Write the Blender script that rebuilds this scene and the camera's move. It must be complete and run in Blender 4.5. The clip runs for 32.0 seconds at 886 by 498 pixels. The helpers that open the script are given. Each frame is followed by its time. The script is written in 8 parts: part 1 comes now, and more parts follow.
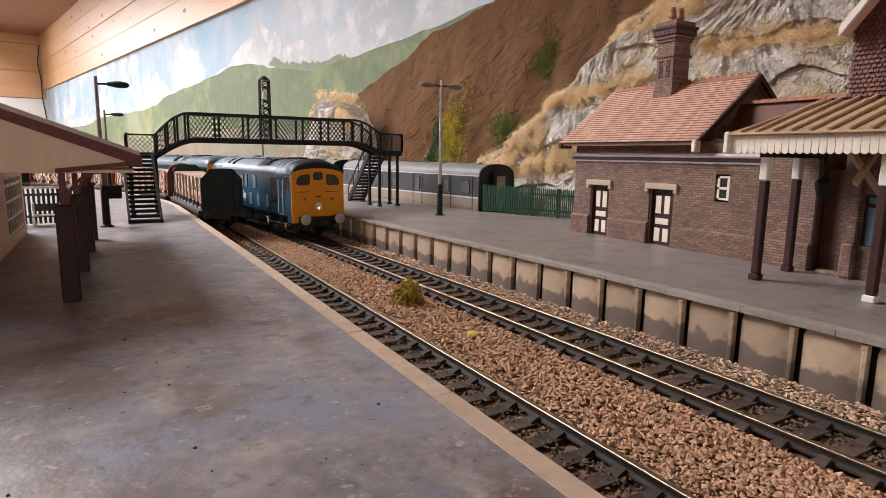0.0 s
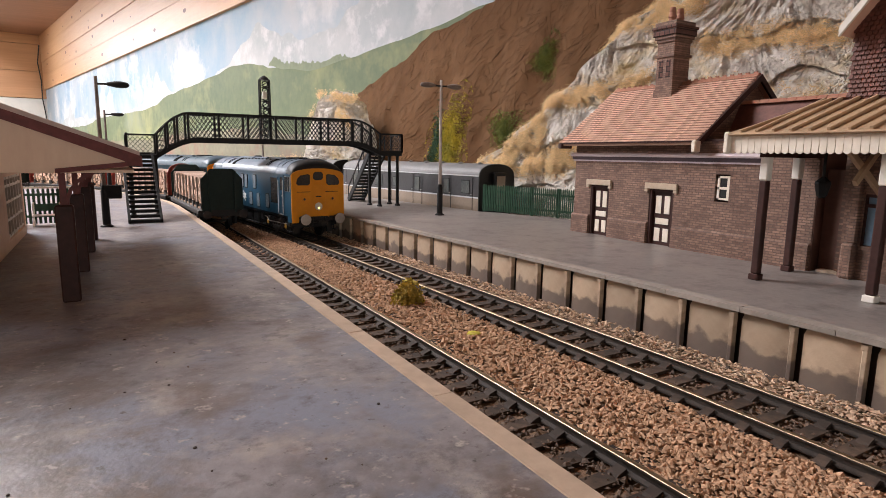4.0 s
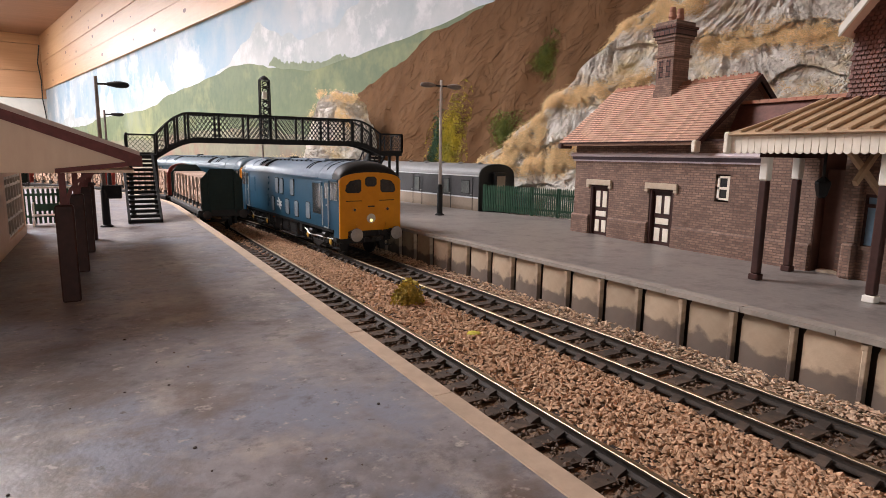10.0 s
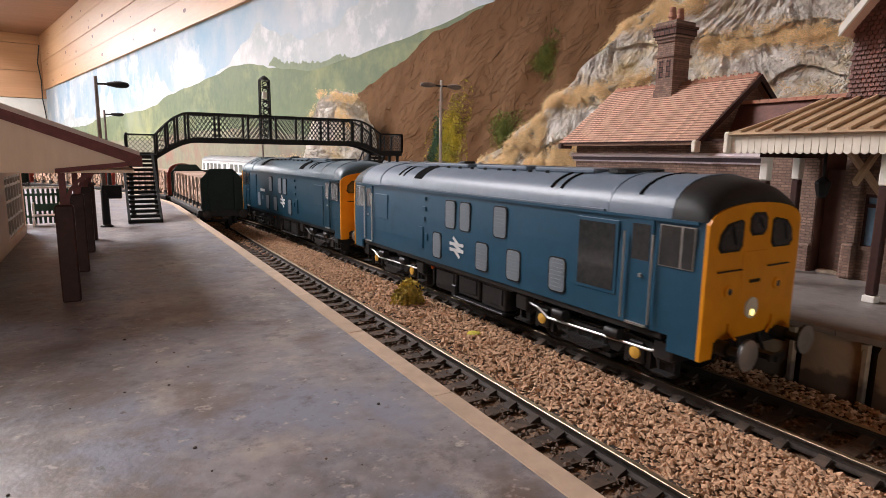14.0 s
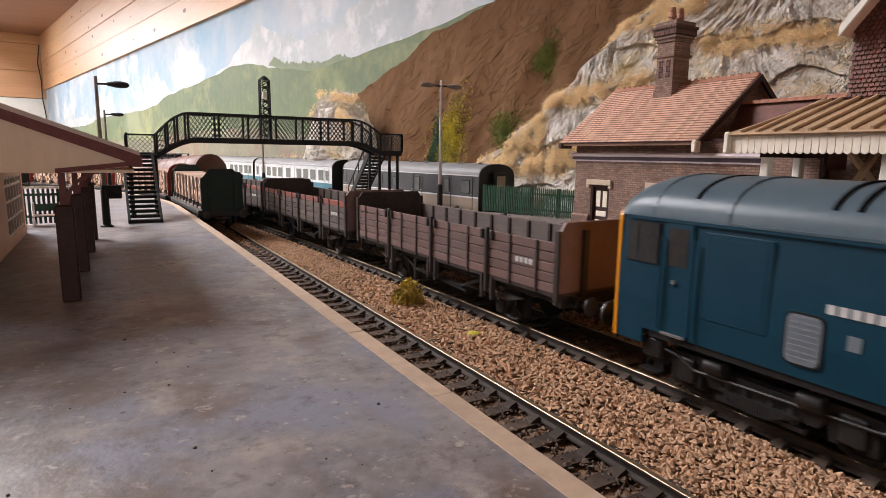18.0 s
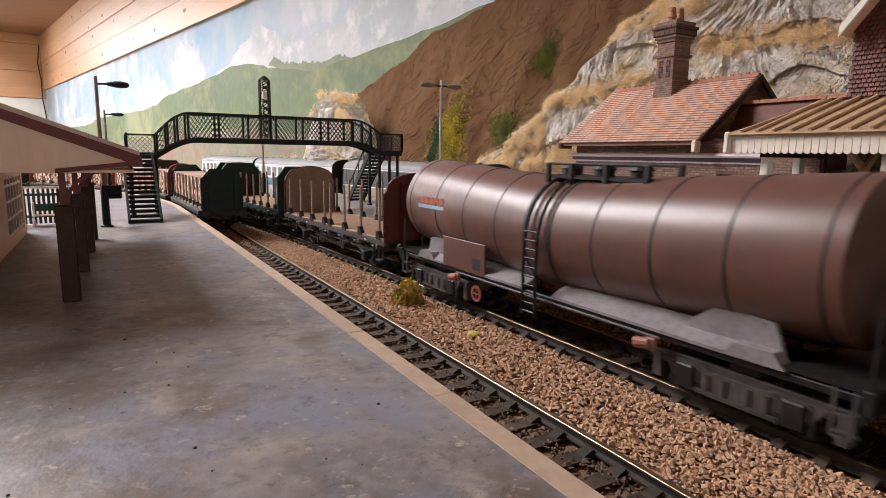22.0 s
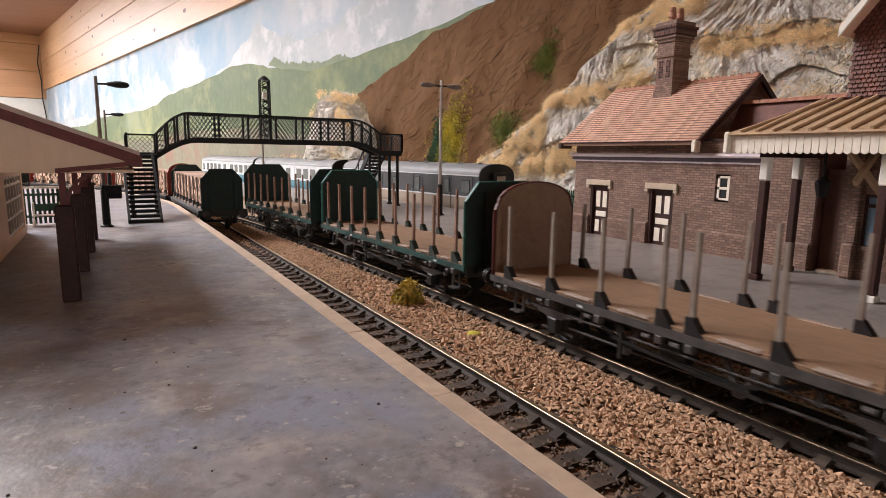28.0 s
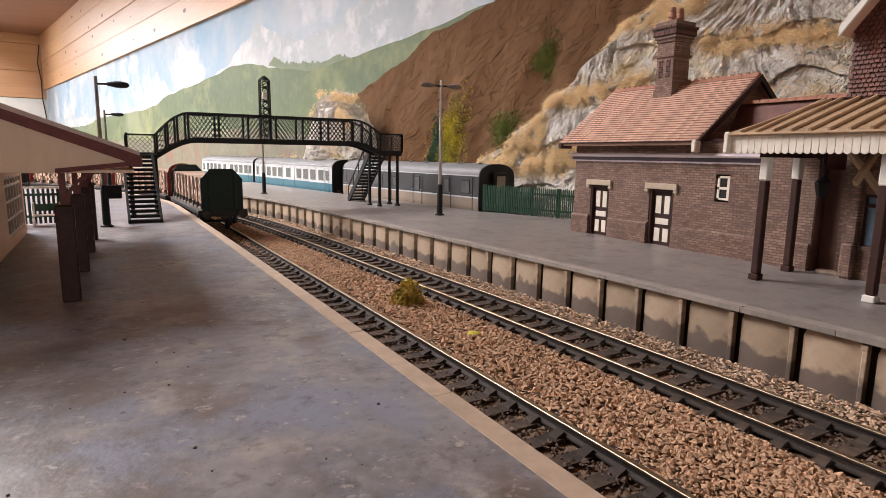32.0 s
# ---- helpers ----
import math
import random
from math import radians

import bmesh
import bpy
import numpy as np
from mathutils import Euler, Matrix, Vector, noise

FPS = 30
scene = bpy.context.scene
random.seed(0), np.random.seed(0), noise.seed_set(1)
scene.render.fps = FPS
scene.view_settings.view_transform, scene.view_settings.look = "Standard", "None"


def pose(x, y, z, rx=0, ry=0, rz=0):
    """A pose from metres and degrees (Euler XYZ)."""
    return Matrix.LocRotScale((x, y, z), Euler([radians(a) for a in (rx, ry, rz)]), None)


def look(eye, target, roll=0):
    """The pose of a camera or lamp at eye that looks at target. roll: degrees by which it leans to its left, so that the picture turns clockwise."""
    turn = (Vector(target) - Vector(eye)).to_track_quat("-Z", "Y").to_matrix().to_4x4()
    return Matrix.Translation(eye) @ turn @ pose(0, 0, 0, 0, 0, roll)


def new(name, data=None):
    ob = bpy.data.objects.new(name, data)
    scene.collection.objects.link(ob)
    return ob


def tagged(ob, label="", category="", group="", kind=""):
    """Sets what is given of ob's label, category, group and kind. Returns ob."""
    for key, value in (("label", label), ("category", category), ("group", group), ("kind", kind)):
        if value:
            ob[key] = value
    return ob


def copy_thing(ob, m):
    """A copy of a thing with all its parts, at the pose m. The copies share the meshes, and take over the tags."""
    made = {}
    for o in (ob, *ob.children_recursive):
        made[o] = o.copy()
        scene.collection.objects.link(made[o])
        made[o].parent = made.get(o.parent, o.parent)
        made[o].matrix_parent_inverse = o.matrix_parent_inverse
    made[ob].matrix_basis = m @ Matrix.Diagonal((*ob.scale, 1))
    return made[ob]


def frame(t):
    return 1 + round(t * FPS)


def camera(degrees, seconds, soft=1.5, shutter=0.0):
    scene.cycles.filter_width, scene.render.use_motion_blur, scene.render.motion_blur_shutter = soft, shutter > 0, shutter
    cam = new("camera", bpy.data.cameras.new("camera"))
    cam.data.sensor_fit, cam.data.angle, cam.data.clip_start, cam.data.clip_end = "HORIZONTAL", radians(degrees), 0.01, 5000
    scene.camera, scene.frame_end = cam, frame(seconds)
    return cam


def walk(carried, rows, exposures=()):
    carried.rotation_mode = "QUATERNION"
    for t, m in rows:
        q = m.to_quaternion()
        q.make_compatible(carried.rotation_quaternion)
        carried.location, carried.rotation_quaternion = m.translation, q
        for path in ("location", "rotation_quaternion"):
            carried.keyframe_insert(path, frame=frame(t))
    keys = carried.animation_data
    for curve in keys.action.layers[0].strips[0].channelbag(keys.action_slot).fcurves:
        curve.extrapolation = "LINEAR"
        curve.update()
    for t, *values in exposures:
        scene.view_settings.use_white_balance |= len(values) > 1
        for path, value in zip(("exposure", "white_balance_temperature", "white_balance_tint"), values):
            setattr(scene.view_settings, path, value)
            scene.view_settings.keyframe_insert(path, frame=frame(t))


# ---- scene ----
# A 1:76 model railway station in a timber cabin. Lengths below are those of the full-size
# prototype; S brings them to the true size of the model.
S = 1 / 76.2

cam = camera(74.8153, 32.0, soft=0.55, shutter=0.25)
EYE = Vector((-9.5085, 0.0, 4.1474))
YAW, PITCH = 0.5259, 0.1607
AIM = EYE + Vector((math.sin(YAW) * math.cos(PITCH), math.cos(YAW) * math.cos(PITCH), -math.sin(PITCH)))
VIEW = look(EYE * S, AIM * S, 0.7792)
walk(cam, [(0.0, VIEW), (32.0, VIEW)], exposures=[(0.0, 0.0, 6550, 11), (32.0, 0.0, 6550, 11)])

# ---- light: dim sky and added area lamps, all out of view ----
world = bpy.data.worlds.new("world")
world.use_nodes = True
scene.world = world
sky = world.node_tree.nodes.new("ShaderNodeTexSky")
sky.sky_type, sky.sun_disc = "NISHITA", False
sky.sun_elevation, sky.sun_rotation = radians(48), radians(250)
world.node_tree.links.new(sky.outputs[0], world.node_tree.nodes["Background"].inputs[0])
world.node_tree.nodes["Background"].inputs[1].default_value = 0.1


def area_light(name, eye, target, w, h, watts, colour):
    d = bpy.data.lights.new(name, "AREA")
    d.shape, d.size, d.size_y, d.energy, d.color = "RECTANGLE", w * S, h * S, watts, colour
    ob = new(name, d)
    ob.matrix_world = look(Vector(eye) * S, Vector(target) * S)
    return ob


ROOM_L, ROOM_B, ROOM_T, ROOM_E = -150.0, -180.0, 78.0, 193.0
# four added lamps with no known source; the end one brightens the far platform
area_light("added_light_side", (-148.5, 140, 52), (0, 118, 8), 95, 36, 12.5, (0.98, 0.98, 1.0))
area_light("added_light_back", (-60, -178.5, 18), (-10, 20, 4), 60, 30, 9.0, (1.0, 0.97, 0.94))
area_light("added_light_top", (-60, 87, 76.5), (-60, 87, 0), 58, 75, 71.0, (1.0, 0.97, 1.0))
area_light("added_light_end", (-59, 188.5, 42), (-12, 20, 0), 36, 28, 11.0, (0.95, 0.97, 1.0))


# ---- building blocks ----
class Mesh:
    """A bmesh that grows by simple solids, in prototype metres."""

    def __init__(self):
        self.bm = bmesh.new()

    def solid(self, verts, faces):
        vs = [self.bm.verts.new(v) for v in verts]
        for f in faces:
            self.bm.faces.new([vs[i] for i in f])
        return vs

    def box(self, x0, x1, y0, y1, z0, z1, chamfer=0.0):
        if chamfer <= 0:
            self.solid([(x, y, z) for x in (x0, x1) for y in (y0, y1) for z in (z0, z1)],
                       [(0, 1, 3, 2), (4, 6, 7, 5), (0, 4, 5, 1), (2, 3, 7, 6), (0, 2, 6, 4), (1, 5, 7, 3)])
            return self
        b = bmesh.new()
        bmesh.ops.create_cube(b, size=1, matrix=Matrix.Translation(((x0 + x1) / 2, (y0 + y1) / 2, (z0 + z1) / 2))
                              @ Matrix.Diagonal((x1 - x0, y1 - y0, z1 - z0, 1)))
        bmesh.ops.bevel(b, geom=b.edges[:], offset=chamfer, segments=1, affect="EDGES", clamp_overlap=True)
        return self.add(b)

    def add(self, b, m=None):
        idx = {}
        for v in b.verts:
            idx[v] = self.bm.verts.new(m @ v.co if m else v.co)
        for f in b.faces:
            self.bm.faces.new([idx[v] for v in f.verts])
        b.free()
        return self

    def prism(self, pts, axis, a, b):
        """The outline pts (two coordinates) drawn out along axis from a to b."""
        def at(p, t):
            return {"x": (t, p[0], p[1]), "y": (p[0], t, p[1]), "z": (p[0], p[1], t)}[axis]
        n = len(pts)
        self.solid([at(p, a) for p in pts] + [at(p, b) for p in pts],
                   [tuple(range(n)), tuple(range(2 * n - 1, n - 1, -1))] + [(i, i + n, (i + 1) % n + n, (i + 1) % n) for i in range(n)])
        return self

    def rod(self, p, q, r, r2=None, seg=10):
        p, q = Vector(p), Vector(q)
        r2 = r if r2 is None else r2
        d = (q - p).normalized()
        u = d.orthogonal().normalized()
        w = d.cross(u)
        rings = []
        for c, rr in ((p, r), (q, r2)):
            rings.append([c + (u * math.cos(2 * math.pi * i / seg) + w * math.sin(2 * math.pi * i / seg)) * rr for i in range(seg)])
        self.solid(rings[0] + rings[1], [tuple(range(seg - 1, -1, -1)), tuple(range(seg, 2 * seg))]
                   + [(i, (i + 1) % seg, (i + 1) % seg + seg, i + seg) for i in range(seg)])
        return self

    def bar(self, p, q, w, h):
        """A straight bar of rectangular section from p to q; h is its size in the upright sense."""
        p, q = Vector(p), Vector(q)
        d = (q - p).normalized()
        side = d.cross(Vector((0, 0, 1)))
        side = side.normalized() if side.length > 1e-4 else Vector((1, 0, 0))
        up = side.cross(d)
        v = [c + side * (sx * w / 2) + up * (sz * h / 2) for c in (p, q) for sx, sz in ((-1, -1), (1, -1), (1, 1), (-1, 1))]
        self.solid(v, [(3, 2, 1, 0), (4, 5, 6, 7), (0, 1, 5, 4), (1, 2, 6, 5), (2, 3, 7, 6), (3, 0, 4, 7)])
        return self

    def lathe(self, profile, origin, axis="z", seg=16, ring=False):
        """profile: (radius, height) pairs from one end to the other."""
        o = Vector(origin)
        rings = []
        for r, h in profile:
            loop = []
            for i in range(seg):
                a = 2 * math.pi * i / seg
                c, s = r * math.cos(a), r * math.sin(a)
                loop.append(o + Vector({"z": (c, s, h), "x": (h, c, s), "y": (s, h, c)}[axis]))
            rings.append(loop)
        n = len(rings)
        faces = [(k * seg + i, k * seg + (i + 1) % seg, (k + 1) * seg + (i + 1) % seg, (k + 1) * seg + i) for k in range(n - 1) for i in range(seg)]
        if ring:
            faces += [((n - 1) * seg + i, (n - 1) * seg + (i + 1) % seg, (i + 1) % seg, i) for i in range(seg)]
        else:
            faces += [tuple(range(seg - 1, -1, -1)), tuple(range((n - 1) * seg, n * seg))]
        self.solid([v for r_ in rings for v in r_], faces)
        return self

    def grid(self, f, nu, nv):
        """A sheet: f(i / nu, j / nv) gives its points."""
        vs = [[self.bm.verts.new(f(i / nu, j / nv)) for j in range(nv + 1)] for i in range(nu + 1)]
        for i in range(nu):
            for j in range(nv):
                self.bm.faces.new((vs[i][j], vs[i + 1][j], vs[i + 1][j + 1], vs[i][j + 1]))
        return self


def link(name, m, material, smooth=False):
    bm = m.bm if isinstance(m, Mesh) else m
    bmesh.ops.recalc_face_normals(bm, faces=bm.faces[:])
    me = bpy.data.meshes.new(name)
    bm.to_mesh(me)
    bm.free()
    me.transform(Matrix.Scale(S, 4))
    if smooth:
        me.polygons.foreach_set("use_smooth", [True] * len(me.polygons))
        me.set_sharp_from_angle(angle=radians(38))
    me.materials.append(material)
    return new(name, me)


def part(name, m, material, parent, label="", smooth=False):
    ob = link(name, m, material, smooth)
    ob.parent = parent
    return tagged(ob, label)


def share(name, me, parent, x, y, z, rz=0.0):
    """One more piece on a mesh that others use too."""
    ob = new(name, me)
    ob.parent = parent
    ob.matrix_basis = put(x, y, z, rz)
    return ob


def put(x, y, z, rz=0.0):
    return pose(x * S, y * S, z * S, 0, 0, rz)


def thing(name, x, y, z, rz=0.0, label="", category="", group="", kind=""):
    ob = new(name)
    ob.empty_display_size = 0.005
    ob.matrix_basis = put(x, y, z, rz)
    return tagged(ob, label, category, group, kind)


def lone(name, m, material, label="", category="", kind="", smooth=False, group=""):
    return tagged(link(name, m, material, smooth), label, category, group, kind)


# ---- materials ----
def material(name, a, b=None, rough=0.6, metal=0.0, fine=8.0, broad=0.8, mix=0.5, bump=0.15, stain=None, stain_at=0.6, spec=0.4, stretch=(1, 1, 1), emit=0.0, rand=0.0):
    """Two colours mixed by noise at two scales (per prototype metre), a stain colour in patches, and fine relief."""
    m = bpy.data.materials.new(name)
    m.use_nodes = True
    t = m.node_tree
    n, l = t.nodes, t.links
    p = n["Principled BSDF"]
    b = b or tuple(min(1, c * 0.75) for c in a)
    co = n.new("ShaderNodeTexCoord")
    mp = n.new("ShaderNodeMapping")
    mp.inputs["Scale"].default_value = [k / S for k in stretch]
    l.new(co.outputs["Object"], mp.inputs["Vector"])

    def noise_node(scale, detail=5.0, rough_=0.6):
        t_ = n.new("ShaderNodeTexNoise")
        t_.inputs["Scale"].default_value, t_.inputs["Detail"].default_value, t_.inputs["Roughness"].default_value = scale, detail, rough_
        l.new(mp.outputs[0], t_.inputs["Vector"])
        return t_
    nf, nb = noise_node(fine), noise_node(broad, 4.0)
    add = n.new("ShaderNodeMath")
    add.operation = "MULTIPLY_ADD"
    l.new(nf.outputs["Fac"], add.inputs[0])
    add.inputs[1].default_value = 0.5
    half = n.new("ShaderNodeMath")
    half.operation = "MULTIPLY"
    half.inputs[1].default_value = 0.5
    l.new(nb.outputs["Fac"], half.inputs[0])
    l.new(half.outputs[0], add.inputs[2])
    ramp = n.new("ShaderNodeValToRGB")
    ramp.color_ramp.elements[0].position, ramp.color_ramp.elements[1].position = 0.5 - 0.22 * mix - 0.02, 0.5 + 0.22 * mix + 0.02
    ramp.color_ramp.elements[0].color, ramp.color_ramp.elements[1].color = (*b, 1), (*a, 1)
    l.new(add.outputs[0], ramp.inputs[0])
    colour = ramp.outputs[0]
    if stain:
        ns = noise_node(broad * 0.45, 6.0, 0.65)
        r2 = n.new("ShaderNodeValToRGB")
        r2.color_ramp.elements[0].position, r2.color_ramp.elements[1].position = stain_at, stain_at + 0.14
        l.new(ns.outputs["Fac"], r2.inputs[0])
        mx = n.new("ShaderNodeMix")
        mx.data_type = "RGBA"
        l.new(r2.outputs[0], mx.inputs["Factor"])
        l.new(colour, mx.inputs[6])
        mx.inputs[7].default_value = (*stain, 1)
        colour = mx.outputs[2]
    if rand:
        info = n.new("ShaderNodeObjectInfo")
        hsv = n.new("ShaderNodeHueSaturation")
        mr = n.new("ShaderNodeMapRange")
        mr.inputs["To Min"].default_value, mr.inputs["To Max"].default_value = 1 - rand, 1 + rand
        l.new(info.outputs["Random"], mr.inputs["Value"])
        l.new(mr.outputs[0], hsv.inputs["Value"])
        l.new(colour, hsv.inputs["Color"])
        colour = hsv.outputs[0]
    l.new(colour, p.inputs["Base Color"])
    p.inputs["Roughness"].default_value, p.inputs["Metallic"].default_value = rough, metal
    p.inputs["Specular IOR Level"].default_value = spec
    if bump:
        bp = n.new("ShaderNodeBump")
        bp.inputs["Strength"].default_value, bp.inputs["Distance"].default_value = bump, 0.05 * S
        l.new(nf.outputs["Fac"], bp.inputs["Height"])
        l.new(bp.outputs[0], p.inputs["Normal"])
    if emit:
        p.inputs["Emission Color"].default_value, p.inputs["Emission Strength"].default_value = (*a, 1), emit
    return m


def per_island(m, spread):
    """Pieces of one mesh differ a little in brightness."""
    n, l = m.node_tree.nodes, m.node_tree.links
    p = n["Principled BSDF"]
    old = p.inputs["Base Color"].links[0].from_socket
    geo_, hsv, mr = n.new("ShaderNodeNewGeometry"), n.new("ShaderNodeHueSaturation"), n.new("ShaderNodeMapRange")
    mr.inputs["To Min"].default_value, mr.inputs["To Max"].default_value = 1 - spread, 1 + spread
    l.new(geo_.outputs["Random Per Island"], mr.inputs["Value"])
    l.new(mr.outputs[0], hsv.inputs["Value"])
    l.new(old, hsv.inputs["Color"])
    l.new(hsv.outputs[0], p.inputs["Base Color"])
    return m


def brick_material(name, a, b, mortar, axis, length=0.3, course=0.1, gap=0.012, rough=0.8, bump=0.6, rows=0.5):
    """Courses of small bricks or tiles; axis is the wall's horizontal direction."""
    m = material(name, a, b, rough, bump=0)
    n, l = m.node_tree.nodes, m.node_tree.links
    p = n["Principled BSDF"]
    co = n.new("ShaderNodeTexCoord")
    sep = n.new("ShaderNodeSeparateXYZ")
    l.new(co.outputs["Object"], sep.inputs[0])
    com = n.new("ShaderNodeCombineXYZ")
    l.new(sep.outputs[axis], com.inputs[0])
    l.new(sep.outputs[2], com.inputs[1])
    bt = n.new("ShaderNodeTexBrick")
    bt.inputs["Scale"].default_value = 1 / S
    bt.inputs["Brick Width"].default_value, bt.inputs["Row Height"].default_value = length, course
    bt.inputs["Mortar Size"].default_value, bt.inputs["Mortar Smooth"].default_value = gap, 0.2
    bt.offset = rows
    bt.inputs["Color1"].default_value, bt.inputs["Color2"].default_value, bt.inputs["Mortar"].default_value = (1, 1, 1, 1), (0.62, 0.62, 0.62, 1), (*mortar, 1)
    l.new(com.outputs[0], bt.inputs["Vector"])
    old = p.inputs["Base Color"].links[0].from_socket
    mul = n.new("ShaderNodeMix")
    mul.data_type, mul.blend_type = "RGBA", "MULTIPLY"
    mul.inputs["Factor"].default_value = 1.0
    l.new(old, mul.inputs[6])
    l.new(bt.outputs["Color"], mul.inputs[7])
    mx = n.new("ShaderNodeMix")
    mx.data_type = "RGBA"
    l.new(bt.outputs["Fac"], mx.inputs["Factor"])
    l.new(mul.outputs[2], mx.inputs[6])
    mx.inputs[7].default_value = (*mortar, 1)
    l.new(mx.outputs[2], p.inputs["Base Color"])
    bp = n.new("ShaderNodeBump")
    bp.invert = True
    bp.inputs["Strength"].default_value, bp.inputs["Distance"].default_value = bump, 0.03 * S
    l.new(bt.outputs["Fac"], bp.inputs["Height"])
    l.new(bp.outputs[0], p.inputs["Normal"])
    return m


M_PLATFORM = material("platform_asphalt", (0.28, 0.262, 0.268), (0.15, 0.138, 0.14), 0.40, fine=4.5, broad=0.6, mix=0.5, bump=0.25, spec=0.45, stain=(0.10, 0.072, 0.056), stain_at=0.52)


def blotches(m, scale, colour, low, high, detail=8.0):
    """One more layer of patches on a material."""
    n, l = m.node_tree.nodes, m.node_tree.links
    p = n["Principled BSDF"]
    old = p.inputs["Base Color"].links[0].from_socket
    co, t_, r_ = n.new("ShaderNodeTexCoord"), n.new("ShaderNodeTexNoise"), n.new("ShaderNodeMapRange")
    t_.inputs["Scale"].default_value, t_.inputs["Detail"].default_value, t_.inputs["Roughness"].default_value = scale / S, detail, 0.68
    l.new(co.outputs["Object"], t_.inputs["Vector"])
    r_.inputs["From Min"].default_value, r_.inputs["From Max"].default_value = low, high
    l.new(t_.outputs["Fac"], r_.inputs["Value"])
    mx = n.new("ShaderNodeMix")
    mx.data_type = "RGBA"
    l.new(r_.outputs[0], mx.inputs["Factor"])
    l.new(old, mx.inputs[6])
    mx.inputs[7].default_value = (*colour, 1)
    l.new(mx.outputs[2], p.inputs["Base Color"])
    return m


blotches(M_PLATFORM, 0.55, (0.205, 0.22, 0.265), 0.48, 0.62, 5.0)
blotches(M_PLATFORM, 0.8, (0.36, 0.32, 0.285), 0.52, 0.70, 8.0)
blotches(M_PLATFORM, 0.42, (0.135, 0.102, 0.085), 0.54, 0.66, 9.0)
blotches(M_PLATFORM, 2.2, (0.095, 0.078, 0.072), 0.54, 0.70, 9.0)
blotches(M_PLATFORM, 4.2, (0.42, 0.37, 0.33), 0.62, 0.74, 3.0)
blotches(M_PLATFORM, 5.5, (0.085, 0.072, 0.068), 0.62, 0.70, 6.0)
M_PLATFORM_R = material("platform_grey", (0.275, 0.243, 0.222), (0.178, 0.157, 0.144), 0.40, fine=6, broad=0.5, mix=0.9, bump=0.1, stain=(0.29, 0.245, 0.21), stain_at=0.58)
blotches(M_PLATFORM_R, 1.4, (0.10, 0.085, 0.078), 0.5, 0.75)
blotches(M_PLATFORM_R, 6.0, (0.24, 0.215, 0.19), 0.68, 0.76)
M_COPING = material("coping_stone", (0.50, 0.375, 0.27), (0.36, 0.27, 0.195), 0.75, fine=5, broad=0.9, mix=0.8, stain=(0.24, 0.18, 0.135), stain_at=0.58, rand=0.05)
M_COPING_R = material("coping_grey", (0.34, 0.30, 0.26), (0.25, 0.22, 0.19), 0.7, fine=6, broad=0.9, rand=0.06)
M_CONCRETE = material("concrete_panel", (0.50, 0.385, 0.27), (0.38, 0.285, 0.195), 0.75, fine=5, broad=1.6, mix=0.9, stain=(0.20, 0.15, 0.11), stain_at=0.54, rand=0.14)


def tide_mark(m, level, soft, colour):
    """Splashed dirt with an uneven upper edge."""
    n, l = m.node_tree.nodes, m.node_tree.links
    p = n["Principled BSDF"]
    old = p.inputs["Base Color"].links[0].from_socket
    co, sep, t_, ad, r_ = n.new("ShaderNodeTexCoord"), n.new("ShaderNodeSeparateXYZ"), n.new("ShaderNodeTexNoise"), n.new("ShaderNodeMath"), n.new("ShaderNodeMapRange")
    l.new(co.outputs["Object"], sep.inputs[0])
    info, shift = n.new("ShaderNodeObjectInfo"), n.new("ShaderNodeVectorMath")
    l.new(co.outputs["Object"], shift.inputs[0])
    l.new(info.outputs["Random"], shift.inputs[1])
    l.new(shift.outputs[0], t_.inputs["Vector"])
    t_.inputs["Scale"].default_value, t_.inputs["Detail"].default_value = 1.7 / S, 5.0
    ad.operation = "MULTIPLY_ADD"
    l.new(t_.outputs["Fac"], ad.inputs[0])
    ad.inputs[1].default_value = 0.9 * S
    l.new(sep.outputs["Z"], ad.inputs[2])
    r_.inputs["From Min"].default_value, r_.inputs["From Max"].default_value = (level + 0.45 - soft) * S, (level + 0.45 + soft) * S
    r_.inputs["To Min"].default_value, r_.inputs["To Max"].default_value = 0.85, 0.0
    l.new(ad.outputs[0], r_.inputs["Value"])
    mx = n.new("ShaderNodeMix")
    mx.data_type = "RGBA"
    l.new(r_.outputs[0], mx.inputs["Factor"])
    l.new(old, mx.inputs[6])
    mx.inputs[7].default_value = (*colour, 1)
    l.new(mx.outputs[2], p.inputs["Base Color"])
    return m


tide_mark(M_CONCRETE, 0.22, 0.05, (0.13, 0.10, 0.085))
M_POST = material("dark_post", (0.055, 0.042, 0.035), None, 0.7)
M_RAIL = material("rail_side", (0.055, 0.042, 0.032), (0.035, 0.028, 0.024), 0.65, fine=12)
M_STEEL = material("rail_head", (0.44, 0.35, 0.23), (0.32, 0.25, 0.16), 0.46, 1.0, fine=4, broad=0.3, bump=0.02)
M_SLEEPER = material("sleeper", (0.060, 0.042, 0.031), (0.036, 0.026, 0.020), 0.8, fine=10, broad=1.5, mix=1.0, stain=(0.13, 0.085, 0.055), stain_at=0.52, rand=0.25)
M_BALLAST = material("ballast", (0.56, 0.36, 0.225), (0.40, 0.24, 0.14), 0.9, fine=4, broad=0.35, mix=1.0, bump=0.1)
per_island(M_BALLAST, 0.24)
M_BALLAST_DARK = material("ballast_oily", (0.17, 0.115, 0.08), (0.08, 0.055, 0.04), 0.85, fine=5, broad=0.5, stain=(0.25, 0.16, 0.10))
per_island(M_BALLAST_DARK, 0.38)
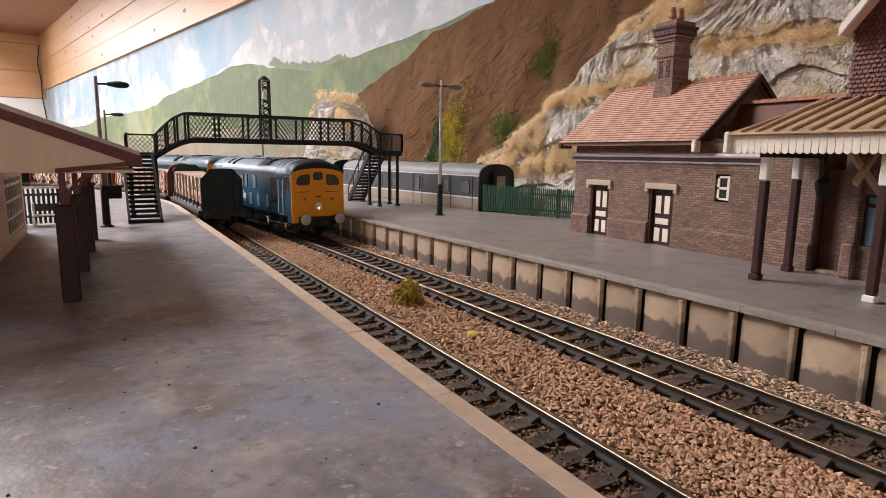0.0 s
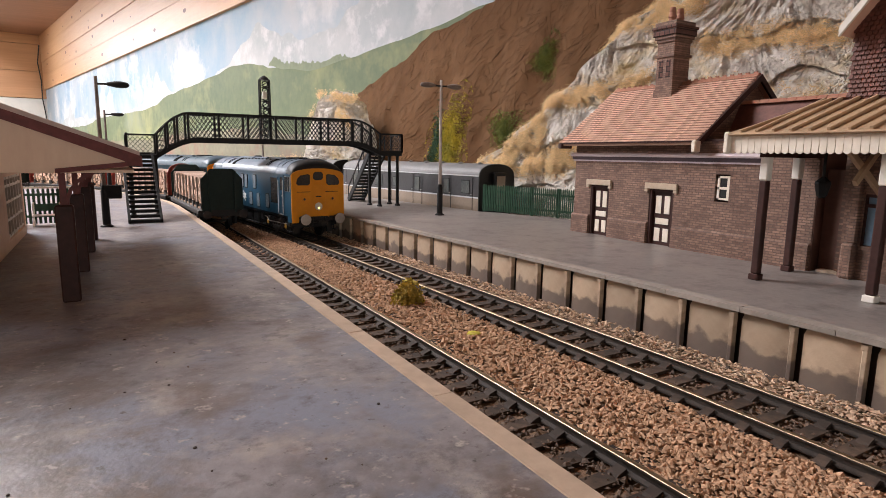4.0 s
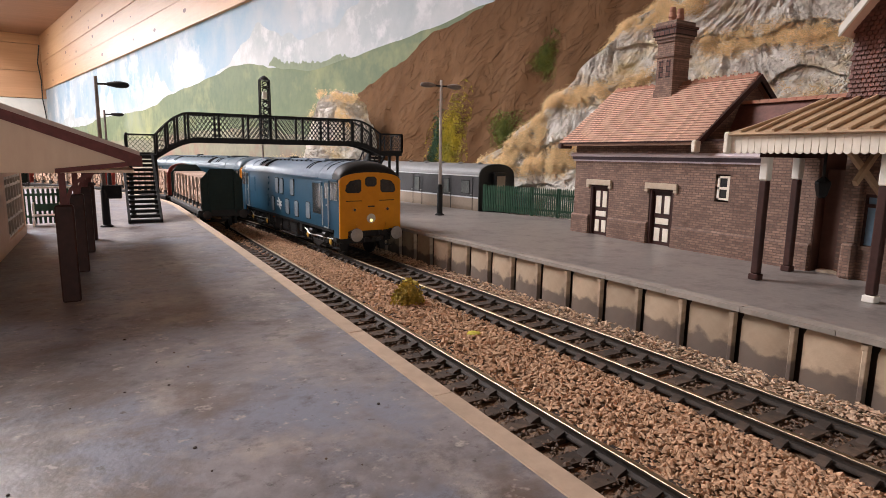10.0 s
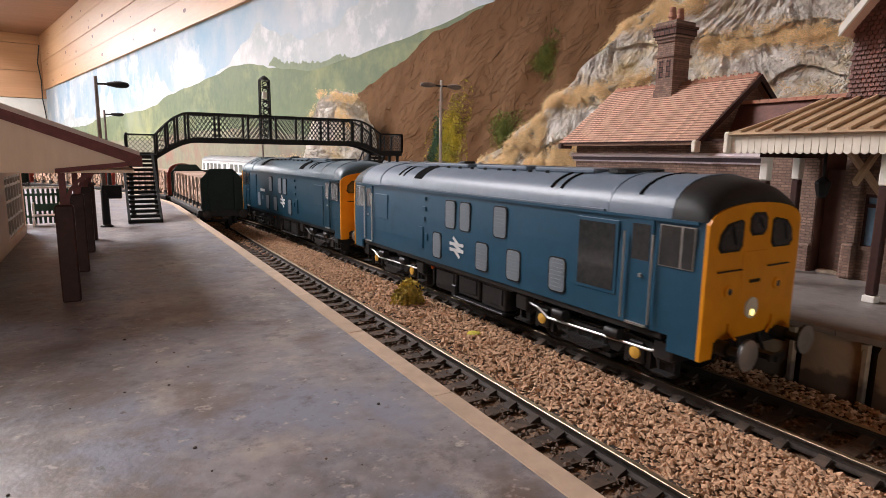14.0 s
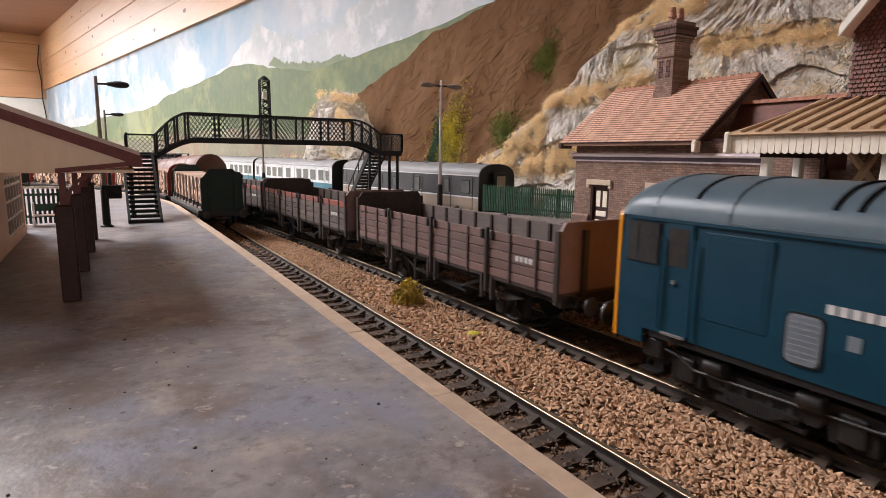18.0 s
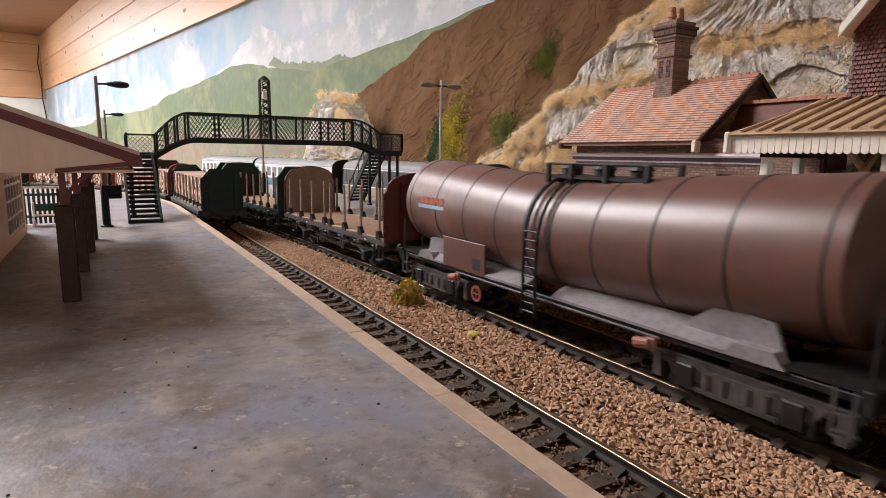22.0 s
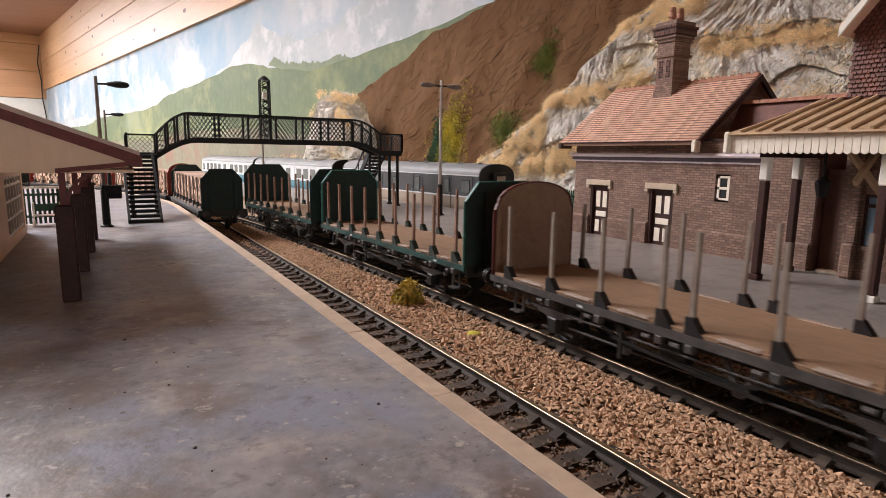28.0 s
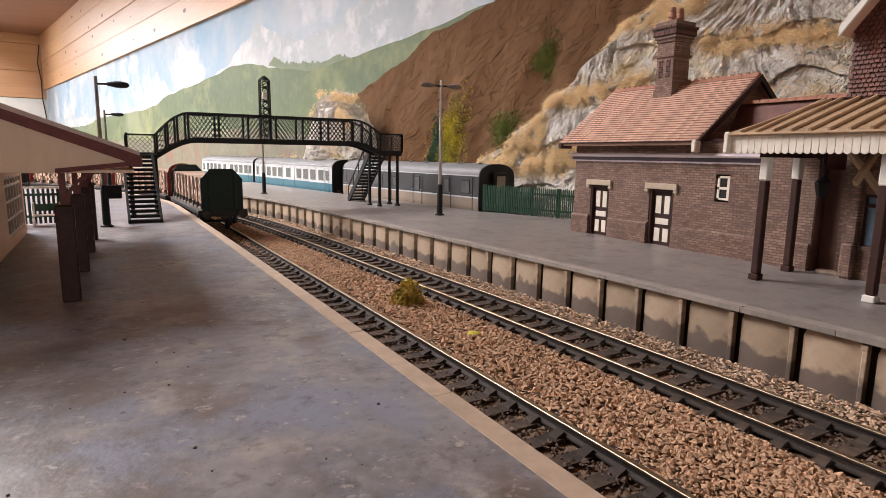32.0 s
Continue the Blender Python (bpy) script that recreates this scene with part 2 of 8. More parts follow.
M_BALLAST_PALE = material("ballast_pale", (0.55, 0.40, 0.28), (0.40, 0.27, 0.175), 0.9, fine=5, broad=0.8)
per_island(M_BALLAST_PALE, 0.38)
M_BED = material("ballast_bed", (0.27, 0.165, 0.10), (0.16, 0.098, 0.062), 0.95, fine=14, broad=1.2, bump=0.8)
M_GROUND = material("scenic_ground", (0.20, 0.16, 0.10), (0.11, 0.10, 0.06), 0.95, fine=5, broad=0.4, bump=0.5)
M_BRICK = brick_material("brown_brick", (0.37, 0.228, 0.168), (0.20, 0.118, 0.088), (0.145, 0.098, 0.076), 1, 0.235, 0.080, 0.011, bump=1.4)
M_BRICK_X = brick_material("brown_brick_end", (0.37, 0.228, 0.168), (0.20, 0.118, 0.088), (0.145, 0.098, 0.076), 0, 0.235, 0.080, 0.011, bump=1.4)
M_TILEHUNG = brick_material("hung_tiles", (0.16, 0.075, 0.055), (0.11, 0.05, 0.04), (0.03, 0.018, 0.015), 1, 0.22, 0.19, 0.02, bump=1.0)
M_TILE = per_island(material("roof_tile", (0.66, 0.425, 0.325), (0.55, 0.345, 0.26), 0.75, fine=9, broad=1.4, mix=0.9, bump=0.3, stain=(0.50, 0.29, 0.205), stain_at=0.62), 0.10)
M_TILE_JOINT = material("tile_joint_dark", (0.24, 0.13, 0.09), (0.17, 0.09, 0.065), 0.9)
per_island(M_TILE, 0.13)
M_HUNG = per_island(material("hung_tile", (0.19, 0.075, 0.055), (0.11, 0.046, 0.035), 0.65, fine=9, broad=2), 0.40)
M_TILE_RIDGE = material("ridge_tile", (0.40, 0.185, 0.12), (0.30, 0.14, 0.09), 0.8)
M_CREAM = material("cream_paint", (0.84, 0.77, 0.66), (0.74, 0.66, 0.53), 0.5, broad=1.2, fine=6, stain=(0.62, 0.52, 0.38), stain_at=0.66)
M_WHITE = material("white_paint", (0.82, 0.79, 0.72), (0.72, 0.68, 0.6), 0.5)
M_STONE_TRIM = material("pale_lintel", (0.52, 0.42, 0.31), (0.42, 0.33, 0.24), 0.7)
M_BROWN = material("chocolate_paint", (0.058, 0.024, 0.019), (0.036, 0.016, 0.013), 0.6, fine=7, spec=0.25)
M_RECESS = material("brown_recess_paint", (0.17, 0.088, 0.066), (0.12, 0.062, 0.047), 0.5, fine=5)
M_POLE_NEAR = material("weathered_pole", (0.27, 0.22, 0.195), (0.15, 0.12, 0.105), 0.45)
M_BAND = material("lilac_band", (0.66, 0.57, 0.58), (0.54, 0.46, 0.48), 0.5)
M_BAND_DARK = material("dark_band", (0.075, 0.05, 0.06), None, 0.5)
M_ZINC = material("canopy_roof", (0.52, 0.36, 0.22), (0.40, 0.27, 0.165), 0.55, fine=5, broad=0.9, stain=(0.30, 0.20, 0.12))
M_BLACK = material("black_iron", (0.011, 0.012, 0.013), (0.018, 0.018, 0.018), 0.6, spec=0.22)
M_STEELGREY = material("lamp_steel", (0.50, 0.44, 0.40), (0.36, 0.31, 0.28), 0.4, 0.5)
M_LAMPHEAD = material("lamp_head_paint", (0.24, 0.185, 0.15), (0.13, 0.10, 0.085), 0.4)
M_PINK = material("beige_render", (0.92, 0.69, 0.51), (0.84, 0.60, 0.43), 0.7, stretch=(1, 1, 0.25), fine=7)
M_PINK_ROOF = material("weathered_slate_roof", (0.66, 0.52, 0.46), (0.55, 0.42, 0.37), 0.75)
M_FASCIA = material("maroon_fascia", (0.21, 0.062, 0.056), (0.12, 0.042, 0.038), 0.6, spec=0.3)
M_GREENFENCE = material("green_fence", (0.028, 0.085, 0.045), (0.016, 0.055, 0.032), 0.5)
M_LOCO = material("rail_blue", (0.019, 0.080, 0.137), (0.014, 0.064, 0.112), 0.36, fine=3, broad=0.5, bump=0.02, stain=(0.018, 0.038, 0.050), stain_at=0.62, spec=0.5)
M_LOCO_CLEAN = material("clean_rail_blue", (0.006, 0.046, 0.076), (0.004, 0.036, 0.062), 0.42, fine=3, broad=0.5, bump=0.02, spec=0.3)
M_ROOF_CLEAN = material("clean_loco_roof", (0.085, 0.125, 0.152), (0.064, 0.10, 0.125), 0.36, fine=4, broad=0.7, bump=0.03, spec=0.3)
M_LOCO_ROOF = material("loco_roof", (0.135, 0.178, 0.228), (0.105, 0.142, 0.188), 0.38, fine=4, broad=0.7, bump=0.03, spec=0.4)
M_LOCO_BLACK = material("matt_black", (0.014, 0.015, 0.015), (0.009, 0.009, 0.009), 0.5, bump=0.05, spec=0.3)
M_YELLOW = material("warning_yellow", (0.72, 0.29, 0.010), (0.63, 0.235, 0.008), 0.42, fine=4, bump=0.03, stain=(0.46, 0.18, 0.02), stain_at=0.68)
M_GRILLE = material("bare_grille", (0.20, 0.235, 0.265), (0.155, 0.185, 0.21), 0.45, fine=20, bump=0.12)
M_GRILLE_DARK = material("dull_grille", (0.20, 0.23, 0.26), (0.14, 0.165, 0.19), 0.5, fine=20, bump=0.12)
M_UNDER = material("underframe", (0.018, 0.017, 0.017), (0.010, 0.009, 0.009), 0.5, fine=8, stain=(0.048, 0.036, 0.028), stain_at=0.62)
M_SILVER = material("pipe_silver", (0.50, 0.50, 0.48), (0.38, 0.37, 0.35), 0.35, 0.7)
M_ORANGE = material("axle_yellow", (0.70, 0.40, 0.06), None, 0.5)
M_GLASS_DARK = material("cab_glass", (0.055, 0.055, 0.055), (0.03, 0.032, 0.032), 0.10, bump=0, spec=0.8)
M_GLASS_BLUE = material("window_blue", (0.24, 0.38, 0.50), (0.18, 0.30, 0.42), 0.15, bump=0)
M_LIGHT = material("lit_lamp", (1.0, 0.80, 0.30), (1.0, 0.78, 0.28), 0.4, emit=1.6, bump=0)
M_DISC = material("white_disc", (0.66, 0.62, 0.52), None, 0.5)
M_REDLENS = material("red_lens", (0.55, 0.09, 0.02), None, 0.25, bump=0)
M_OPEN = material("faded_plank_red", (0.19, 0.11, 0.095), (0.12, 0.075, 0.067), 0.6, fine=7, broad=0.9, mix=0.9, stretch=(1, 0.3, 1), stain=(0.13, 0.105, 0.095), stain_at=0.5, rand=0.16)
M_OPEN_GREY = material("grey_plank", (0.155, 0.125, 0.110), (0.072, 0.057, 0.050), 0.62, fine=7, broad=0.7, mix=0.9, stretch=(1, 0.3, 1), stain=(0.16, 0.085, 0.07), stain_at=0.60, rand=0.22)
M_OPEN_RED = material("patched_red_plank", (0.36, 0.085, 0.055), (0.20, 0.075, 0.06), 0.55, fine=6, broad=0.9, mix=0.9, stretch=(1, 0.4, 1), stain=(0.15, 0.115, 0.10), stain_at=0.47, rand=0.2)
M_OPEN_IN = material("wagon_inside", (0.060, 0.042, 0.035), (0.034, 0.025, 0.021), 0.8, spec=0.2)
M_IRON = material("iron_strap", (0.040, 0.029, 0.026), (0.026, 0.020, 0.019), 0.6)
M_TANK = material("tank_brown", (0.165, 0.080, 0.062), (0.105, 0.052, 0.041), 0.36, fine=3, broad=0.45, mix=0.9, bump=0.03, stain=(0.22, 0.13, 0.11), stain_at=0.56, spec=0.5)
M_TANKGREY = material("tank_walkway", (0.29, 0.27, 0.28), (0.18, 0.165, 0.17), 0.5, stain=(0.11, 0.092, 0.085), stain_at=0.60)
M_DUSTY = material("dusty_underframe", (0.10, 0.09, 0.085), (0.018, 0.017, 0.016), 0.6, fine=5, broad=1.4, mix=1.0)
M_STAKE_RUST = material("rusty_stake", (0.36, 0.215, 0.15), (0.10, 0.048, 0.032), 0.6, fine=3, broad=1.0, mix=1.0)
M_PAD = material("pale_deck_pad", (0.40, 0.32, 0.26), (0.24, 0.18, 0.14), 0.7)
M_GREENGUSSET = material("green_gusset", (0.02, 0.045, 0.036), (0.03, 0.028, 0.024), 0.55, mix=1.0)
M_GREENRAIL = material("worn_green_solebar", (0.02, 0.080, 0.068), (0.022, 0.030, 0.028), 0.55, fine=2, broad=0.8, mix=0.8, stain=(0.10, 0.09, 0.085), stain_at=0.6)
# near-black: stands in for shade in the roof opening, and colours the roof ribs
M_VOID = material("void_black", (0.004, 0.004, 0.004), (0.003, 0.003, 0.003), 0.95, spec=0.05)
M_DECK = material("plywood_deck", (0.28, 0.172, 0.102), (0.195, 0.12, 0.07), 0.7, fine=6, stretch=(1, 0.4, 1))
M_STAKE = material("bare_stake", (0.30, 0.25, 0.20), (0.15, 0.11, 0.09), 0.55, fine=4, broad=1.0, mix=1.0)
M_REDEND = material("bauxite_red_end", (0.105, 0.018, 0.014), (0.065, 0.013, 0.010), 0.55)
M_REDFADED = material("faded_red_end", (0.34, 0.055, 0.038), (0.24, 0.04, 0.028), 0.6)
M_BROWNEND = material("plywood_end", (0.25, 0.155, 0.105), (0.18, 0.112, 0.076), 0.65)
M_GREENEND = material("dark_green_end", (0.015, 0.034, 0.029), (0.010, 0.022, 0.019), 0.6, spec=0.3)
M_TEAL = material("teal_edge", (0.035, 0.19, 0.16), (0.025, 0.10, 0.09), 0.5)
M_LOG = material("log_bark", (0.58, 0.43, 0.34), (0.40, 0.27, 0.20), 0.8, rand=0.25)
M_LOGEND = material("log_end", (0.66, 0.48, 0.37), (0.50, 0.34, 0.25), 0.8, rand=0.3)
M_COACHBLUE = material("coach_blue", (0.045, 0.16, 0.21), (0.035, 0.13, 0.17), 0.4, bump=0.02)
M_COACHGREY = material("coach_grey", (0.58, 0.60, 0.60), (0.5, 0.52, 0.52), 0.4, bump=0.02)
M_COACHDARK = material("coach_dark", (0.065, 0.064, 0.067), (0.045, 0.044, 0.046), 0.35, bump=0.02)
M_COACHTAN = material("coach_tan", (0.32, 0.25, 0.19), (0.26, 0.2, 0.15), 0.45, bump=0.02)
M_COACHROOF = material("coach_roof", (0.20, 0.20, 0.20), (0.15, 0.15, 0.15), 0.5)
M_WARMGLASS = material("coach_window", (0.16, 0.17, 0.16), (0.09, 0.1, 0.1), 0.1, bump=0)
M_ROCK = material("plaster_rock", (0.92, 0.88, 0.81), (0.70, 0.63, 0.53), 0.6, fine=1.4, broad=0.5, mix=1.0, bump=0.1, stain=(0.66, 0.50, 0.26), stain_at=0.55, stretch=(1, 1, 1.5))
M_STRAW = material("dry_grass", (0.90, 0.67, 0.36), (0.58, 0.40, 0.19), 0.85, fine=3, broad=0.3, mix=1.0, bump=0)
per_island(M_STRAW, 0.38)
M_HILL = material("brown_hillside", (0.185, 0.098, 0.046), (0.115, 0.060, 0.028), 0.8, fine=1.6, broad=0.16, mix=0.9, bump=0.0, stain=(0.16, 0.105, 0.045), stain_at=0.58, spec=0.1)


def folds(m, angle, scales, depth, width=0.035, gate=0.0, warp=0.4):
    """Slanting folds in relief, as on crumpled paper; angle tilts them in the plane of the hillside, gate breaks them into short strokes."""
    n, l = m.node_tree.nodes, m.node_tree.links
    p = n["Principled BSDF"]
    before = p.inputs["Normal"].links[0].from_socket if p.inputs["Normal"].links else None
    co, turn = n.new("ShaderNodeTexCoord"), n.new("ShaderNodeMapping")
    turn.inputs["Rotation"].default_value = (radians(angle), 0, 0)
    l.new(co.outputs["Object"], turn.inputs["Vector"])

    def field(k, across, along_, detail):
        mp = n.new("ShaderNodeMapping")
        mp.inputs["Scale"].default_value = (along_ / S, across / S, along_ / S)
        mp.inputs["Location"].default_value = (k * 7.3, k * 3.1, k)
        l.new(turn.outputs[0], mp.inputs["Vector"])
        t_ = n.new("ShaderNodeTexNoise")
        t_.inputs["Scale"].default_value, t_.inputs["Detail"].default_value, t_.inputs["Distortion"].default_value = 1.0, detail, warp
        l.new(mp.outputs[0], t_.inputs["Vector"])
        return t_.outputs["Fac"]

    def ranged(value, a, b, c, d):
        rg = n.new("ShaderNodeMapRange")
        rg.inputs["From Min"].default_value, rg.inputs["From Max"].default_value = a, b
        rg.inputs["To Min"].default_value, rg.inputs["To Max"].default_value = c, d
        l.new(value, rg.inputs["Value"])
        return rg.outputs[0]

    def joined(kind, a, b):
        q = n.new("ShaderNodeMath")
        q.operation = kind
        l.new(a, q.inputs[0])
        l.new(b, q.inputs[1])
        return q.outputs[0]
    total = None
    for k, (across, along_, height) in enumerate(scales):
        v = ranged(field(k, across, along_, 1.0), 0, 1, -0.5, 0.5)
        ab = n.new("ShaderNodeMath")
        ab.operation = "ABSOLUTE"
        l.new(v, ab.inputs[0])
        h = ranged(ab.outputs[0], 0.0, width, height, 0.0)
        if gate:
            h = joined("MULTIPLY", h, ranged(field(k + 9, across * 0.7, along_ * 1.6, 0.0), gate, gate + 0.10, 0, 1))
        total = h if total is None else joined("ADD", total, h)
    bp = n.new("ShaderNodeBump")
    bp.inputs["Strength"].default_value, bp.inputs["Distance"].default_value = 1.0, depth * S
    l.new(total, bp.inputs["Height"])
    if before:
        l.new(before, bp.inputs["Normal"])
    l.new(bp.outputs[0], p.inputs["Normal"])
    return m


folds(M_HILL, -55.0, ((1.6, 0.36, 1.0), (3.0, 0.7, 0.7)), 0.09, 0.028, 0.50, 0.5)
folds(M_HILL, -28.0, ((1.4, 0.40, 0.9), (3.2, 0.8, 0.6)), 0.07, 0.028, 0.53, 0.5)
folds(M_HILL, 12.0, ((1.6, 0.5, 0.8),), 0.06, 0.026, 0.55, 0.4)
folds(M_HILL, -80.0, ((1.8, 0.5, 0.8),), 0.06, 0.026, 0.55, 0.4)
folds(M_ROCK, -40.0, ((2.6, 0.8, 1.0), (5.0, 1.7, 0.7), (9.0, 3.5, 0.35)), 0.075, 0.08, 0.0, 0.9)
folds(M_ROCK, 20.0, ((3.4, 1.1, 1.0), (6.5, 2.2, 0.6)), 0.06, 0.07, 0.44, 1.0)
M_BUSH = material("painted_bush", (0.34, 0.34, 0.07), (0.07, 0.12, 0.035), 0.8, fine=2.5, broad=0.8, mix=1.0, bump=0.3)
M_BUSH_Y = material("yellow_bush", (0.78, 0.60, 0.06), (0.13, 0.17, 0.035), 0.8, fine=2.0, broad=0.6, mix=1.0, bump=0.3)
M_BUSH_B = material("bluegreen_bush", (0.09, 0.17, 0.09), (0.045, 0.095, 0.05), 0.8, fine=2.5, bump=0.3)
M_GREENHILL = material("painted_green_hill", (0.155, 0.195, 0.095), (0.072, 0.112, 0.058), 0.6, fine=0.9, broad=0.09, mix=1.0, bump=0.25, stain=(0.22, 0.26, 0.18), stain_at=0.57)
M_PEAK = material("painted_peak", (0.43, 0.46, 0.475), (0.32, 0.37, 0.395), 0.6, fine=0.9, broad=0.14, mix=1.0, bump=0.3, stain=(0.48, 0.50, 0.51), stain_at=0.46)
M_TREES = material("painted_trees", (0.22, 0.26, 0.16), (0.13, 0.17, 0.11), 0.7, fine=2.5, broad=0.6, mix=1.0, bump=0.2)
M_AUTUMN = material("painted_scrub", (0.27, 0.25, 0.17), (0.15, 0.15, 0.11), 0.7, fine=1.3, broad=0.25, mix=1.0, bump=0.2, stain=(0.24, 0.14, 0.105), stain_at=0.52)
M_SKY = material("painted_sky", (0.47, 0.49, 0.50), (0.175, 0.335, 0.49), 0.6, fine=0.16, broad=0.024, mix=0.7, bump=0.06)
blotches(M_GREENHILL, 0.10, (0.25, 0.27, 0.12), 0.50, 0.66, 5.0)
blotches(M_SKY, 0.07, (0.62, 0.63, 0.635), 0.50, 0.64, 7.0)
blotches(M_PEAK, 0.35, (0.56, 0.575, 0.585), 0.50, 0.62, 9.0)
M_PINE = material("pine_board", (0.54, 0.315, 0.17), (0.45, 0.245, 0.12), 0.45, fine=0.9, broad=0.2, mix=0.9, bump=0.06, stretch=(1, 0.12, 3), spec=0.4, rand=0.05)
M_PINE_END = material("pine_end_wall", (0.52, 0.29, 0.15), (0.44, 0.24, 0.12), 0.5, fine=0.9, broad=0.2, bump=0.06, stretch=(0.12, 1, 3), rand=0.05)
M_PINE_DARK = material("purlin_pine", (0.36, 0.19, 0.13), (0.28, 0.15, 0.10), 0.5, fine=0.9, broad=0.2, stretch=(0.12, 1, 3))
M_KNOT = material("pine_knot", (0.20, 0.09, 0.045), (0.12, 0.05, 0.03), 0.5, fine=4)
M_WALLPAINT = material("white_wall", (0.66, 0.67, 0.64), (0.58, 0.6, 0.57), 0.7, fine=0.5, broad=0.1)
M_CABLE = material("black_cable", (0.02, 0.02, 0.02), None, 0.5)
M_BOARD = material("cabin_floor", (0.30, 0.24, 0.18), (0.24, 0.19, 0.14), 0.7, fine=0.6, broad=0.1)
M_TUFT = material("green_tuft", (0.66, 0.48, 0.08), (0.30, 0.22, 0.05), 0.9, fine=8)
M_MARK = material("white_mark", (0.66, 0.67, 0.66), None, 0.5, bump=0)
M_MARK_RED = material("red_mark", (0.55, 0.13, 0.08), None, 0.5, bump=0)
M_MARK_BLUE = material("pale_blue_mark", (0.38, 0.55, 0.66), None, 0.5, bump=0)


# ---- the lines of the tracks ----
def along(x0, bend, start, radius, s):
    """A point of a track and its heading: straight behind the eye, easing left, then a curve of the given radius."""
    if s <= 0:
        return x0, s, 0.0
    if s <= start:
        return x0 - bend * s * s, s, math.atan(-2 * bend * s)
    h0 = math.atan(-2 * bend * start)
    h = h0 - (s - start) / radius
    return (x0 - bend * start * start + radius * (math.cos(h) - math.cos(h0)), start - radius * (math.sin(h) - math.sin(h0)), h)


def right_track(s):
    return along(0.0, 0.00105, 34.0, 52.0, s)


def left_track(s):
    return along(-4.10, 0.00016, 36.0, 44.0, s)


def coach_track(s):
    """The bay behind the platform; s = 0 at its near end."""
    h0 = -math.atan(0.13)
    if s < 45:
        return 10.1 + s * math.sin(h0), 27.6 + s * math.cos(h0), h0
    h = h0 - (s - 45) / 90.0
    return 10.1 + 45 * math.sin(h0) + 90 * (math.cos(h) - math.cos(h0)), 27.6 + 45 * math.cos(h0) - 90 * (math.sin(h) - math.sin(h0)), h


def beside(track, s, off):
    """off metres to the right of the track, looking along it."""
    x, y, h = track(s)
    return x + off * math.cos(h), y - off * math.sin(h), h


def sweep(m, track, steps, section, z0=0.0):
    """A closed section of (offset, height) pairs drawn along a track."""
    rings = []
    for s in steps:
        rings.append([m.bm.verts.new((*beside(track, s, o)[:2], z0 + z)) for o, z in section])
    n = len(section)
    for a, b in zip(rings, rings[1:]):
        for i in range(n):
            m.bm.faces.new((a[i], a[(i + 1) % n], b[(i + 1) % n], b[i]))
    m.bm.faces.new(rings[0])
    m.bm.faces.new(rings[-1][::-1])
    return m


def steps(a, b, d):
    n = max(1, round((b - a) / d))
    return [a + (b - a) * i / n for i in range(n + 1)]


HP = 1.054          # platform height above the rails
DECK = -0.36        # the baseboard's surface

# ---- the ground sheet ----
g = Mesh().prism([(-149, -179), (54, -179), (-25.5, 209.5), (-149, 209.5)], "z", -1.2, DECK)
lone("ground", g, M_GROUND, "brown scenic baseboard of the model railway", "ground", "structure")


# ---- tracks ----
def lay_track(track, s0, s1, near0, near1, label):
    root = thing("track", 0, 0, 0, 0, label, "railway track", kind="structure")
    bed = sweep(Mesh(), track, steps(s0, s1, 2.0), [(-1.9, DECK + 0.02), (-1.35, -0.27), (1.35, -0.27), (1.9, DECK + 0.02)])
    part("track_bed", bed, M_BED, root)
    for off in (-0.6285, 0.6285):
        rail = sweep(Mesh(), track, steps(s0, s1, 1.0), [(off - 0.09, -0.19), (off + 0.09, -0.19), (off + 0.09, -0.16), (off + 0.022, -0.135),
                     (off + 0.022, -0.055), (off + 0.054, -0.04), (off + 0.054, -0.008), (off - 0.054, -0.008), (off - 0.054, -0.04), (off - 0.022, -0.055), (off - 0.022, -0.135), (off - 0.09, -0.16)])
        r = part("rail", rail, M_RAIL, root)
        head = sweep(Mesh(), track, steps(s0, s1, 1.0), [(off - 0.050, -0.0085), (off + 0.050, -0.0085), (off + 0.042, 0.0), (off - 0.042, 0.0)])
        part("rail_head", head, M_STEEL, r, "polished steel running surface")
    one = Mesh().box(-1.22, 1.22, -0.14, 0.14, -0.30, -0.19)
    for off in (-0.6285, 0.6285):
        for d in (-1, 1):
            one.prism([(off + d * 0.05, -0.19), (off + d * 0.26, -0.19), (off + d * 0.22, -0.155), (off + d * 0.07, -0.10)], "y", -0.09, 0.09)
    me = link("sleeper", one, M_SLEEPER)
    data = me.data
    bpy.data.objects.remove(me)
    s = near0
    while s < near1:
        x, y, h = track(s)
        share("sleeper", data, root, x, y, 0, -math.degrees(h) + random.uniform(-1, 1))
        s += 0.62
    rest = Mesh()
    while s < min(s1, near1 + 30):
        x, y, h = track(s)
        b = bmesh.new()
        bmesh.ops.create_cube(b, size=1, matrix=Matrix.Translation((x, y, -0.245)) @ Matrix.Rotation(-h, 4, "Z") @ Matrix.Diagonal((2.44, 0.27, 0.11, 1)))
        rest.add(b)
        s += 0.62
    tagged(part("far_sleepers", rest, M_SLEEPER, root), kind="stuff")
    return root


lay_track(right_track, -150, 150, 1.5, 62, "model track with worn steel rails on dark sleepers")
lay_track(left_track, -60, 120, 1.5, 62, "model track with worn steel rails beside the near platform")
lay_track(coach_track, 0.5, 75, 1.0, 2.0, "siding track behind the far platform")


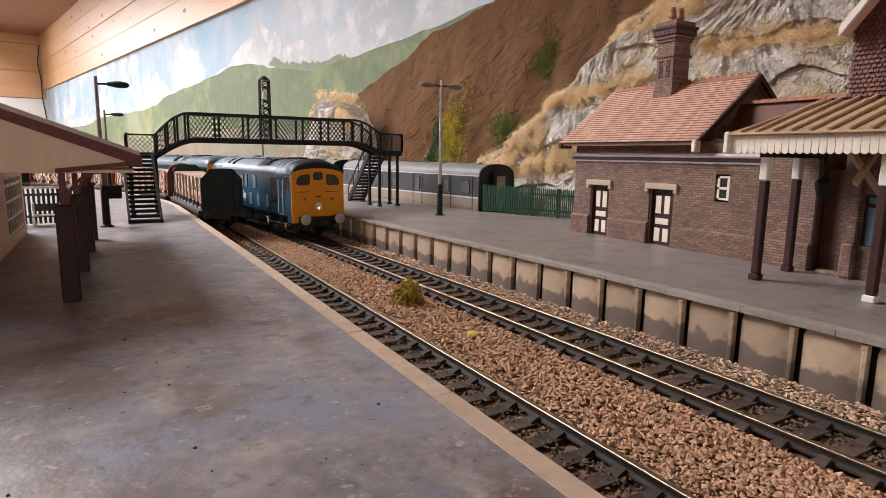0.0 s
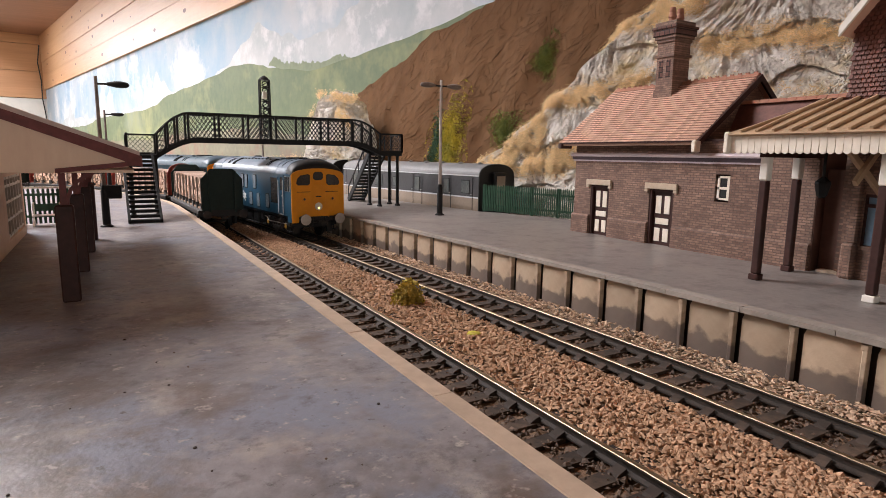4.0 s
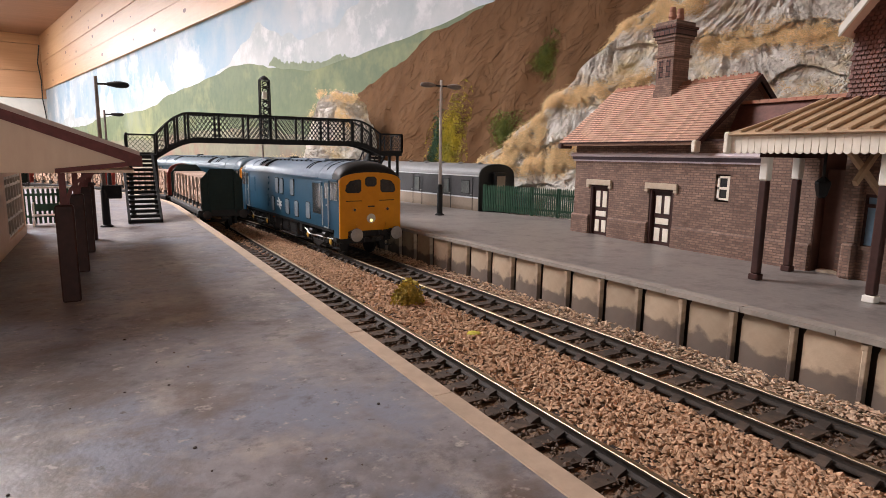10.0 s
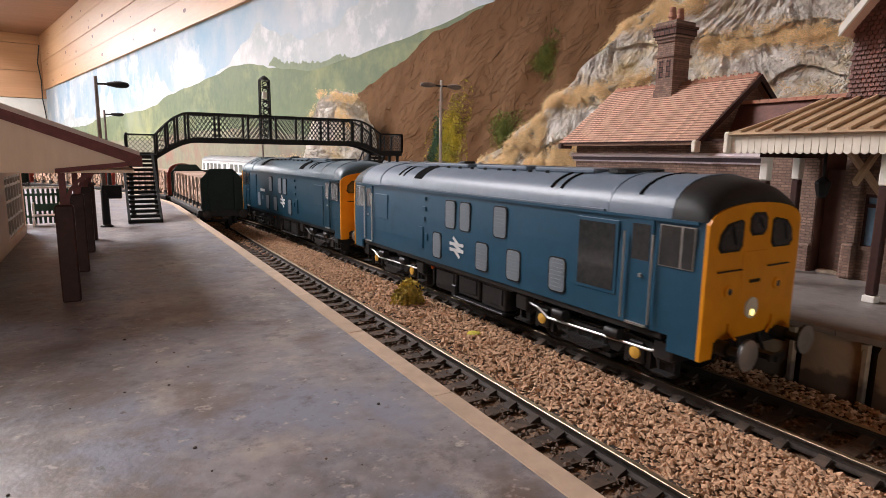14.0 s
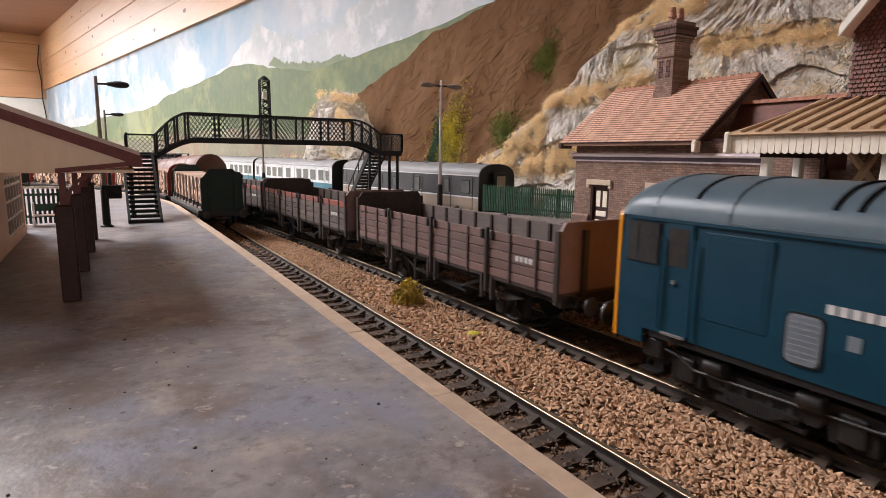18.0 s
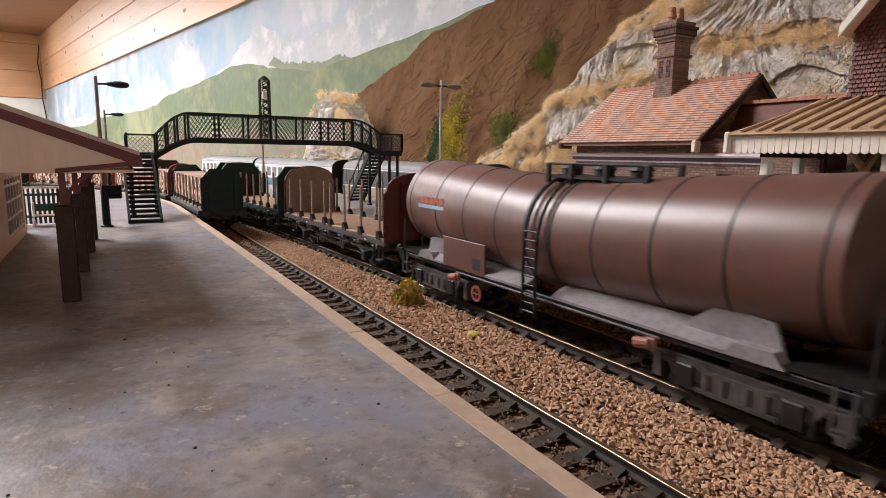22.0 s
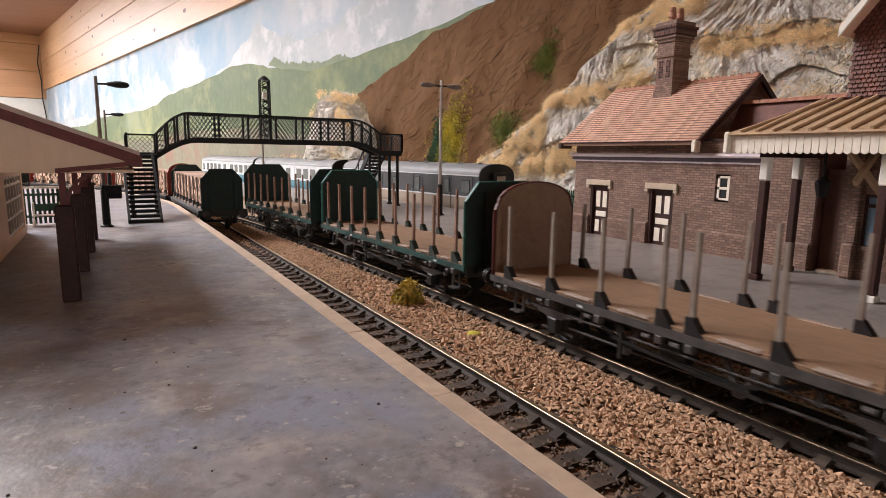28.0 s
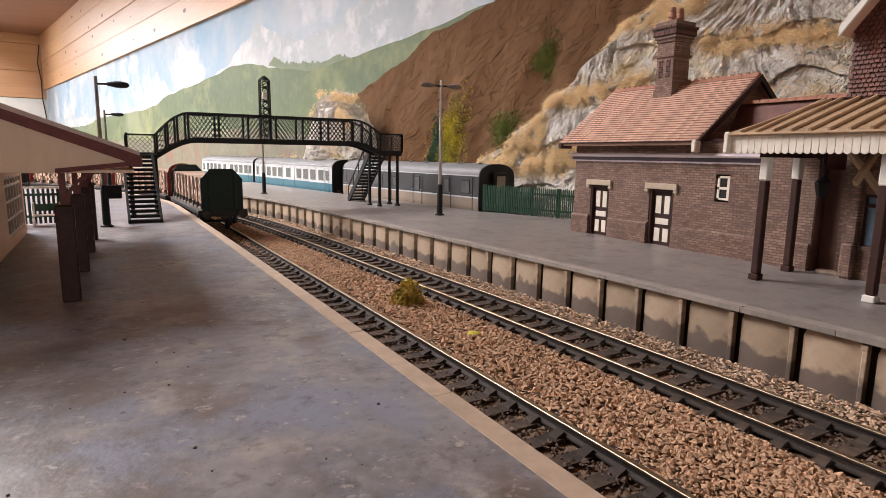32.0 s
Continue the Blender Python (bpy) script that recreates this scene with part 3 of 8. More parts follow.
def stones(name, track, s0, s1, o0, o1, zf, count, size, mat, label, crowd=1.7):
    """Loose ballast: many small uneven stones, closer together near the eye."""
    rng = np.random.default_rng(len(name) + count)
    base = np.array([(1, 0, 0), (-1, 0, 0), (0, 1, 0), (0, -1, 0), (0, 0, 1), (0, 0, -1)], float)
    tri = np.array([(0, 2, 4), (2, 1, 4), (1, 3, 4), (3, 0, 4), (2, 0, 5), (1, 2, 5), (3, 1, 5), (0, 3, 5)])
    verts, faces = [], []
    for k in range(count):
        s = s0 + (s1 - s0) * rng.random() ** crowd
        o = o0 + (o1 - o0) * rng.random()
        x, y, h = beside(track, s, o)
        r = size * rng.uniform(0.6, 1.35)
        v = base * r * rng.uniform(0.6, 1.3, (6, 1)) * (1.15, 1.0, 0.6) + rng.normal(0, 0.22 * r, (6, 3))
        a = rng.random() * 6.28
        c, sn = math.cos(a), math.sin(a)
        v = v @ np.array([(c, -sn, 0), (sn, c, 0), (0, 0, 1)])
        verts.append(v + (x, y, zf(o) + rng.uniform(-0.3, 0.5) * r))
        faces.append(tri + 6 * k)
    me = bpy.data.meshes.new(name)
    me.from_pydata((np.concatenate(verts) * S).tolist(), [], np.concatenate(faces).tolist())
    me.materials.append(mat)
    ob = new(name, me)
    return tagged(ob, label, "ballast", kind="stuff")


def heap(o):
    return -0.22 + 0.10 * max(0.0, 1 - ((o + 2.0) / 1.15) ** 2)


cess = sweep(Mesh(), right_track, steps(-10, 75, 1.5), [(-3.2, DECK), (-2.9, -0.25), (-2.0, -0.15), (-1.1, -0.25), (-1.0, DECK)])
lone("ballast_heap", cess, M_BED, "tan ballast heaped between the two tracks", "ballast", "structure")
stones("ballast", right_track, 1.5, 60, -3.15, -0.85, heap, 27000, 0.047, M_BALLAST, "coarse tan ballast between the two tracks", 1.75)
stones("pale_ballast", right_track, 1.5, 55, 0.95, 1.75, lambda o: -0.22 + 0.14 * (o - 0.95), 7000, 0.047, M_BALLAST_PALE, "pale ballast along the foot of the platform wall", 1.6)
stones("oily_ballast", right_track, 1.5, 50, -0.62, 0.62, lambda o: -0.24, 4200, 0.045, M_BALLAST_DARK, "dark oily ballast between the rails", 1.5)
stones("dark_ballast", left_track, 1.5, 45, -1.6, 0.6, lambda o: -0.21, 6500, 0.045, M_BALLAST_DARK, "dark ballast under the near track", 1.4)
stones("brown_ballast", left_track, 1.5, 45, 0.7, 1.25, lambda o: -0.25, 3200, 0.043, M_BALLAST, "tan ballast beside the near track", 1.4)


# ---- platforms ----
def platform(name, edge, back, top_mat, label):
    """edge and back: lists of (x, y) from near to far."""
    m = Mesh()
    n = len(edge)
    lo, hi = DECK, HP
    v = [[m.bm.verts.new((*p, z)) for p in edge] for z in (lo, hi)] + [[m.bm.verts.new((*p, z)) for p in back] for z in (hi, lo)]
    for i in range(n - 1):
        for k in range(4):
            a, b = v[k], v[(k + 1) % 4]
            m.bm.faces.new((a[i], a[i + 1], b[i + 1], b[i]))
    m.bm.faces.new([r[0] for r in v])
    m.bm.faces.new([r[-1] for r in v][::-1])
    return lone(name, m, top_mat, label, "platform", "structure")


S_L = steps(-40, 62, 1.0)
edge_l = [beside(left_track, s, -1.93)[:2] for s in S_L]
back_l = [beside(left_track, s, -13.5)[:2] for s in S_L]
platform_l = platform("platform_near", edge_l, back_l, M_PLATFORM, "worn grey platform surface with brown stains")


def coping_run(track, off0, off1, s0, s1, mat, parent, z0, length):
    """Edge slabs laid end to end along a platform."""
    s = s0
    while s < s1:
        e = s + length - 0.006
        pts = [beside(track, s, off0)[:2], beside(track, s, off1)[:2], beside(track, e, off1)[:2], beside(track, e, off0)[:2]]
        m = Mesh()
        j = random.uniform(-0.006, 0.006)
        zt = HP + 0.012 + j
        lo = [(*p, z0) for p in pts]
        hi = [(*p, zt - 0.05) for p in pts]
        c = Vector((sum(p[0] for p in pts) / 4, sum(p[1] for p in pts) / 4))
        top = [(p[0] + (c.x - p[0]) * 0.14, p[1] + (c.y - p[1]) * 0.003, zt) for p in pts]
        m.solid(lo + hi + top, [(0, 1, 2, 3), (0, 4, 5, 1), (1, 5, 6, 2), (2, 6, 7, 3), (3, 7, 4, 0), (4, 8, 9, 5), (5, 9, 10, 6), (6, 10, 11, 7), (7, 11, 8, 4), (8, 11, 10, 9)])
        part("coping_slab", m, mat, parent)
        s += length


coping_run(left_track, -1.94, -1.61, -6, 60, M_COPING, platform_l, HP - 0.16, 3.05)
wall_l = sweep(Mesh(), left_track, steps(-40, 60, 2), [(-1.92, DECK), (-1.72, DECK), (-1.72, HP - 0.165), (-1.92, HP - 0.165)])
part("platform_wall", wall_l, M_POST, platform_l)


def face_r(s):
    """Offset of the far platform's edge from its track."""
    return 1.95 - 0.30 * min(1.0, max(0.0, (s - 6) / 26))


S_R = steps(-40, 66, 1.0)


def back_of(s):
    x, y, h = beside(right_track, s, 0)
    if y < 20.5:
        return (11.9, y)
    if y < 27.0:
        return (10.75 - (y - 20.5) * 0.29, y)
    d = (y - 27.6)
    cx_, cy_, ch = coach_track(max(0.0, d))
    return (min(cx_ - 1.62, 8.75), y)


edge_r = [beside(right_track, s, face_r(s) + 0.30)[:2] for s in S_R]
back_r = [back_of(s) for s in S_R]
platform_r = platform("platform_far", edge_r, back_r, M_PLATFORM_R, "grey asphalt platform with faint stains")
s = -4.0
while s < 62:
    e = s + 1.85
    a, b = face_r(s), face_r(e)
    pts = [beside(right_track, s, a)[:2], beside(right_track, s, a + 0.34)[:2], beside(right_track, e - 0.015, b + 0.34)[:2], beside(right_track, e - 0.015, b)[:2]]
    m = Mesh()
    zt = HP + 0.012 + random.uniform(-0.005, 0.005)
    m.solid([(*p, HP - 0.10) for p in pts] + [(*p, zt - 0.02) for p in pts] + [(p[0], p[1], zt) for p in pts],
            [(0, 1, 2, 3), (0, 4, 5, 1), (1, 5, 6, 2), (2, 6, 7, 3), (3, 7, 4, 0), (4, 8, 9, 5), (5, 9, 10, 6), (6, 10, 11, 7), (7, 11, 8, 4), (8, 11, 10, 9)])
    part("coping_slab", m, M_COPING_R, platform_r)
    s = e
core = Mesh()
for s in steps(-40, 64, 1.0)[:-1]:
    pts = [beside(right_track, s, face_r(s) + 0.27)[:2], beside(right_track, s + 1, face_r(s + 1) + 0.27)[:2]]
    core.solid([(*pts[0], DECK), (*pts[1], DECK), (*pts[1], HP - 0.1), (*pts[0], HP - 0.1)], [(0, 1, 2, 3)])
part("platform_core", core, M_POST, platform_r)
# grit lying about on the near platform
rng = random.Random(12)
grit = Mesh()
for _ in range(46):
    x, y = rng.uniform(-10.5, -6.2), 2.5 + 26 * rng.random() ** 1.5
    r = rng.uniform(0.006, 0.022)
    b = bmesh.new()
    bmesh.ops.create_icosphere(b, subdivisions=1, radius=r, matrix=Matrix.Translation((x, y, HP + r * 0.4)) @ Matrix.Diagonal((rng.uniform(0.7, 1.6), rng.uniform(0.7, 1.6), 0.7, 1)))
    grit.add(b)
lone("grit", grit, M_SLEEPER, "dark crumbs of grit on the platform", "grit", "stuff")
# concrete wall units: a panel with a rib at one side and a dark gap at the other
PANEL_Y0, PANEL_D = 26.104, 1.2572
panel_meshes = []
for k in range(5):
    d, zt = PANEL_D, HP - 0.12
    y0, y1 = -d / 2 + 0.085, d / 2 - 0.135
    ym, bulge = (y0 + y1) / 2, random.uniform(0.03, 0.05)

    def face(yy, zz):
        t = (yy - ym) / (y1 - ym)
        u = max(0.0, (zz - (zt - 0.3)) / 0.3)
        return 0.15 - bulge * (1 - t * t) * (1 - u * u) + random.uniform(-0.004, 0.004)
    m = Mesh()
    cols, rows = steps(y0, y1, 0.12), steps(DECK, zt, 0.14)
    g_ = []
    for zz in rows:
        shrink = 0.10 * max(0.0, (zz - (zt - 0.16)) / 0.16) ** 2
        g_.append([m.bm.verts.new((face(yy, zz), ym + (yy - ym) * (1 - shrink), zz)) for yy in cols])
    for a, b in zip(g_, g_[1:]):
        for q in range(len(cols) - 1):
            m.bm.faces.new((a[q], a[q + 1], b[q + 1], b[q]))
    for a, b in zip(g_, g_[1:]):
        for q in (0, -1):
            e0, e1 = m.bm.verts.new((0.24, a[q].co.y, a[q].co.z)), m.bm.verts.new((0.24, b[q].co.y, b[q].co.z))
            m.bm.faces.new((a[q], b[q], e1, e0))
    m.box(0.06, 0.22, -d / 2 - 0.015, -d / 2 + 0.075, DECK, HP - 0.16 + random.uniform(-0.03, 0.02), 0.012)
    m.box(0.05, 0.20, -d / 2 - 0.02, -d / 2 + 0.10, HP - 0.25, HP - 0.14, 0.01)
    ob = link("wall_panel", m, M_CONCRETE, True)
    panel_meshes.append(ob.data)
    bpy.data.objects.remove(ob)
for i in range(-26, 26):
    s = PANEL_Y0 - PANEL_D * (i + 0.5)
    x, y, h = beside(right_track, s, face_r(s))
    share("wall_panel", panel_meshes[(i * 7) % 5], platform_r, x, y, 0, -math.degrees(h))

# ---- the cabin: painted backdrop, pine boards, other walls ----
WALL_K = 1.09
WALL_E, WALL_N = Vector((-0.2079, 0.9781, 0)), Vector((-0.9781, -0.2079, 0))


def on_wall(u, z, off=0.0):
    """A point of the backdrop: u along it, z its height, off metres in front of it."""
    p = Vector((16, 15, 0)) + WALL_E * u + Vector((0, 0, z))
    return EYE + WALL_K * (p - EYE) + WALL_N * off


def wall_slab(m, u0, u1, z0, z1, front, back):
    a = [on_wall(u, z, o) for u in (u0, u1) for z in (z0, z1) for o in (back, front)]
    m.solid(a, [(0, 1, 3, 2), (4, 6, 7, 5), (0, 4, 5, 1), (2, 3, 7, 6), (0, 2, 6, 4), (1, 5, 7, 3)])
    return m


U_END, U_NEAR = 182.6, -185.0
backdrop = lone("backdrop", wall_slab(Mesh(), U_NEAR, U_END, -4, 20, 0.0, -2.0), M_SKY, "cloudy blue sky painted on the wall behind the railway", "backdrop", "structure")


def outline(pts, u):
    """Smooth height of a painted outline at u; pts run from low to high u."""
    if u <= pts[0][0]:
        return pts[0][1]
    for (a, za), (b, zb) in zip(pts, pts[1:]):
        if u <= b:
            t = (u - a) / (b - a)
            return za + (zb - za) * (t * t * (3 - 2 * t))
    return pts[-1][1]


def painted(name, pts, mat, off, rough, base=-1.0, n=160, freq=0.35):
    m = Mesh()
    u0, u1 = pts[0][0], pts[-1][0]
    def f(a, b):
        u = u0 + (u1 - u0) * a
        top = outline(pts, u) + rough * noise.noise((u * freq, off, 3.1)) + rough * 0.4 * noise.noise((u * freq * 4, off, 1.0))
        low = outline(base, u) if isinstance(base, list) else base
        return on_wall(u, low + (top - low) * b, off)
    m.grid(f, n, 3)
    return part(name, m, mat, backdrop)


painted("painted_mountain", [(15, 12), (22, 15.4), (27, 16.2), (30.2, 17.4), (33, 16.2), (36, 15.0), (41, 14.6), (45, 15.6), (48.5, 16.4), (51, 17.6), (54, 16.2), (60, 14.0), (66, 12.8), (72, 12.6), (79, 12.4), (84, 14.4), (86, 15.9), (88.5, 13.6), (97, 11.2), (110, 10.8), (116, 12.4), (121, 10.8), (136, 10.6), (141, 11.4), (147, 11.2), (150.6, 15.4), (155, 12.0), (165, 10.6), (182, 10.4)], M_PEAK, 0.02, 0.35, n=420, freq=0.6)
painted("painted_hill", [(-5, 15), (17.4, 13.7), (23.4, 13.0), (27.4, 12.6), (34.5, 12.1), (39.2, 11.9), (44, 12.6), (48.3, 12.6), (50, 13.2), (55.2, 13.8), (59, 13.8), (63.5, 13.3), (71.4, 12.7), (80.6, 12.2), (88, 11.0), (95, 10.6), (122, 10.5), (137, 9.4), (150, 9.4), (182.4, 9.2)], M_GREENHILL, 0.04, 0.15)
painted("painted_scrub", [(30, 5.2), (36, 5.6), (44, 6.0), (52, 6.8), (62, 6.8), (74, 6.8), (90, 6.0), (130, 6.0)], M_AUTUMN, 0.06, 0.3)
painted("painted_trees", [(33.5, 12.15), (35, 12.6), (38, 12.3), (42, 12.6), (45, 12.9), (47.5, 13.7), (49.0, 13.1)], M_TREES, 0.055, 0.35, base=[(33.5, 12.1), (40, 11.7), (45, 12.3), (49.0, 13.0)], freq=2.2)

# pine boards above the painting
boards = thing("wall_boards", 0, 0, 0, 0, "varnished pine boards with knots above the painted backdrop", "wall", kind="structure")
for k, (z0, z1) in enumerate(((20.0, 23.55), (23.65, 27.05), (27.15, 30.55), (30.65, 34.0))):
    part("board", wall_slab(Mesh(), U_NEAR, U_END, z0, z1, 0.5 - 0.05 * (k % 2), -2.0), M_PINE, boards)
for k in range(46):
    u, row = random.uniform(40, 175), random.randrange(4)
    z = 20.5 + 3.5 * row + random.uniform(0.2, 2.4)
    m = Mesh()
    r = random.uniform(0.12, 0.34)
    ring = [on_wall(u + 2.2 * r * math.cos(a * 0.7854), z + r * math.sin(a * 0.7854), 0.515) for a in range(8)]
    m.solid(ring, [tuple(range(8))])
    part("knot", m, M_KNOT, boards)
soffit = Mesh()
wall_slab(soffit, 0, U_END, 34.0, 36.0, 20.0, -2.0)
lone("purlin", soffit, M_PINE_DARK, "dark pine soffit board under the cabin roof", "beam", "structure")

corner = on_wall(U_END, 0)
end_wall = thing("wall_end", 0, 0, 0, 0, "pine-boarded end wall of the cabin, opened out of view for an added lamp", "wall", kind="structure")
YE = corner.y
part("plaster", Mesh().box(ROOM_L, corner.x + 2, YE, YE + 3, -4, 18.9), M_WALLPAINT, end_wall, "white painted lower wall")
# boards 1 to 4 leave an out-of-view gap, made up for the added end lamp
for k in range(8):
    z0 = 19.0 + k * 7.6
    for x0, x1 in ((ROOM_L, -78.0), (-40.0, corner.x + 2)) if 1 <= k <= 4 else ((ROOM_L, corner.x + 2),):
        part("board", Mesh().box(x0, x1, YE - 0.4, YE + 3, z0, z0 + 7.5), M_PINE_END, end_wall)
cable = Mesh()
pts = [(0.3, 34), (-0.4, 29), (0.1, 24), (0.0, 19), (0.5, 14), (0.2, 9)]
for a, b in zip(pts, pts[1:]):
    cable.rod((corner.x - 0.9 + a[0], YE - 0.9, a[1]), (corner.x - 0.9 + b[0], YE - 0.9, b[1]), 0.16, seg=6)
lone("cable", cable, M_CABLE, "black cable hanging in the corner of the cabin", "cable")

NEAR_END = on_wall(U_NEAR, 0)


def wall_with_opening(name, axis, at, a0, a1, w0, w1, zw0, zw1, thick, label):
    """A wall in the plane axis = at, with one opening."""
    root = thing(name, 0, 0, 0, 0, label, "wall", kind="structure")
    for p0, p1, z0, z1 in ((a0, w0, -60, ROOM_T), (w1, a1, -60, ROOM_T), (w0, w1, -60, zw0), (w0, w1, zw1, ROOM_T)):
        m = Mesh()
        if axis == "x":
            m.box(at - thick, at, p0, p1, z0, z1)
        else:
            m.box(p0, p1, at - thick, at, z0, z1)
        part("wall_panel", m, M_PINE_DARK, root)


# unseen walls, dark to cut bounced light; their openings fit the added lamps
wall_with_opening("wall_side", "x", ROOM_L, ROOM_B, YE + 3, 92, 188, 34, 70, 6, "unseen dark pine wall with a wide opening for an added lamp")
wall_with_opening("wall_back", "y", ROOM_B, ROOM_L, NEAR_END.x + 30, -90, -30, 3, 33, 6, "unseen dark pine wall behind the railway with an opening for an added lamp")
SHADE_CEILING = 60.0      # unseen lower ceiling, added to keep the top lamp off the near half
ceiling = Mesh()
for p in ((ROOM_L - 6, -89.5, 45.5, YE + 3), (-30.5, NEAR_END.x + 40, 45.5, YE + 3), (-89.5, -30.5, 124.5, YE + 3)):
    ceiling.box(*p, ROOM_T, ROOM_T + 4)
ceiling.box(ROOM_L - 6, NEAR_END.x + 40, ROOM_B - 6, 45.5, SHADE_CEILING, SHADE_CEILING + 4)
# added riser that closes the step and blocks the top lamp
ceiling.box(-89.5, -30.5, 45.5, 49.5, SHADE_CEILING, ROOM_T + 4)
# made-up wall out of view, cuts side lamp light on the near train
lone("wall_partition", Mesh().box(-66, -62, -20, 64, -60, ROOM_T), M_PINE_DARK, "unseen wall added to block the side lamp from the near end", "wall", "structure")
lone("ceiling", ceiling, M_PINE_END, "unseen pine ceiling, lowered to shade the near half, with an opening for an added lamp", "ceiling", "structure")
upper = wall_slab(Mesh(), U_NEAR, U_END, 36, 72, 0.5, -2.0)
lone("wall_upper", upper, M_PINE_END, "pine cabin wall above the soffit", "wall", "structure")
lone("floor", Mesh().box(ROOM_L - 6, NEAR_END.x + 40, ROOM_B - 6, YE + 3, -62, -60), M_BOARD, "cabin floor below the layout", "floor", "structure")


# ---- hillside and rocks ----
ROCK_EDGE = [(-1, 19.0), (3.7, 16.1), (5.2, 13.8), (6.8, 11.6), (8.4, 9.8), (10.5, 7.4), (11.3, 5.7), (14.5, 1.0)]
HILL_TOP = [(2, 16.0), (10, 15.0), (16.4, 13.7), (22.2, 12.7), (27.4, 10.7), (30.4, 9.7), (32.0, 9.1), (33.4, 8.2), (34.5, 4.0)]


def creases(u, z):
    """Gentle unevenness of the hillside."""
    return 0.45 * noise.noise((u * 0.4, z * 0.3, 7.0)) + 0.16 * noise.noise((u * 1.3, z * 0.9, 2.0))


def hill_off(u, z, top):
    b = (z + 0.5) / (top + 0.5)
    return 0.25 + 2.9 * max(0.0, 1 - b) ** 1.15 + creases(u, z) * min(1.0, 0.35 + (1 - b) * 3)


def hill_pt(a, b):
    u = 2 + 32.5 * a
    top = outline(HILL_TOP, u) + 0.12 * noise.noise((u * 1.3, 0, 0))
    z = -0.5 + (top + 0.5) * b
    if u < outline(ROCK_EDGE, z) - 0.6:
        return on_wall(u, z, 0.12)
    return on_wall(u, z, hill_off(u, z, top))


lone("hillside", Mesh().grid(hill_pt, 160, 90), M_HILL, "brown creased hillside modelled against the painted wall", "hillside", "structure", smooth=True)



def ridged(u, z, k):
    """Crumpled-foil relief: broad blocks, slanting sharp ridges and fine crinkles."""
    n1 = noise.noise((u * 0.7 * k, z * 0.6 * k + u * 0.25, 11.0))
    w = noise.noise((u * 0.9, z * 0.9, 3.0))
    lean = 0.6 * noise.noise((u * 0.22, z * 0.22, 5.0)) - 0.35
    a, b = u + z * lean + 0.35 * w, z - u * lean
    n2 = noise.noise((a * 1.9 * k, b * 0.8 * k, 4.0))
    n3 = noise.noise((a * 4.2 * k + w, b * 1.5 * k, 9.0))
    n4 = noise.noise((a * 8.5 * k + n2, b * 3.2 * k + w, 2.0))
    return 0.5 * n1 + 0.42 * (0.4 - abs(n2) * 1.9) + 0.17 * (0.4 - abs(n3) * 1.9) + 0.07 * (0.4 - abs(n4) * 1.9)


def rock_off(u, z):
    """How far the rock stands out from the wall: a leaning face in lumpy steps."""
    b = (z + 0.6) / 15.0
    step = 0.5 * (z * 0.42 + 0.5 * noise.noise((u * 0.35, z * 0.25, 6.0)) - math.floor(z * 0.42 + 0.5 * noise.noise((u * 0.35, z * 0.25, 6.0))))
    edge = max(0.0, min(1.0, (outline(ROCK_EDGE, z) - u + 0.5) / 1.2)) ** 0.6
    return 0.3 + (2.7 * (1 - b) + 0.7 + 0.4 * (0.5 - step) + 0.42 * ridged(u, z, 1.0)) * edge


def rock_pt(a, b):
    z = -0.6 + 15.0 * b
    ue = outline(ROCK_EDGE, z) + 0.5 * noise.noise((z * 0.9, 4.0, 0))
    u = ue - (ue + 9.0) * a
    return on_wall(u, z, rock_off(u, z))


lone("rock_face", Mesh().grid(rock_pt, 420, 300), M_ROCK, "grey and ochre plaster rock face with ledges", "rock face", "structure", smooth=True)
OUT_TOP = [(26.4, 3.0), (27.0, 6.4), (27.8, 8.0), (29.0, 8.7), (31.0, 9.0), (33.2, 8.4), (34.6, 7.3), (35.8, 5.2), (36.8, 3.6), (37.6, 2.4)]


def outcrop_pt(a, b):
    u = 26.2 + 11.6 * a
    top = outline(OUT_TOP, u) + 0.3 * noise.noise((u * 0.9, 1, 0))
    z = -0.6 + (top + 0.6) * b
    bulge = math.sin(math.pi * min(1, max(0, a))) ** 0.5
    return on_wall(u, z, 1.8 + 3.2 * bulge * (1 - 0.45 * b * b) + ridged(u, z, 1.1) * 0.8 * bulge)


lone("rock_outcrop", Mesh().grid(outcrop_pt, 190, 140), M_ROCK, "small plaster rock outcrop beyond the footbridge", "rock", "structure", smooth=True)


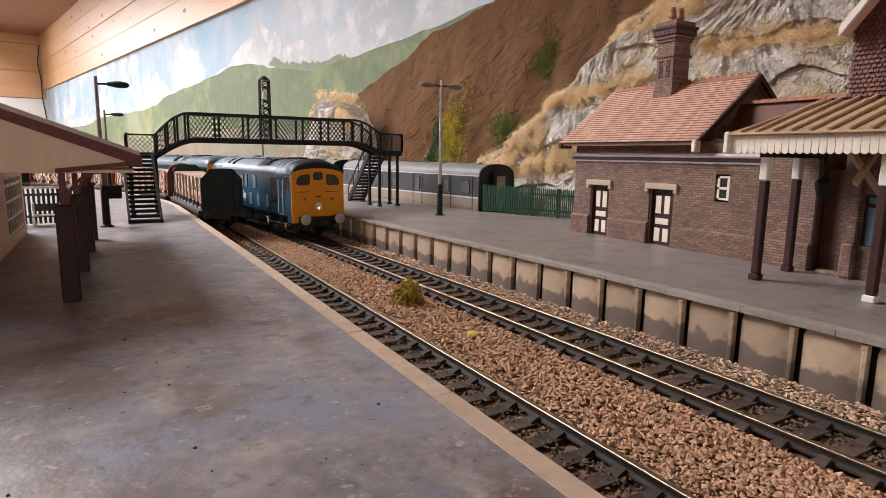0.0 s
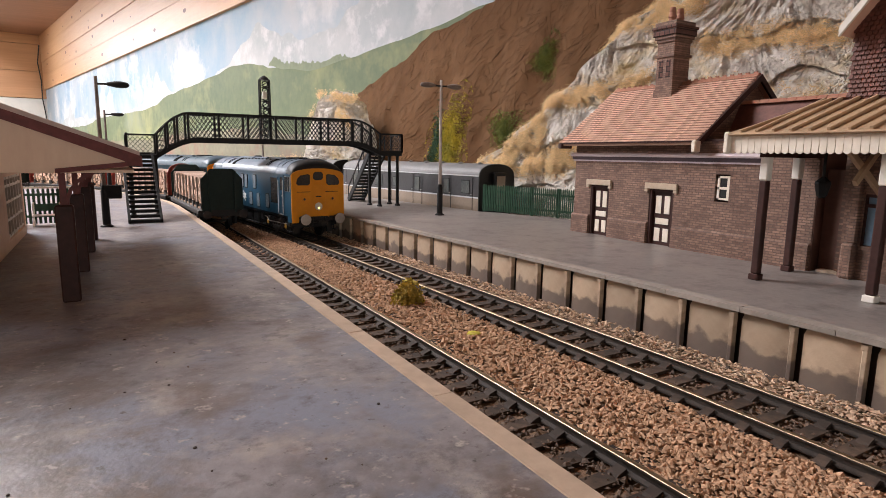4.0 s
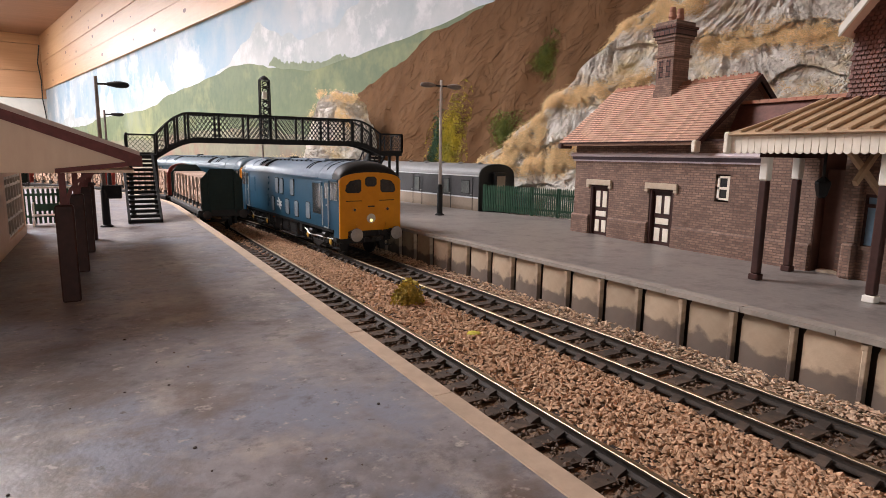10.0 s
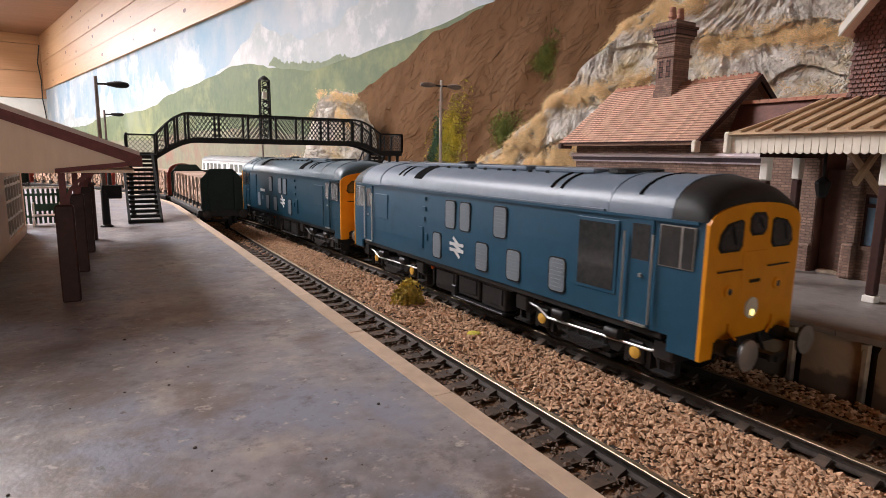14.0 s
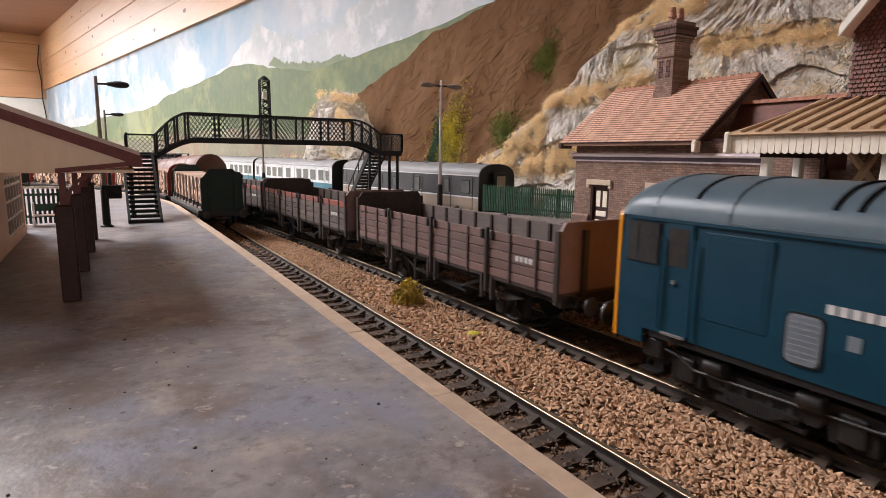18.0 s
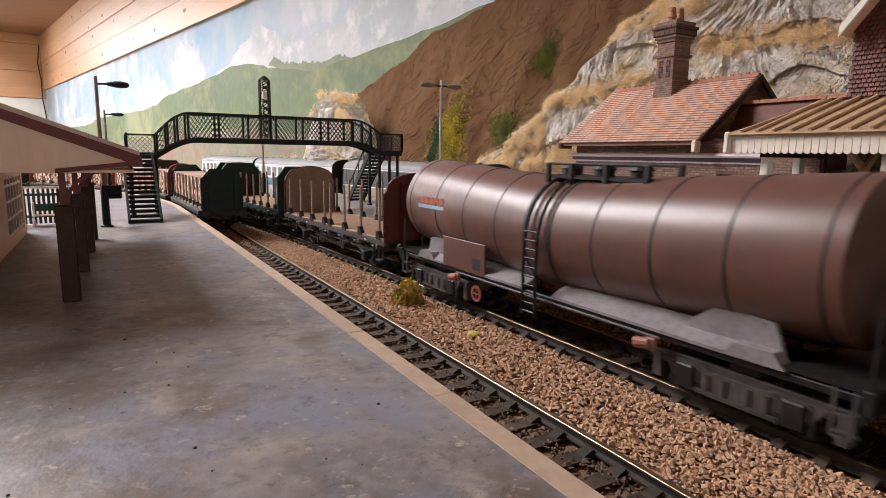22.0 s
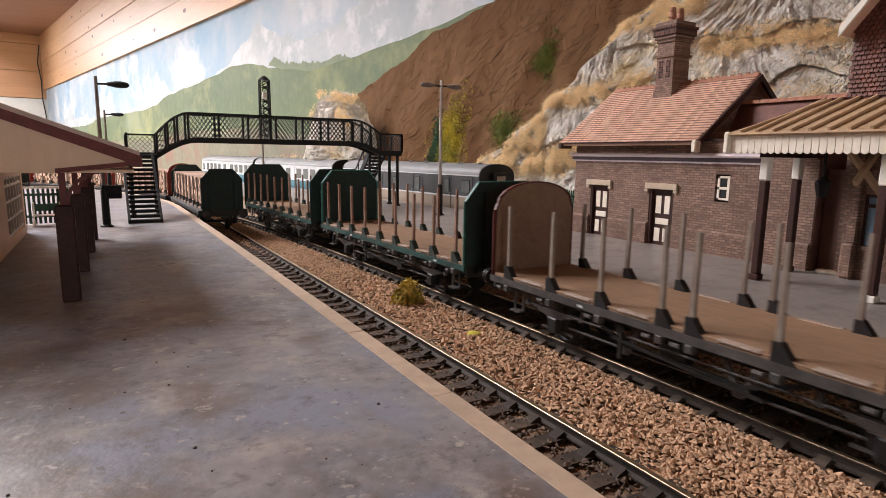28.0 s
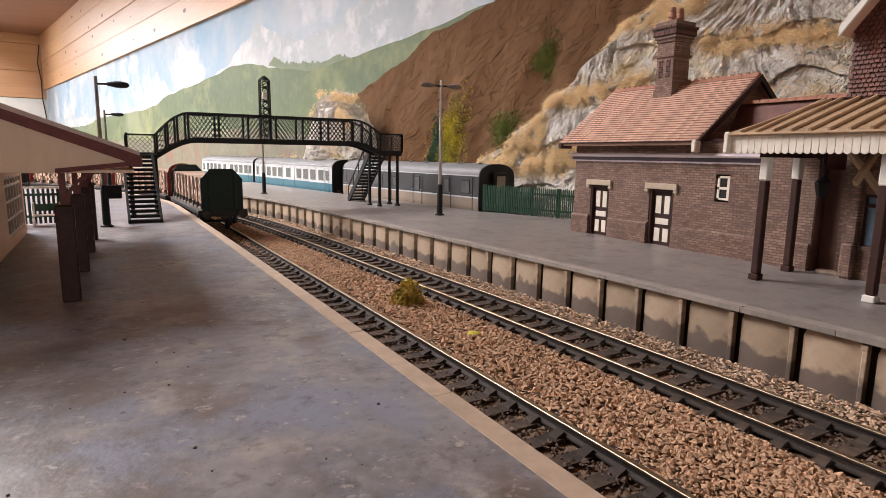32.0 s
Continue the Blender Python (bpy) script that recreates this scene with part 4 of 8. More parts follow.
def fibres(name, bands, mat, label, seed):
    """Tufts of dry fibres along ledges: (u0, z0, u1, z1, spread, offset, count, length)."""
    rng = np.random.default_rng(seed)
    verts, faces = [], []
    for u0, z0, u1, z1, spread, off, count, length in bands:
        for _ in range(int(count * 1.7)):
            t = rng.random()
            dz = rng.normal(0, spread * 0.45)
            u, z = u0 + (u1 - u0) * t + rng.normal(0, 0.15), z0 + (z1 - z0) * t + dz + 0.3 * noise.noise((t * 9, seed, 0))
            if noise.noise((u * 1.1, z * 1.6, seed)) + 0.35 * noise.noise((u * 3, z * 4, seed)) < rng.uniform(-0.45, 0.1):
                continue
            p = np.array(on_wall(u, z, (rock_off(u, z) if seed == 3 else off) + rng.uniform(-0.05, 0.28) * (0.6 + noise.noise((u * 2.0, z * 2.0, 8.0)))))
            a, curl = rng.random() * 6.28, rng.normal(0, 1.5)
            step_ = length * rng.uniform(0.10, 0.24)
            lift = rng.uniform(-0.1, 0.45)
            k = len(verts)
            for q in range(4):
                along_wall, up_ = math.cos(a + curl * q), math.sin(a + curl * q)
                w = np.array((0.0, up_, along_wall)) * 0.013 * (1 - 0.22 * q)
                verts += [p - w, p + w]
                p = p + step_ * np.array((-0.2 * along_wall - 0.98 * lift * (1 - 0.7 * q), along_wall * 0.98, up_ * 0.75 + 0.1))
            faces += [(k + 2 * q, k + 2 * q + 1, k + 2 * q + 3, k + 2 * q + 2) for q in range(3)]
    me = bpy.data.meshes.new(name)
    me.from_pydata([tuple(v * S) for v in verts], [], faces)
    me.materials.append(mat)
    return tagged(new(name, me), label, "dry grass", kind="stuff")


fibres("dry_grass", [
    (16.4, 3.5, 9.0, 3.9, 0.83, 2.5, 6630, 0.66), (13.4, 4.2, 10.8, 5.4, 1.05, 2.6, 5865, 0.66), (10.2, 4.0, 7.4, 4.2, 0.90, 2.9, 3315, 0.66), (11.0, 7.0, 5.0, 7.6, 0.60, 2.4, 6120, 0.61),
    (9.0, 9.7, 6.6, 10.7, 0.45, 2.0, 2550, 0.55), (6.6, 10.7, 3.0, 11.0, 0.75, 2.0, 3825, 0.61), (4.6, 8.8, 4.2, 10.6, 0.68, 2.1, 2295, 0.55), (2.8, 9.1, -3.6, 8.8, 0.62, 2.4, 5100, 0.55),
    (2.6, 7.3, 0.8, 7.1, 0.45, 2.5, 1275, 0.44), (11.6, 5.6, 11.0, 6.6, 0.60, 2.5, 1785, 0.55), (0.5, 6.8, -3.0, 6.4, 0.60, 2.4, 637, 0.39)], M_STRAW, "straw-coloured dry grass on the rock ledges", 3)
fibres("dry_grass", [(26.6, 8.0, 32.0, 8.7, 0.35, 4.4, 3000, 0.6), (26.4, 6.2, 28.6, 7.3, 0.6, 4.9, 2200, 0.6), (33.2, 7.9, 34.6, 6.6, 0.25, 3.9, 250, 0.6), (33.5, 3.5, 44.0, 3.3, 0.5, 3.0, 2200, 0.7), (26, 5.0, 31, 4.4, 0.8, 4.6, 260, 0.7)], M_STRAW, "dry grass over the small outcrop", 5)


def foliage(name, u, z, w, h, mat, label, seed, off, count):
    """A bush of many small leaf clumps against the hillside."""
    rng = np.random.default_rng(seed)
    verts, faces = [], []
    for _ in range(count):
        a, r = rng.random() * 6.28, min(1.25, abs(rng.normal(0, 0.58)))
        q = 1 + 0.25 * math.sin(3 * a + seed)
        uu, zz = u + w * r * q * math.cos(a), z + h * r * q * math.sin(a)
        p = np.array(on_wall(uu, zz, hill_off(uu, zz, outline(HILL_TOP, uu)) + off + rng.uniform(0.0, 0.18) * (1.2 - r)))
        d = rng.normal(0, 1, (4, 3)) * 0.042
        k = len(verts)
        verts += [p + d[0], p + d[1], p + d[2], p + d[3]]
        faces += [(k, k + 1, k + 2), (k, k + 2, k + 3)]
    me = bpy.data.meshes.new(name)
    me.from_pydata([tuple(v * S) for v in verts], [], faces)
    me.materials.append(mat)
    return tagged(new(name, me), label, "bush", kind="stuff")


foliage("bush", 19.3, 5.1, 1.75, 2.6, M_BUSH_Y, "yellow-green bush on the brown hillside", 2, 0.02, 9000)
foliage("bush", 20.8, 4.7, 0.75, 2.2, M_BUSH_B, "blue-green bush on the brown hillside", 4, 0.02, 3800)
foliage("bush", 14.5, 5.75, 1.4, 1.0, M_BUSH, "dark green bush beside the rock face", 6, 0.02, 3600)
foliage("bush", 12.15, 9.6, 0.75, 1.1, M_BUSH, "dark green bush high beside the rocks", 8, 0.02, 2600)


# ---- the brick station building ----
def pierced(m, x0, x1, y0, y1, z0, z1, holes):
    """An upright wall along y, in one piece, with rectangular openings (y0, y1, z0, z1)."""
    ys = sorted({y0, y1, *(h[0] for h in holes), *(h[1] for h in holes)})
    zs = sorted({z0, z1, *(h[2] for h in holes), *(h[3] for h in holes)})
    solid = {(i, k) for i in range(len(ys) - 1) for k in range(len(zs) - 1)
             if not any(h[0] < (ys[i] + ys[i + 1]) / 2 < h[1] and h[2] < (zs[k] + zs[k + 1]) / 2 < h[3] for h in holes)}
    vs = {}

    def v(f, i, k):
        if (f, i, k) not in vs:
            vs[f, i, k] = m.bm.verts.new(((x0, x1)[f], ys[i], zs[k]))
        return vs[f, i, k]
    for i, k in solid:
        for f in (0, 1):
            m.bm.faces.new((v(f, i, k), v(f, i + 1, k), v(f, i + 1, k + 1), v(f, i, k + 1)))
        for (di, dk), (a, b) in (((-1, 0), ((i, k), (i, k + 1))), ((1, 0), ((i + 1, k), (i + 1, k + 1))), ((0, -1), ((i, k), (i + 1, k))), ((0, 1), ((i, k + 1), (i + 1, k + 1)))):
            if (i + di, k + dk) not in solid:
                m.bm.faces.new((v(0, *a), v(0, *b), v(1, *b), v(1, *a)))
    return m


WX = 7.5
station = thing("station_building", WX, 14, HP, 0, "brown brick station building with a red tiled roof", "station building")


def sp(name, m, mat, label="", parent=None, smooth=False):
    """A part of the station, given in the place's own coordinates."""
    ob = link(name, m, mat, smooth)
    ob.parent = parent or station
    if parent is None:
        ob.matrix_parent_inverse = station.matrix_basis.inverted()
    return tagged(ob, label)


DOOR_A, DOOR_B, WIN = (16.42, 17.42, HP, 3.05), (13.42, 14.46, HP, 3.05), (11.36, 11.86, 2.78, 3.66)
sp("front_wall", pierced(Mesh(), WX, WX + 0.3, 8.75, 18.35, HP, 4.75, [DOOR_A, DOOR_B, WIN]), M_BRICK)
sp("far_end_wall", Mesh().box(WX + 0.3, 12.6, 18.05, 18.35, HP, 4.75), M_BRICK_X)
sp("back_wall", Mesh().box(12.3, 12.6, 8.2, 18.05, HP, 4.75), M_BRICK)
for y0, y1 in ((8.78, 13.38), (14.5, 16.38), (17.46, 18.42)):
    m = Mesh()
    m.prism([(WX - 0.075, HP), (WX + 0.02, HP), (WX + 0.02, HP + 0.78), (WX - 0.01, HP + 0.78), (WX - 0.075, HP + 0.70)], "y", y0, y1)
    sp("plinth", m, M_BRICK)
for y0, y1 in ((16.30, 17.62), (13.26, 14.64)):
    m = Mesh().box(WX - 0.09, WX + 0.04, y0, y1, 3.05, 3.27, 0.02)
    m.box(WX - 0.07, WX + 0.04, y0, y0 + 0.14, 2.95, 3.06)
    m.box(WX - 0.07, WX + 0.04, y1 - 0.14, y1, 2.95, 3.06)
    sp("lintel", m, M_STONE_TRIM, "pale stone lintel")


def door(y0, y1):
    d = sp("door", Mesh().box(WX + 0.13, WX + 0.19, y0 + 0.08, y1 - 0.08, HP, 2.97), M_BROWN, "dark brown door with cream panels")
    fr = Mesh().box(WX + 0.02, WX + 0.2, y0, y0 + 0.09, HP, 3.05).box(WX + 0.02, WX + 0.2, y1 - 0.09, y1, HP, 3.05).box(WX + 0.02, WX + 0.2, y0 + 0.09, y1 - 0.09, 2.96, 3.05)
    f = sp("door_frame", fr, M_BROWN)
    mid, w = (y0 + y1) / 2, (y1 - y0)
    for a, b, c, e in ((-0.30, -0.06, 2.18, 2.82), (0.06, 0.30, 2.18, 2.82), (-0.28, 0.28, 1.80, 2.02), (-0.30, -0.06, 1.18, 1.66), (0.06, 0.30, 1.18, 1.66)):
        p = Mesh().box(WX + 0.11, WX + 0.135, mid + a * w, mid + b * w, c, e, 0.012)
        ob = link("panel", p, M_CREAM)
        ob.parent = d
    knob = Mesh().lathe([(0.0, -0.04), (0.035, -0.02), (0.03, 0.02)], (WX + 0.11, y0 + 0.16, 1.98), "x", 8)
    ob = link("knob", knob, M_BLACK)
    ob.parent = d


door(*DOOR_A[:2])
door(*DOOR_B[:2])
a, b, c, d = WIN
win = sp("window", Mesh().box(WX + 0.02, WX + 0.08, a + 0.10, b - 0.06, c + 0.06, c + 0.13).box(WX + 0.02, WX + 0.08, a + 0.10, b - 0.06, d - 0.12, d - 0.05)
         .box(WX + 0.02, WX + 0.08, a + 0.10, b - 0.06, (c + d) / 2 - 0.04, (c + d) / 2 + 0.04).box(WX + 0.02, WX + 0.08, a + 0.02, a + 0.10, c + 0.06, d - 0.05).box(WX + 0.02, WX + 0.08, b - 0.14, b - 0.06, c + 0.06, d - 0.05), M_CREAM, "cream framed two-pane window")
for z0, z1 in ((c + 0.1, (c + d) / 2), ((c + d) / 2, d - 0.08)):
    ob = link("pane", Mesh().box(WX + 0.05, WX + 0.06, a + 0.08, b - 0.1, z0, z1), M_GLASS_DARK)
    ob.parent = win
sp("window_reveal", Mesh().box(WX + 0.2, WX + 0.29, a, b, c, d), M_BROWN)
# string course
sp("string_course", Mesh().prism([(WX + 0.02, 3.99), (WX - 0.06, 3.99), (WX - 0.06, 4.045), (WX + 0.02, 4.045)], "y", 10.35, 18.45), M_BAND, "pale thin moulding")
sp("string_course", Mesh().prism([(WX + 0.02, 4.048), (WX - 0.09, 4.048), (WX - 0.11, 4.17), (WX + 0.02, 4.17)], "y", 10.35, 18.47), M_BAND_DARK, "dark painted moulding")
sp("string_course", Mesh().prism([(WX + 0.02, 4.173), (WX - 0.16, 4.173), (WX - 0.19, 4.23), (WX - 0.12, 4.29), (WX + 0.02, 4.33)], "y", 10.35, 18.5), M_BAND, "pale lilac moulding")

# tiled roof: overlapping courses on both slopes
RX, RZ, EX, EZ = 10.05, 7.0, 6.98, 4.70
ROOF_Y0, ROOF_Y1 = 12.28, 18.78
COURSES = 26
for side in (-1, 1):
    slope = sp("roof_slope", Mesh().prism([(RX, RZ - 0.03), (RX + side * (RX - EX), EZ - 0.03), (RX + side * (RX - EX), EZ - 0.12), (RX, RZ - 0.14)], "y", ROOF_Y0 + 0.05, ROOF_Y1 - 0.05), M_TILE)
    for k in range(COURSES if side < 0 else 3):
        t0, t1 = k / COURSES, (k + 1.12) / COURSES
        x0, x1 = EX + (RX - EX) * t0, EX + (RX - EX) * min(1, t1)
        z0, z1 = EZ + (RZ - EZ) * t0, EZ + (RZ - EZ) * min(1, t1)
        if side > 0:
            x0, x1 = 2 * RX - x0, 2 * RX - x1
        m = Mesh()
        n, stagger = 58, random.random()
        for i in range(n):
            ya, yb = ROOF_Y0 + (ROOF_Y1 - ROOF_Y0) * i / n, ROOF_Y0 + (ROOF_Y1 - ROOF_Y0) * (i + 1) / n - 0.014
            sh = ((ROOF_Y1 - ROOF_Y0) / n) * stagger
            lift = random.uniform(0, 0.008)
            m.solid([(x0, ya + sh, z0 + 0.055 + lift), (x0, yb + sh, z0 + 0.055 + lift), (x1, yb + sh, z1 - 0.005), (x1, ya + sh, z1 - 0.005), (x0, ya + sh, z0 - 0.01), (x0, yb + sh, z0 - 0.01)],
                    [(0, 1, 2, 3), (0, 4, 5, 1), (0, 3, 4), (1, 5, 2)])
        ob = link("tile_course", m, M_TILE)
        ob.parent = slope
        if side < 0 and k:
            # darker bar along the lower edge of each course
            jm = Mesh().bar((x0 - 0.006, ROOF_Y0, z0 - 0.004), (x0 - 0.006, ROOF_Y1, z0 - 0.004), 0.016, 0.055)
            ob = link("course_joint", jm, M_TILE_JOINT)
            ob.parent = slope
for i in range(22):
    y = ROOF_Y0 + 0.05 + i * 0.295
    m = Mesh().prism([(RX - 0.14, RZ - 0.06), (RX - 0.05, RZ + 0.06), (RX + 0.05, RZ + 0.06), (RX + 0.14, RZ - 0.06)], "y", y, y + 0.28)
    m.prism([(y + 0.06, RZ + 0.05), (y + 0.22, RZ + 0.05), (y + 0.19, RZ + 0.13), (y + 0.14, RZ + 0.10), (y + 0.09, RZ + 0.13)], "x", RX - 0.025, RX + 0.025)
    sp("ridge_tile", m, M_TILE_RIDGE)
for y in (ROOF_Y0 + 0.22, ROOF_Y1 - 0.4):
    m = Mesh().prism([(RX, RZ - 0.16), (EX + 0.5, 4.75), (2 * RX - EX - 0.5, 4.75)], "y", y, y + 0.18)
    sp("gable_wall", m, M_BRICK_X)
for side in (-1, 1):
    m = Mesh().prism([(RX, RZ + 0.02), (RX + side * (RX - EX) * 1.01, EZ - 0.01), (RX + side * (RX - EX) * 1.01, EZ - 0.24), (RX, RZ - 0.22)], "y", ROOF_Y0 - 0.05, ROOF_Y0 + 0.03)
    sp("bargeboard", m, M_BROWN)
sp("gutter", Mesh().prism([(EX - 0.01, 4.72), (EX - 0.09, 4.72), (EX - 0.08, 4.665), (EX - 0.02, 4.665)], "y", ROOF_Y0, ROOF_Y1), M_BROWN)
sp("soffit_end", Mesh().box(EX - 0.16, EX + 0.12, ROOF_Y0 - 0.07, ROOF_Y0 + 0.1, 4.34, 4.72, 0.03), M_CREAM, "cream corbel at the eaves")
sp("soffit_end", Mesh().box(EX - 0.12, EX + 0.5, ROOF_Y1 - 0.18, ROOF_Y1 + 0.02, 4.48, 4.68, 0.03), M_BROWN)
# chimney
CX0, CX1, CY0, CY1 = 9.35, 10.25, 15.35, 16.12
ch = sp("chimney", Mesh().box(CX0, CX1, CY0, CY1, 6.2, 8.55), M_BRICK, "tall brick chimney stack")
for z0, z1, o in ((6.3, 6.75, 0.05), (7.95, 8.06, 0.06), (8.5, 8.62, 0.05), (8.62, 8.74, 0.10), (8.74, 8.98, 0.15), (8.98, 9.08, 0.19), (9.08, 9.25, 0.10)):
    ob = link("brick_band", Mesh().box(CX0 - o, CX1 + o, CY0 - o, CY1 + o, z0, z1, 0.015), M_BRICK if o < 0.12 else M_TILEHUNG)
    ob.parent = ch
for y0 in (CY0 + 0.12, CY0 + 0.46):
    ob = link("recess", Mesh().box(CX0 - 0.008, CX0 + 0.02, y0, y0 + 0.2, 7.2, 7.85), M_TILEHUNG)
    ob.parent = ch
for x in (9.58, 10.02):
    ob = link("chimney_pot", Mesh().lathe([(0.14, 9.2), (0.13, 9.4), (0.16, 9.44), (0.11, 9.62), (0.13, 9.66), (0.10, 9.8)], (x, (CY0 + CY1) / 2, 0), "z", 12), M_TILE_RIDGE, True)
    ob.parent = ch

# low link behind the canopy, with its own tiled roof
sp("link_roof", Mesh().prism([(8.75, 4.78), (9.4, 6.0), (11.4, 4.78), (11.4, 4.68), (9.4, 5.88), (8.75, 4.68)], "y", 8.2, 12.5), M_HUNG)
sp("link_flat", Mesh().box(WX - 0.05, 8.8, 8.76, 12.45, 4.70, 4.77), M_BROWN)
for i in range(14):
    y = 8.2 + i * 0.30
    sp("ridge_tile", Mesh().prism([(9.26, 5.97), (9.35, 6.09), (9.45, 6.09), (9.54, 5.97)], "y", y, y + 0.28), M_TILE_RIDGE)
sp("recess_wall", Mesh().box(8.9, 9.1, 7.6, 8.76, HP, 4.7), M_RECESS, "dark brown boarded wall in the recess")
sp("recess_side", Mesh().box(WX + 0.02, 9.1, 8.72, 8.76, HP, 4.7), M_RECESS)
sp("door_board", Mesh().box(7.9, 7.98, 7.95, 8.7, HP, 3.9), M_RECESS, "tall dark brown door")
sp("door_step", Mesh().box(7.62, 8.1, 8.0, 8.6, HP, HP + 0.07), M_STONE_TRIM)
# main block with hung tiles
sp("main_wall", pierced(Mesh(), 7.42, 7.72, -6, 7.95, HP, 4.75, [(7.14, 7.50, 1.95, 3.3)]), M_BRICK)
sp("brick_pier", Mesh().box(7.22, 7.45, 7.54, 7.86, HP, HP + 0.95, 0.05).box(7.30, 7.45, 7.56, 7.78, HP + 0.95, 4.3, 0.03), M_BRICK)
wn = sp("window", Mesh().box(7.46, 7.56, 7.14, 7.19, 1.95, 3.3).box(7.46, 7.56, 7.45, 7.50, 1.95, 3.3).box(7.46, 7.56, 7.19, 7.45, 2.96, 3.05).box(7.46, 7.56, 7.19, 7.45, 3.22, 3.3), M_BROWN)
ob = link("pane", Mesh().box(7.52, 7.53, 7.17, 7.47, 1.97, 3.28), M_GLASS_BLUE)
ob.parent = wn
up = sp("tile_hung_wall", Mesh().prism([(8.22, 4.75), (8.22, 7.55), (4.3, 12.4), (0.4, 7.55), (0.4, 4.75)], "x", 7.45, 7.75), M_HUNG, "dark red hung tiles")
for r in range(48):
    z = 5.55 + r * 0.115
    m = Mesh()
    for i in range(22):
        y1 = 8.24 - i * 0.125 - (0.0625 if r % 2 else 0)
        if z > 7.65 + (8.22 - y1) * 1.237:
            continue
        out = random.uniform(0, 0.012)
        m.solid([(7.395 - out, y1 - 0.108, z), (7.395 - out, y1, z), (7.44, y1, z + 0.12), (7.44, y1 - 0.108, z + 0.12), (7.45, y1 - 0.108, z), (7.45, y1, z)], [(0, 1, 2, 3), (0, 4, 5, 1), (0, 3, 4), (1, 5, 2)])
    if len(m.bm.verts):
        ob = link("tile_course", m, M_HUNG)
        ob.parent = up
sp("main_roof", Mesh().prism([(8.36, 7.42), (4.3, 12.55), (-0.2, 7.42), (-0.2, 7.3), (4.3, 12.40), (8.36, 7.3)], "x", 6.95, 13), M_TILE)
m = Mesh()
m.prism([(8.34, 7.50), (4.3, 12.62), (4.3, 12.40), (8.34, 7.26)], "x", 6.87, 6.96)
sp("bargeboard", m, M_WHITE, "white painted bargeboard")
sp("side_wall", Mesh().box(7.75, 12.6, 8.0, 8.2, HP, 7.5), M_BRICK_X)

# ---- platform canopy ----
canopy = thing("platform_canopy", 4.6, 6, HP, 0, "cream timber canopy with ribbed roof on brown posts", "canopy")


def cp(name, m, mat, label="", smooth=False):
    ob = link(name, m, mat, smooth)
    ob.parent, ob.matrix_parent_inverse = canopy, canopy.matrix_basis.inverted()
    return tagged(ob, label)


FX = 4.6


roof = Mesh()
roof.solid([(FX - 0.12, 9.55, 4.80), (FX - 0.12, -4, 4.80), (7.44, -4, 5.72), (7.44, 8.7, 5.72), (FX - 0.12, 9.55, 4.72), (FX - 0.12, -4, 4.72), (7.44, -4, 5.64), (7.44, 8.7, 5.64)],
           [(0, 1, 2, 3), (7, 6, 5, 4), (0, 4, 5, 1), (1, 5, 6, 2), (2, 6, 7, 3), (3, 7, 4, 0)])
cp("canopy_roof", roof, M_ZINC)
for i in range(23):
    y = 9.2 - i * 0.42
    x1 = 7.42
    y1 = min(y, 8.62) if i == 0 else y
    cp("roof_rib", Mesh().bar((FX - 0.10, y, 4.83), (x1, y1, 5.76), 0.065, 0.09), M_ZINC)
for i in range(44):
    y1 = 9.50 - i * 0.17
    m = Mesh().prism([(y1, 4.75), (y1 - 0.155, 4.75), (y1 - 0.155, 4.33), (y1 - 0.12, 4.30), (y1 - 0.078, 4.285), (y1 - 0.036, 4.30), (y1, 4.33)], "x", FX - 0.04, FX + 0.02)
    cp("valance_board", m, M_CREAM)
cp("fascia", Mesh().box(FX - 0.03, FX + 0.06, -4, 9.5, 4.5, 4.73), M_CREAM)
cp("gutter", Mesh().box(FX - 0.16, FX - 0.045, -4, 9.56, 4.74, 4.79, 0.02), M_ZINC)
cp("valance_end", Mesh().box(FX - 0.05, 7.4, 9.5, 9.56, 4.34, 4.74), M_CREAM)
cp("finial", Mesh().box(FX - 0.16, FX + 0.02, 9.46, 9.62, 4.28, 4.84, 0.04), M_CREAM)
cp("ceiling_board", Mesh().box(FX + 0.07, 7.4, -4, 9.49, 4.44, 4.5), M_ZINC)
cp("tie_beam", Mesh().box(4.85, 7.4, 8.6, 8.84, 4.2, 4.43), M_BROWN)
for x, y in ((4.98, 8.72), (6.93, 9.0), (4.98, 6.06), (6.93, 6.06), (4.98, 3.0), (4.98, 0.2)):
    w = 0.10
    post = cp("post", Mesh().box(x - w, x + w, y - w, y + w, HP + 0.16, 3.62, 0.03), M_BROWN, "chocolate painted timber post")
    ob = link("post_head", Mesh().box(x - w - 0.012, x + w + 0.012, y - w - 0.012, y + w + 0.012, 3.62, 4.42, 0.03), M_WHITE)
    ob.parent = post
    ob = link("post_foot", Mesh().box(x - w - 0.03, x + w + 0.03, y - w - 0.03, y + w + 0.03, HP, HP + 0.16, 0.02), M_BROWN if y > 8 else M_WHITE)
    ob.parent = post
for y in (7.0, 3.0):
    cp("brace", Mesh().bar((5.72, y, 3.62), (6.62, y, 4.40), 0.10, 0.15), M_ZINC, "tan crossed brace")
    cp("brace", Mesh().bar((7.30, y + 0.1, 3.32), (5.45, y + 0.1, 4.40), 0.10, 0.15), M_ZINC, "tan crossed brace")
lan = thing("platform_lantern", 6.2, 7.95, 3.05, 0, "black hanging lantern under the canopy", "lantern")
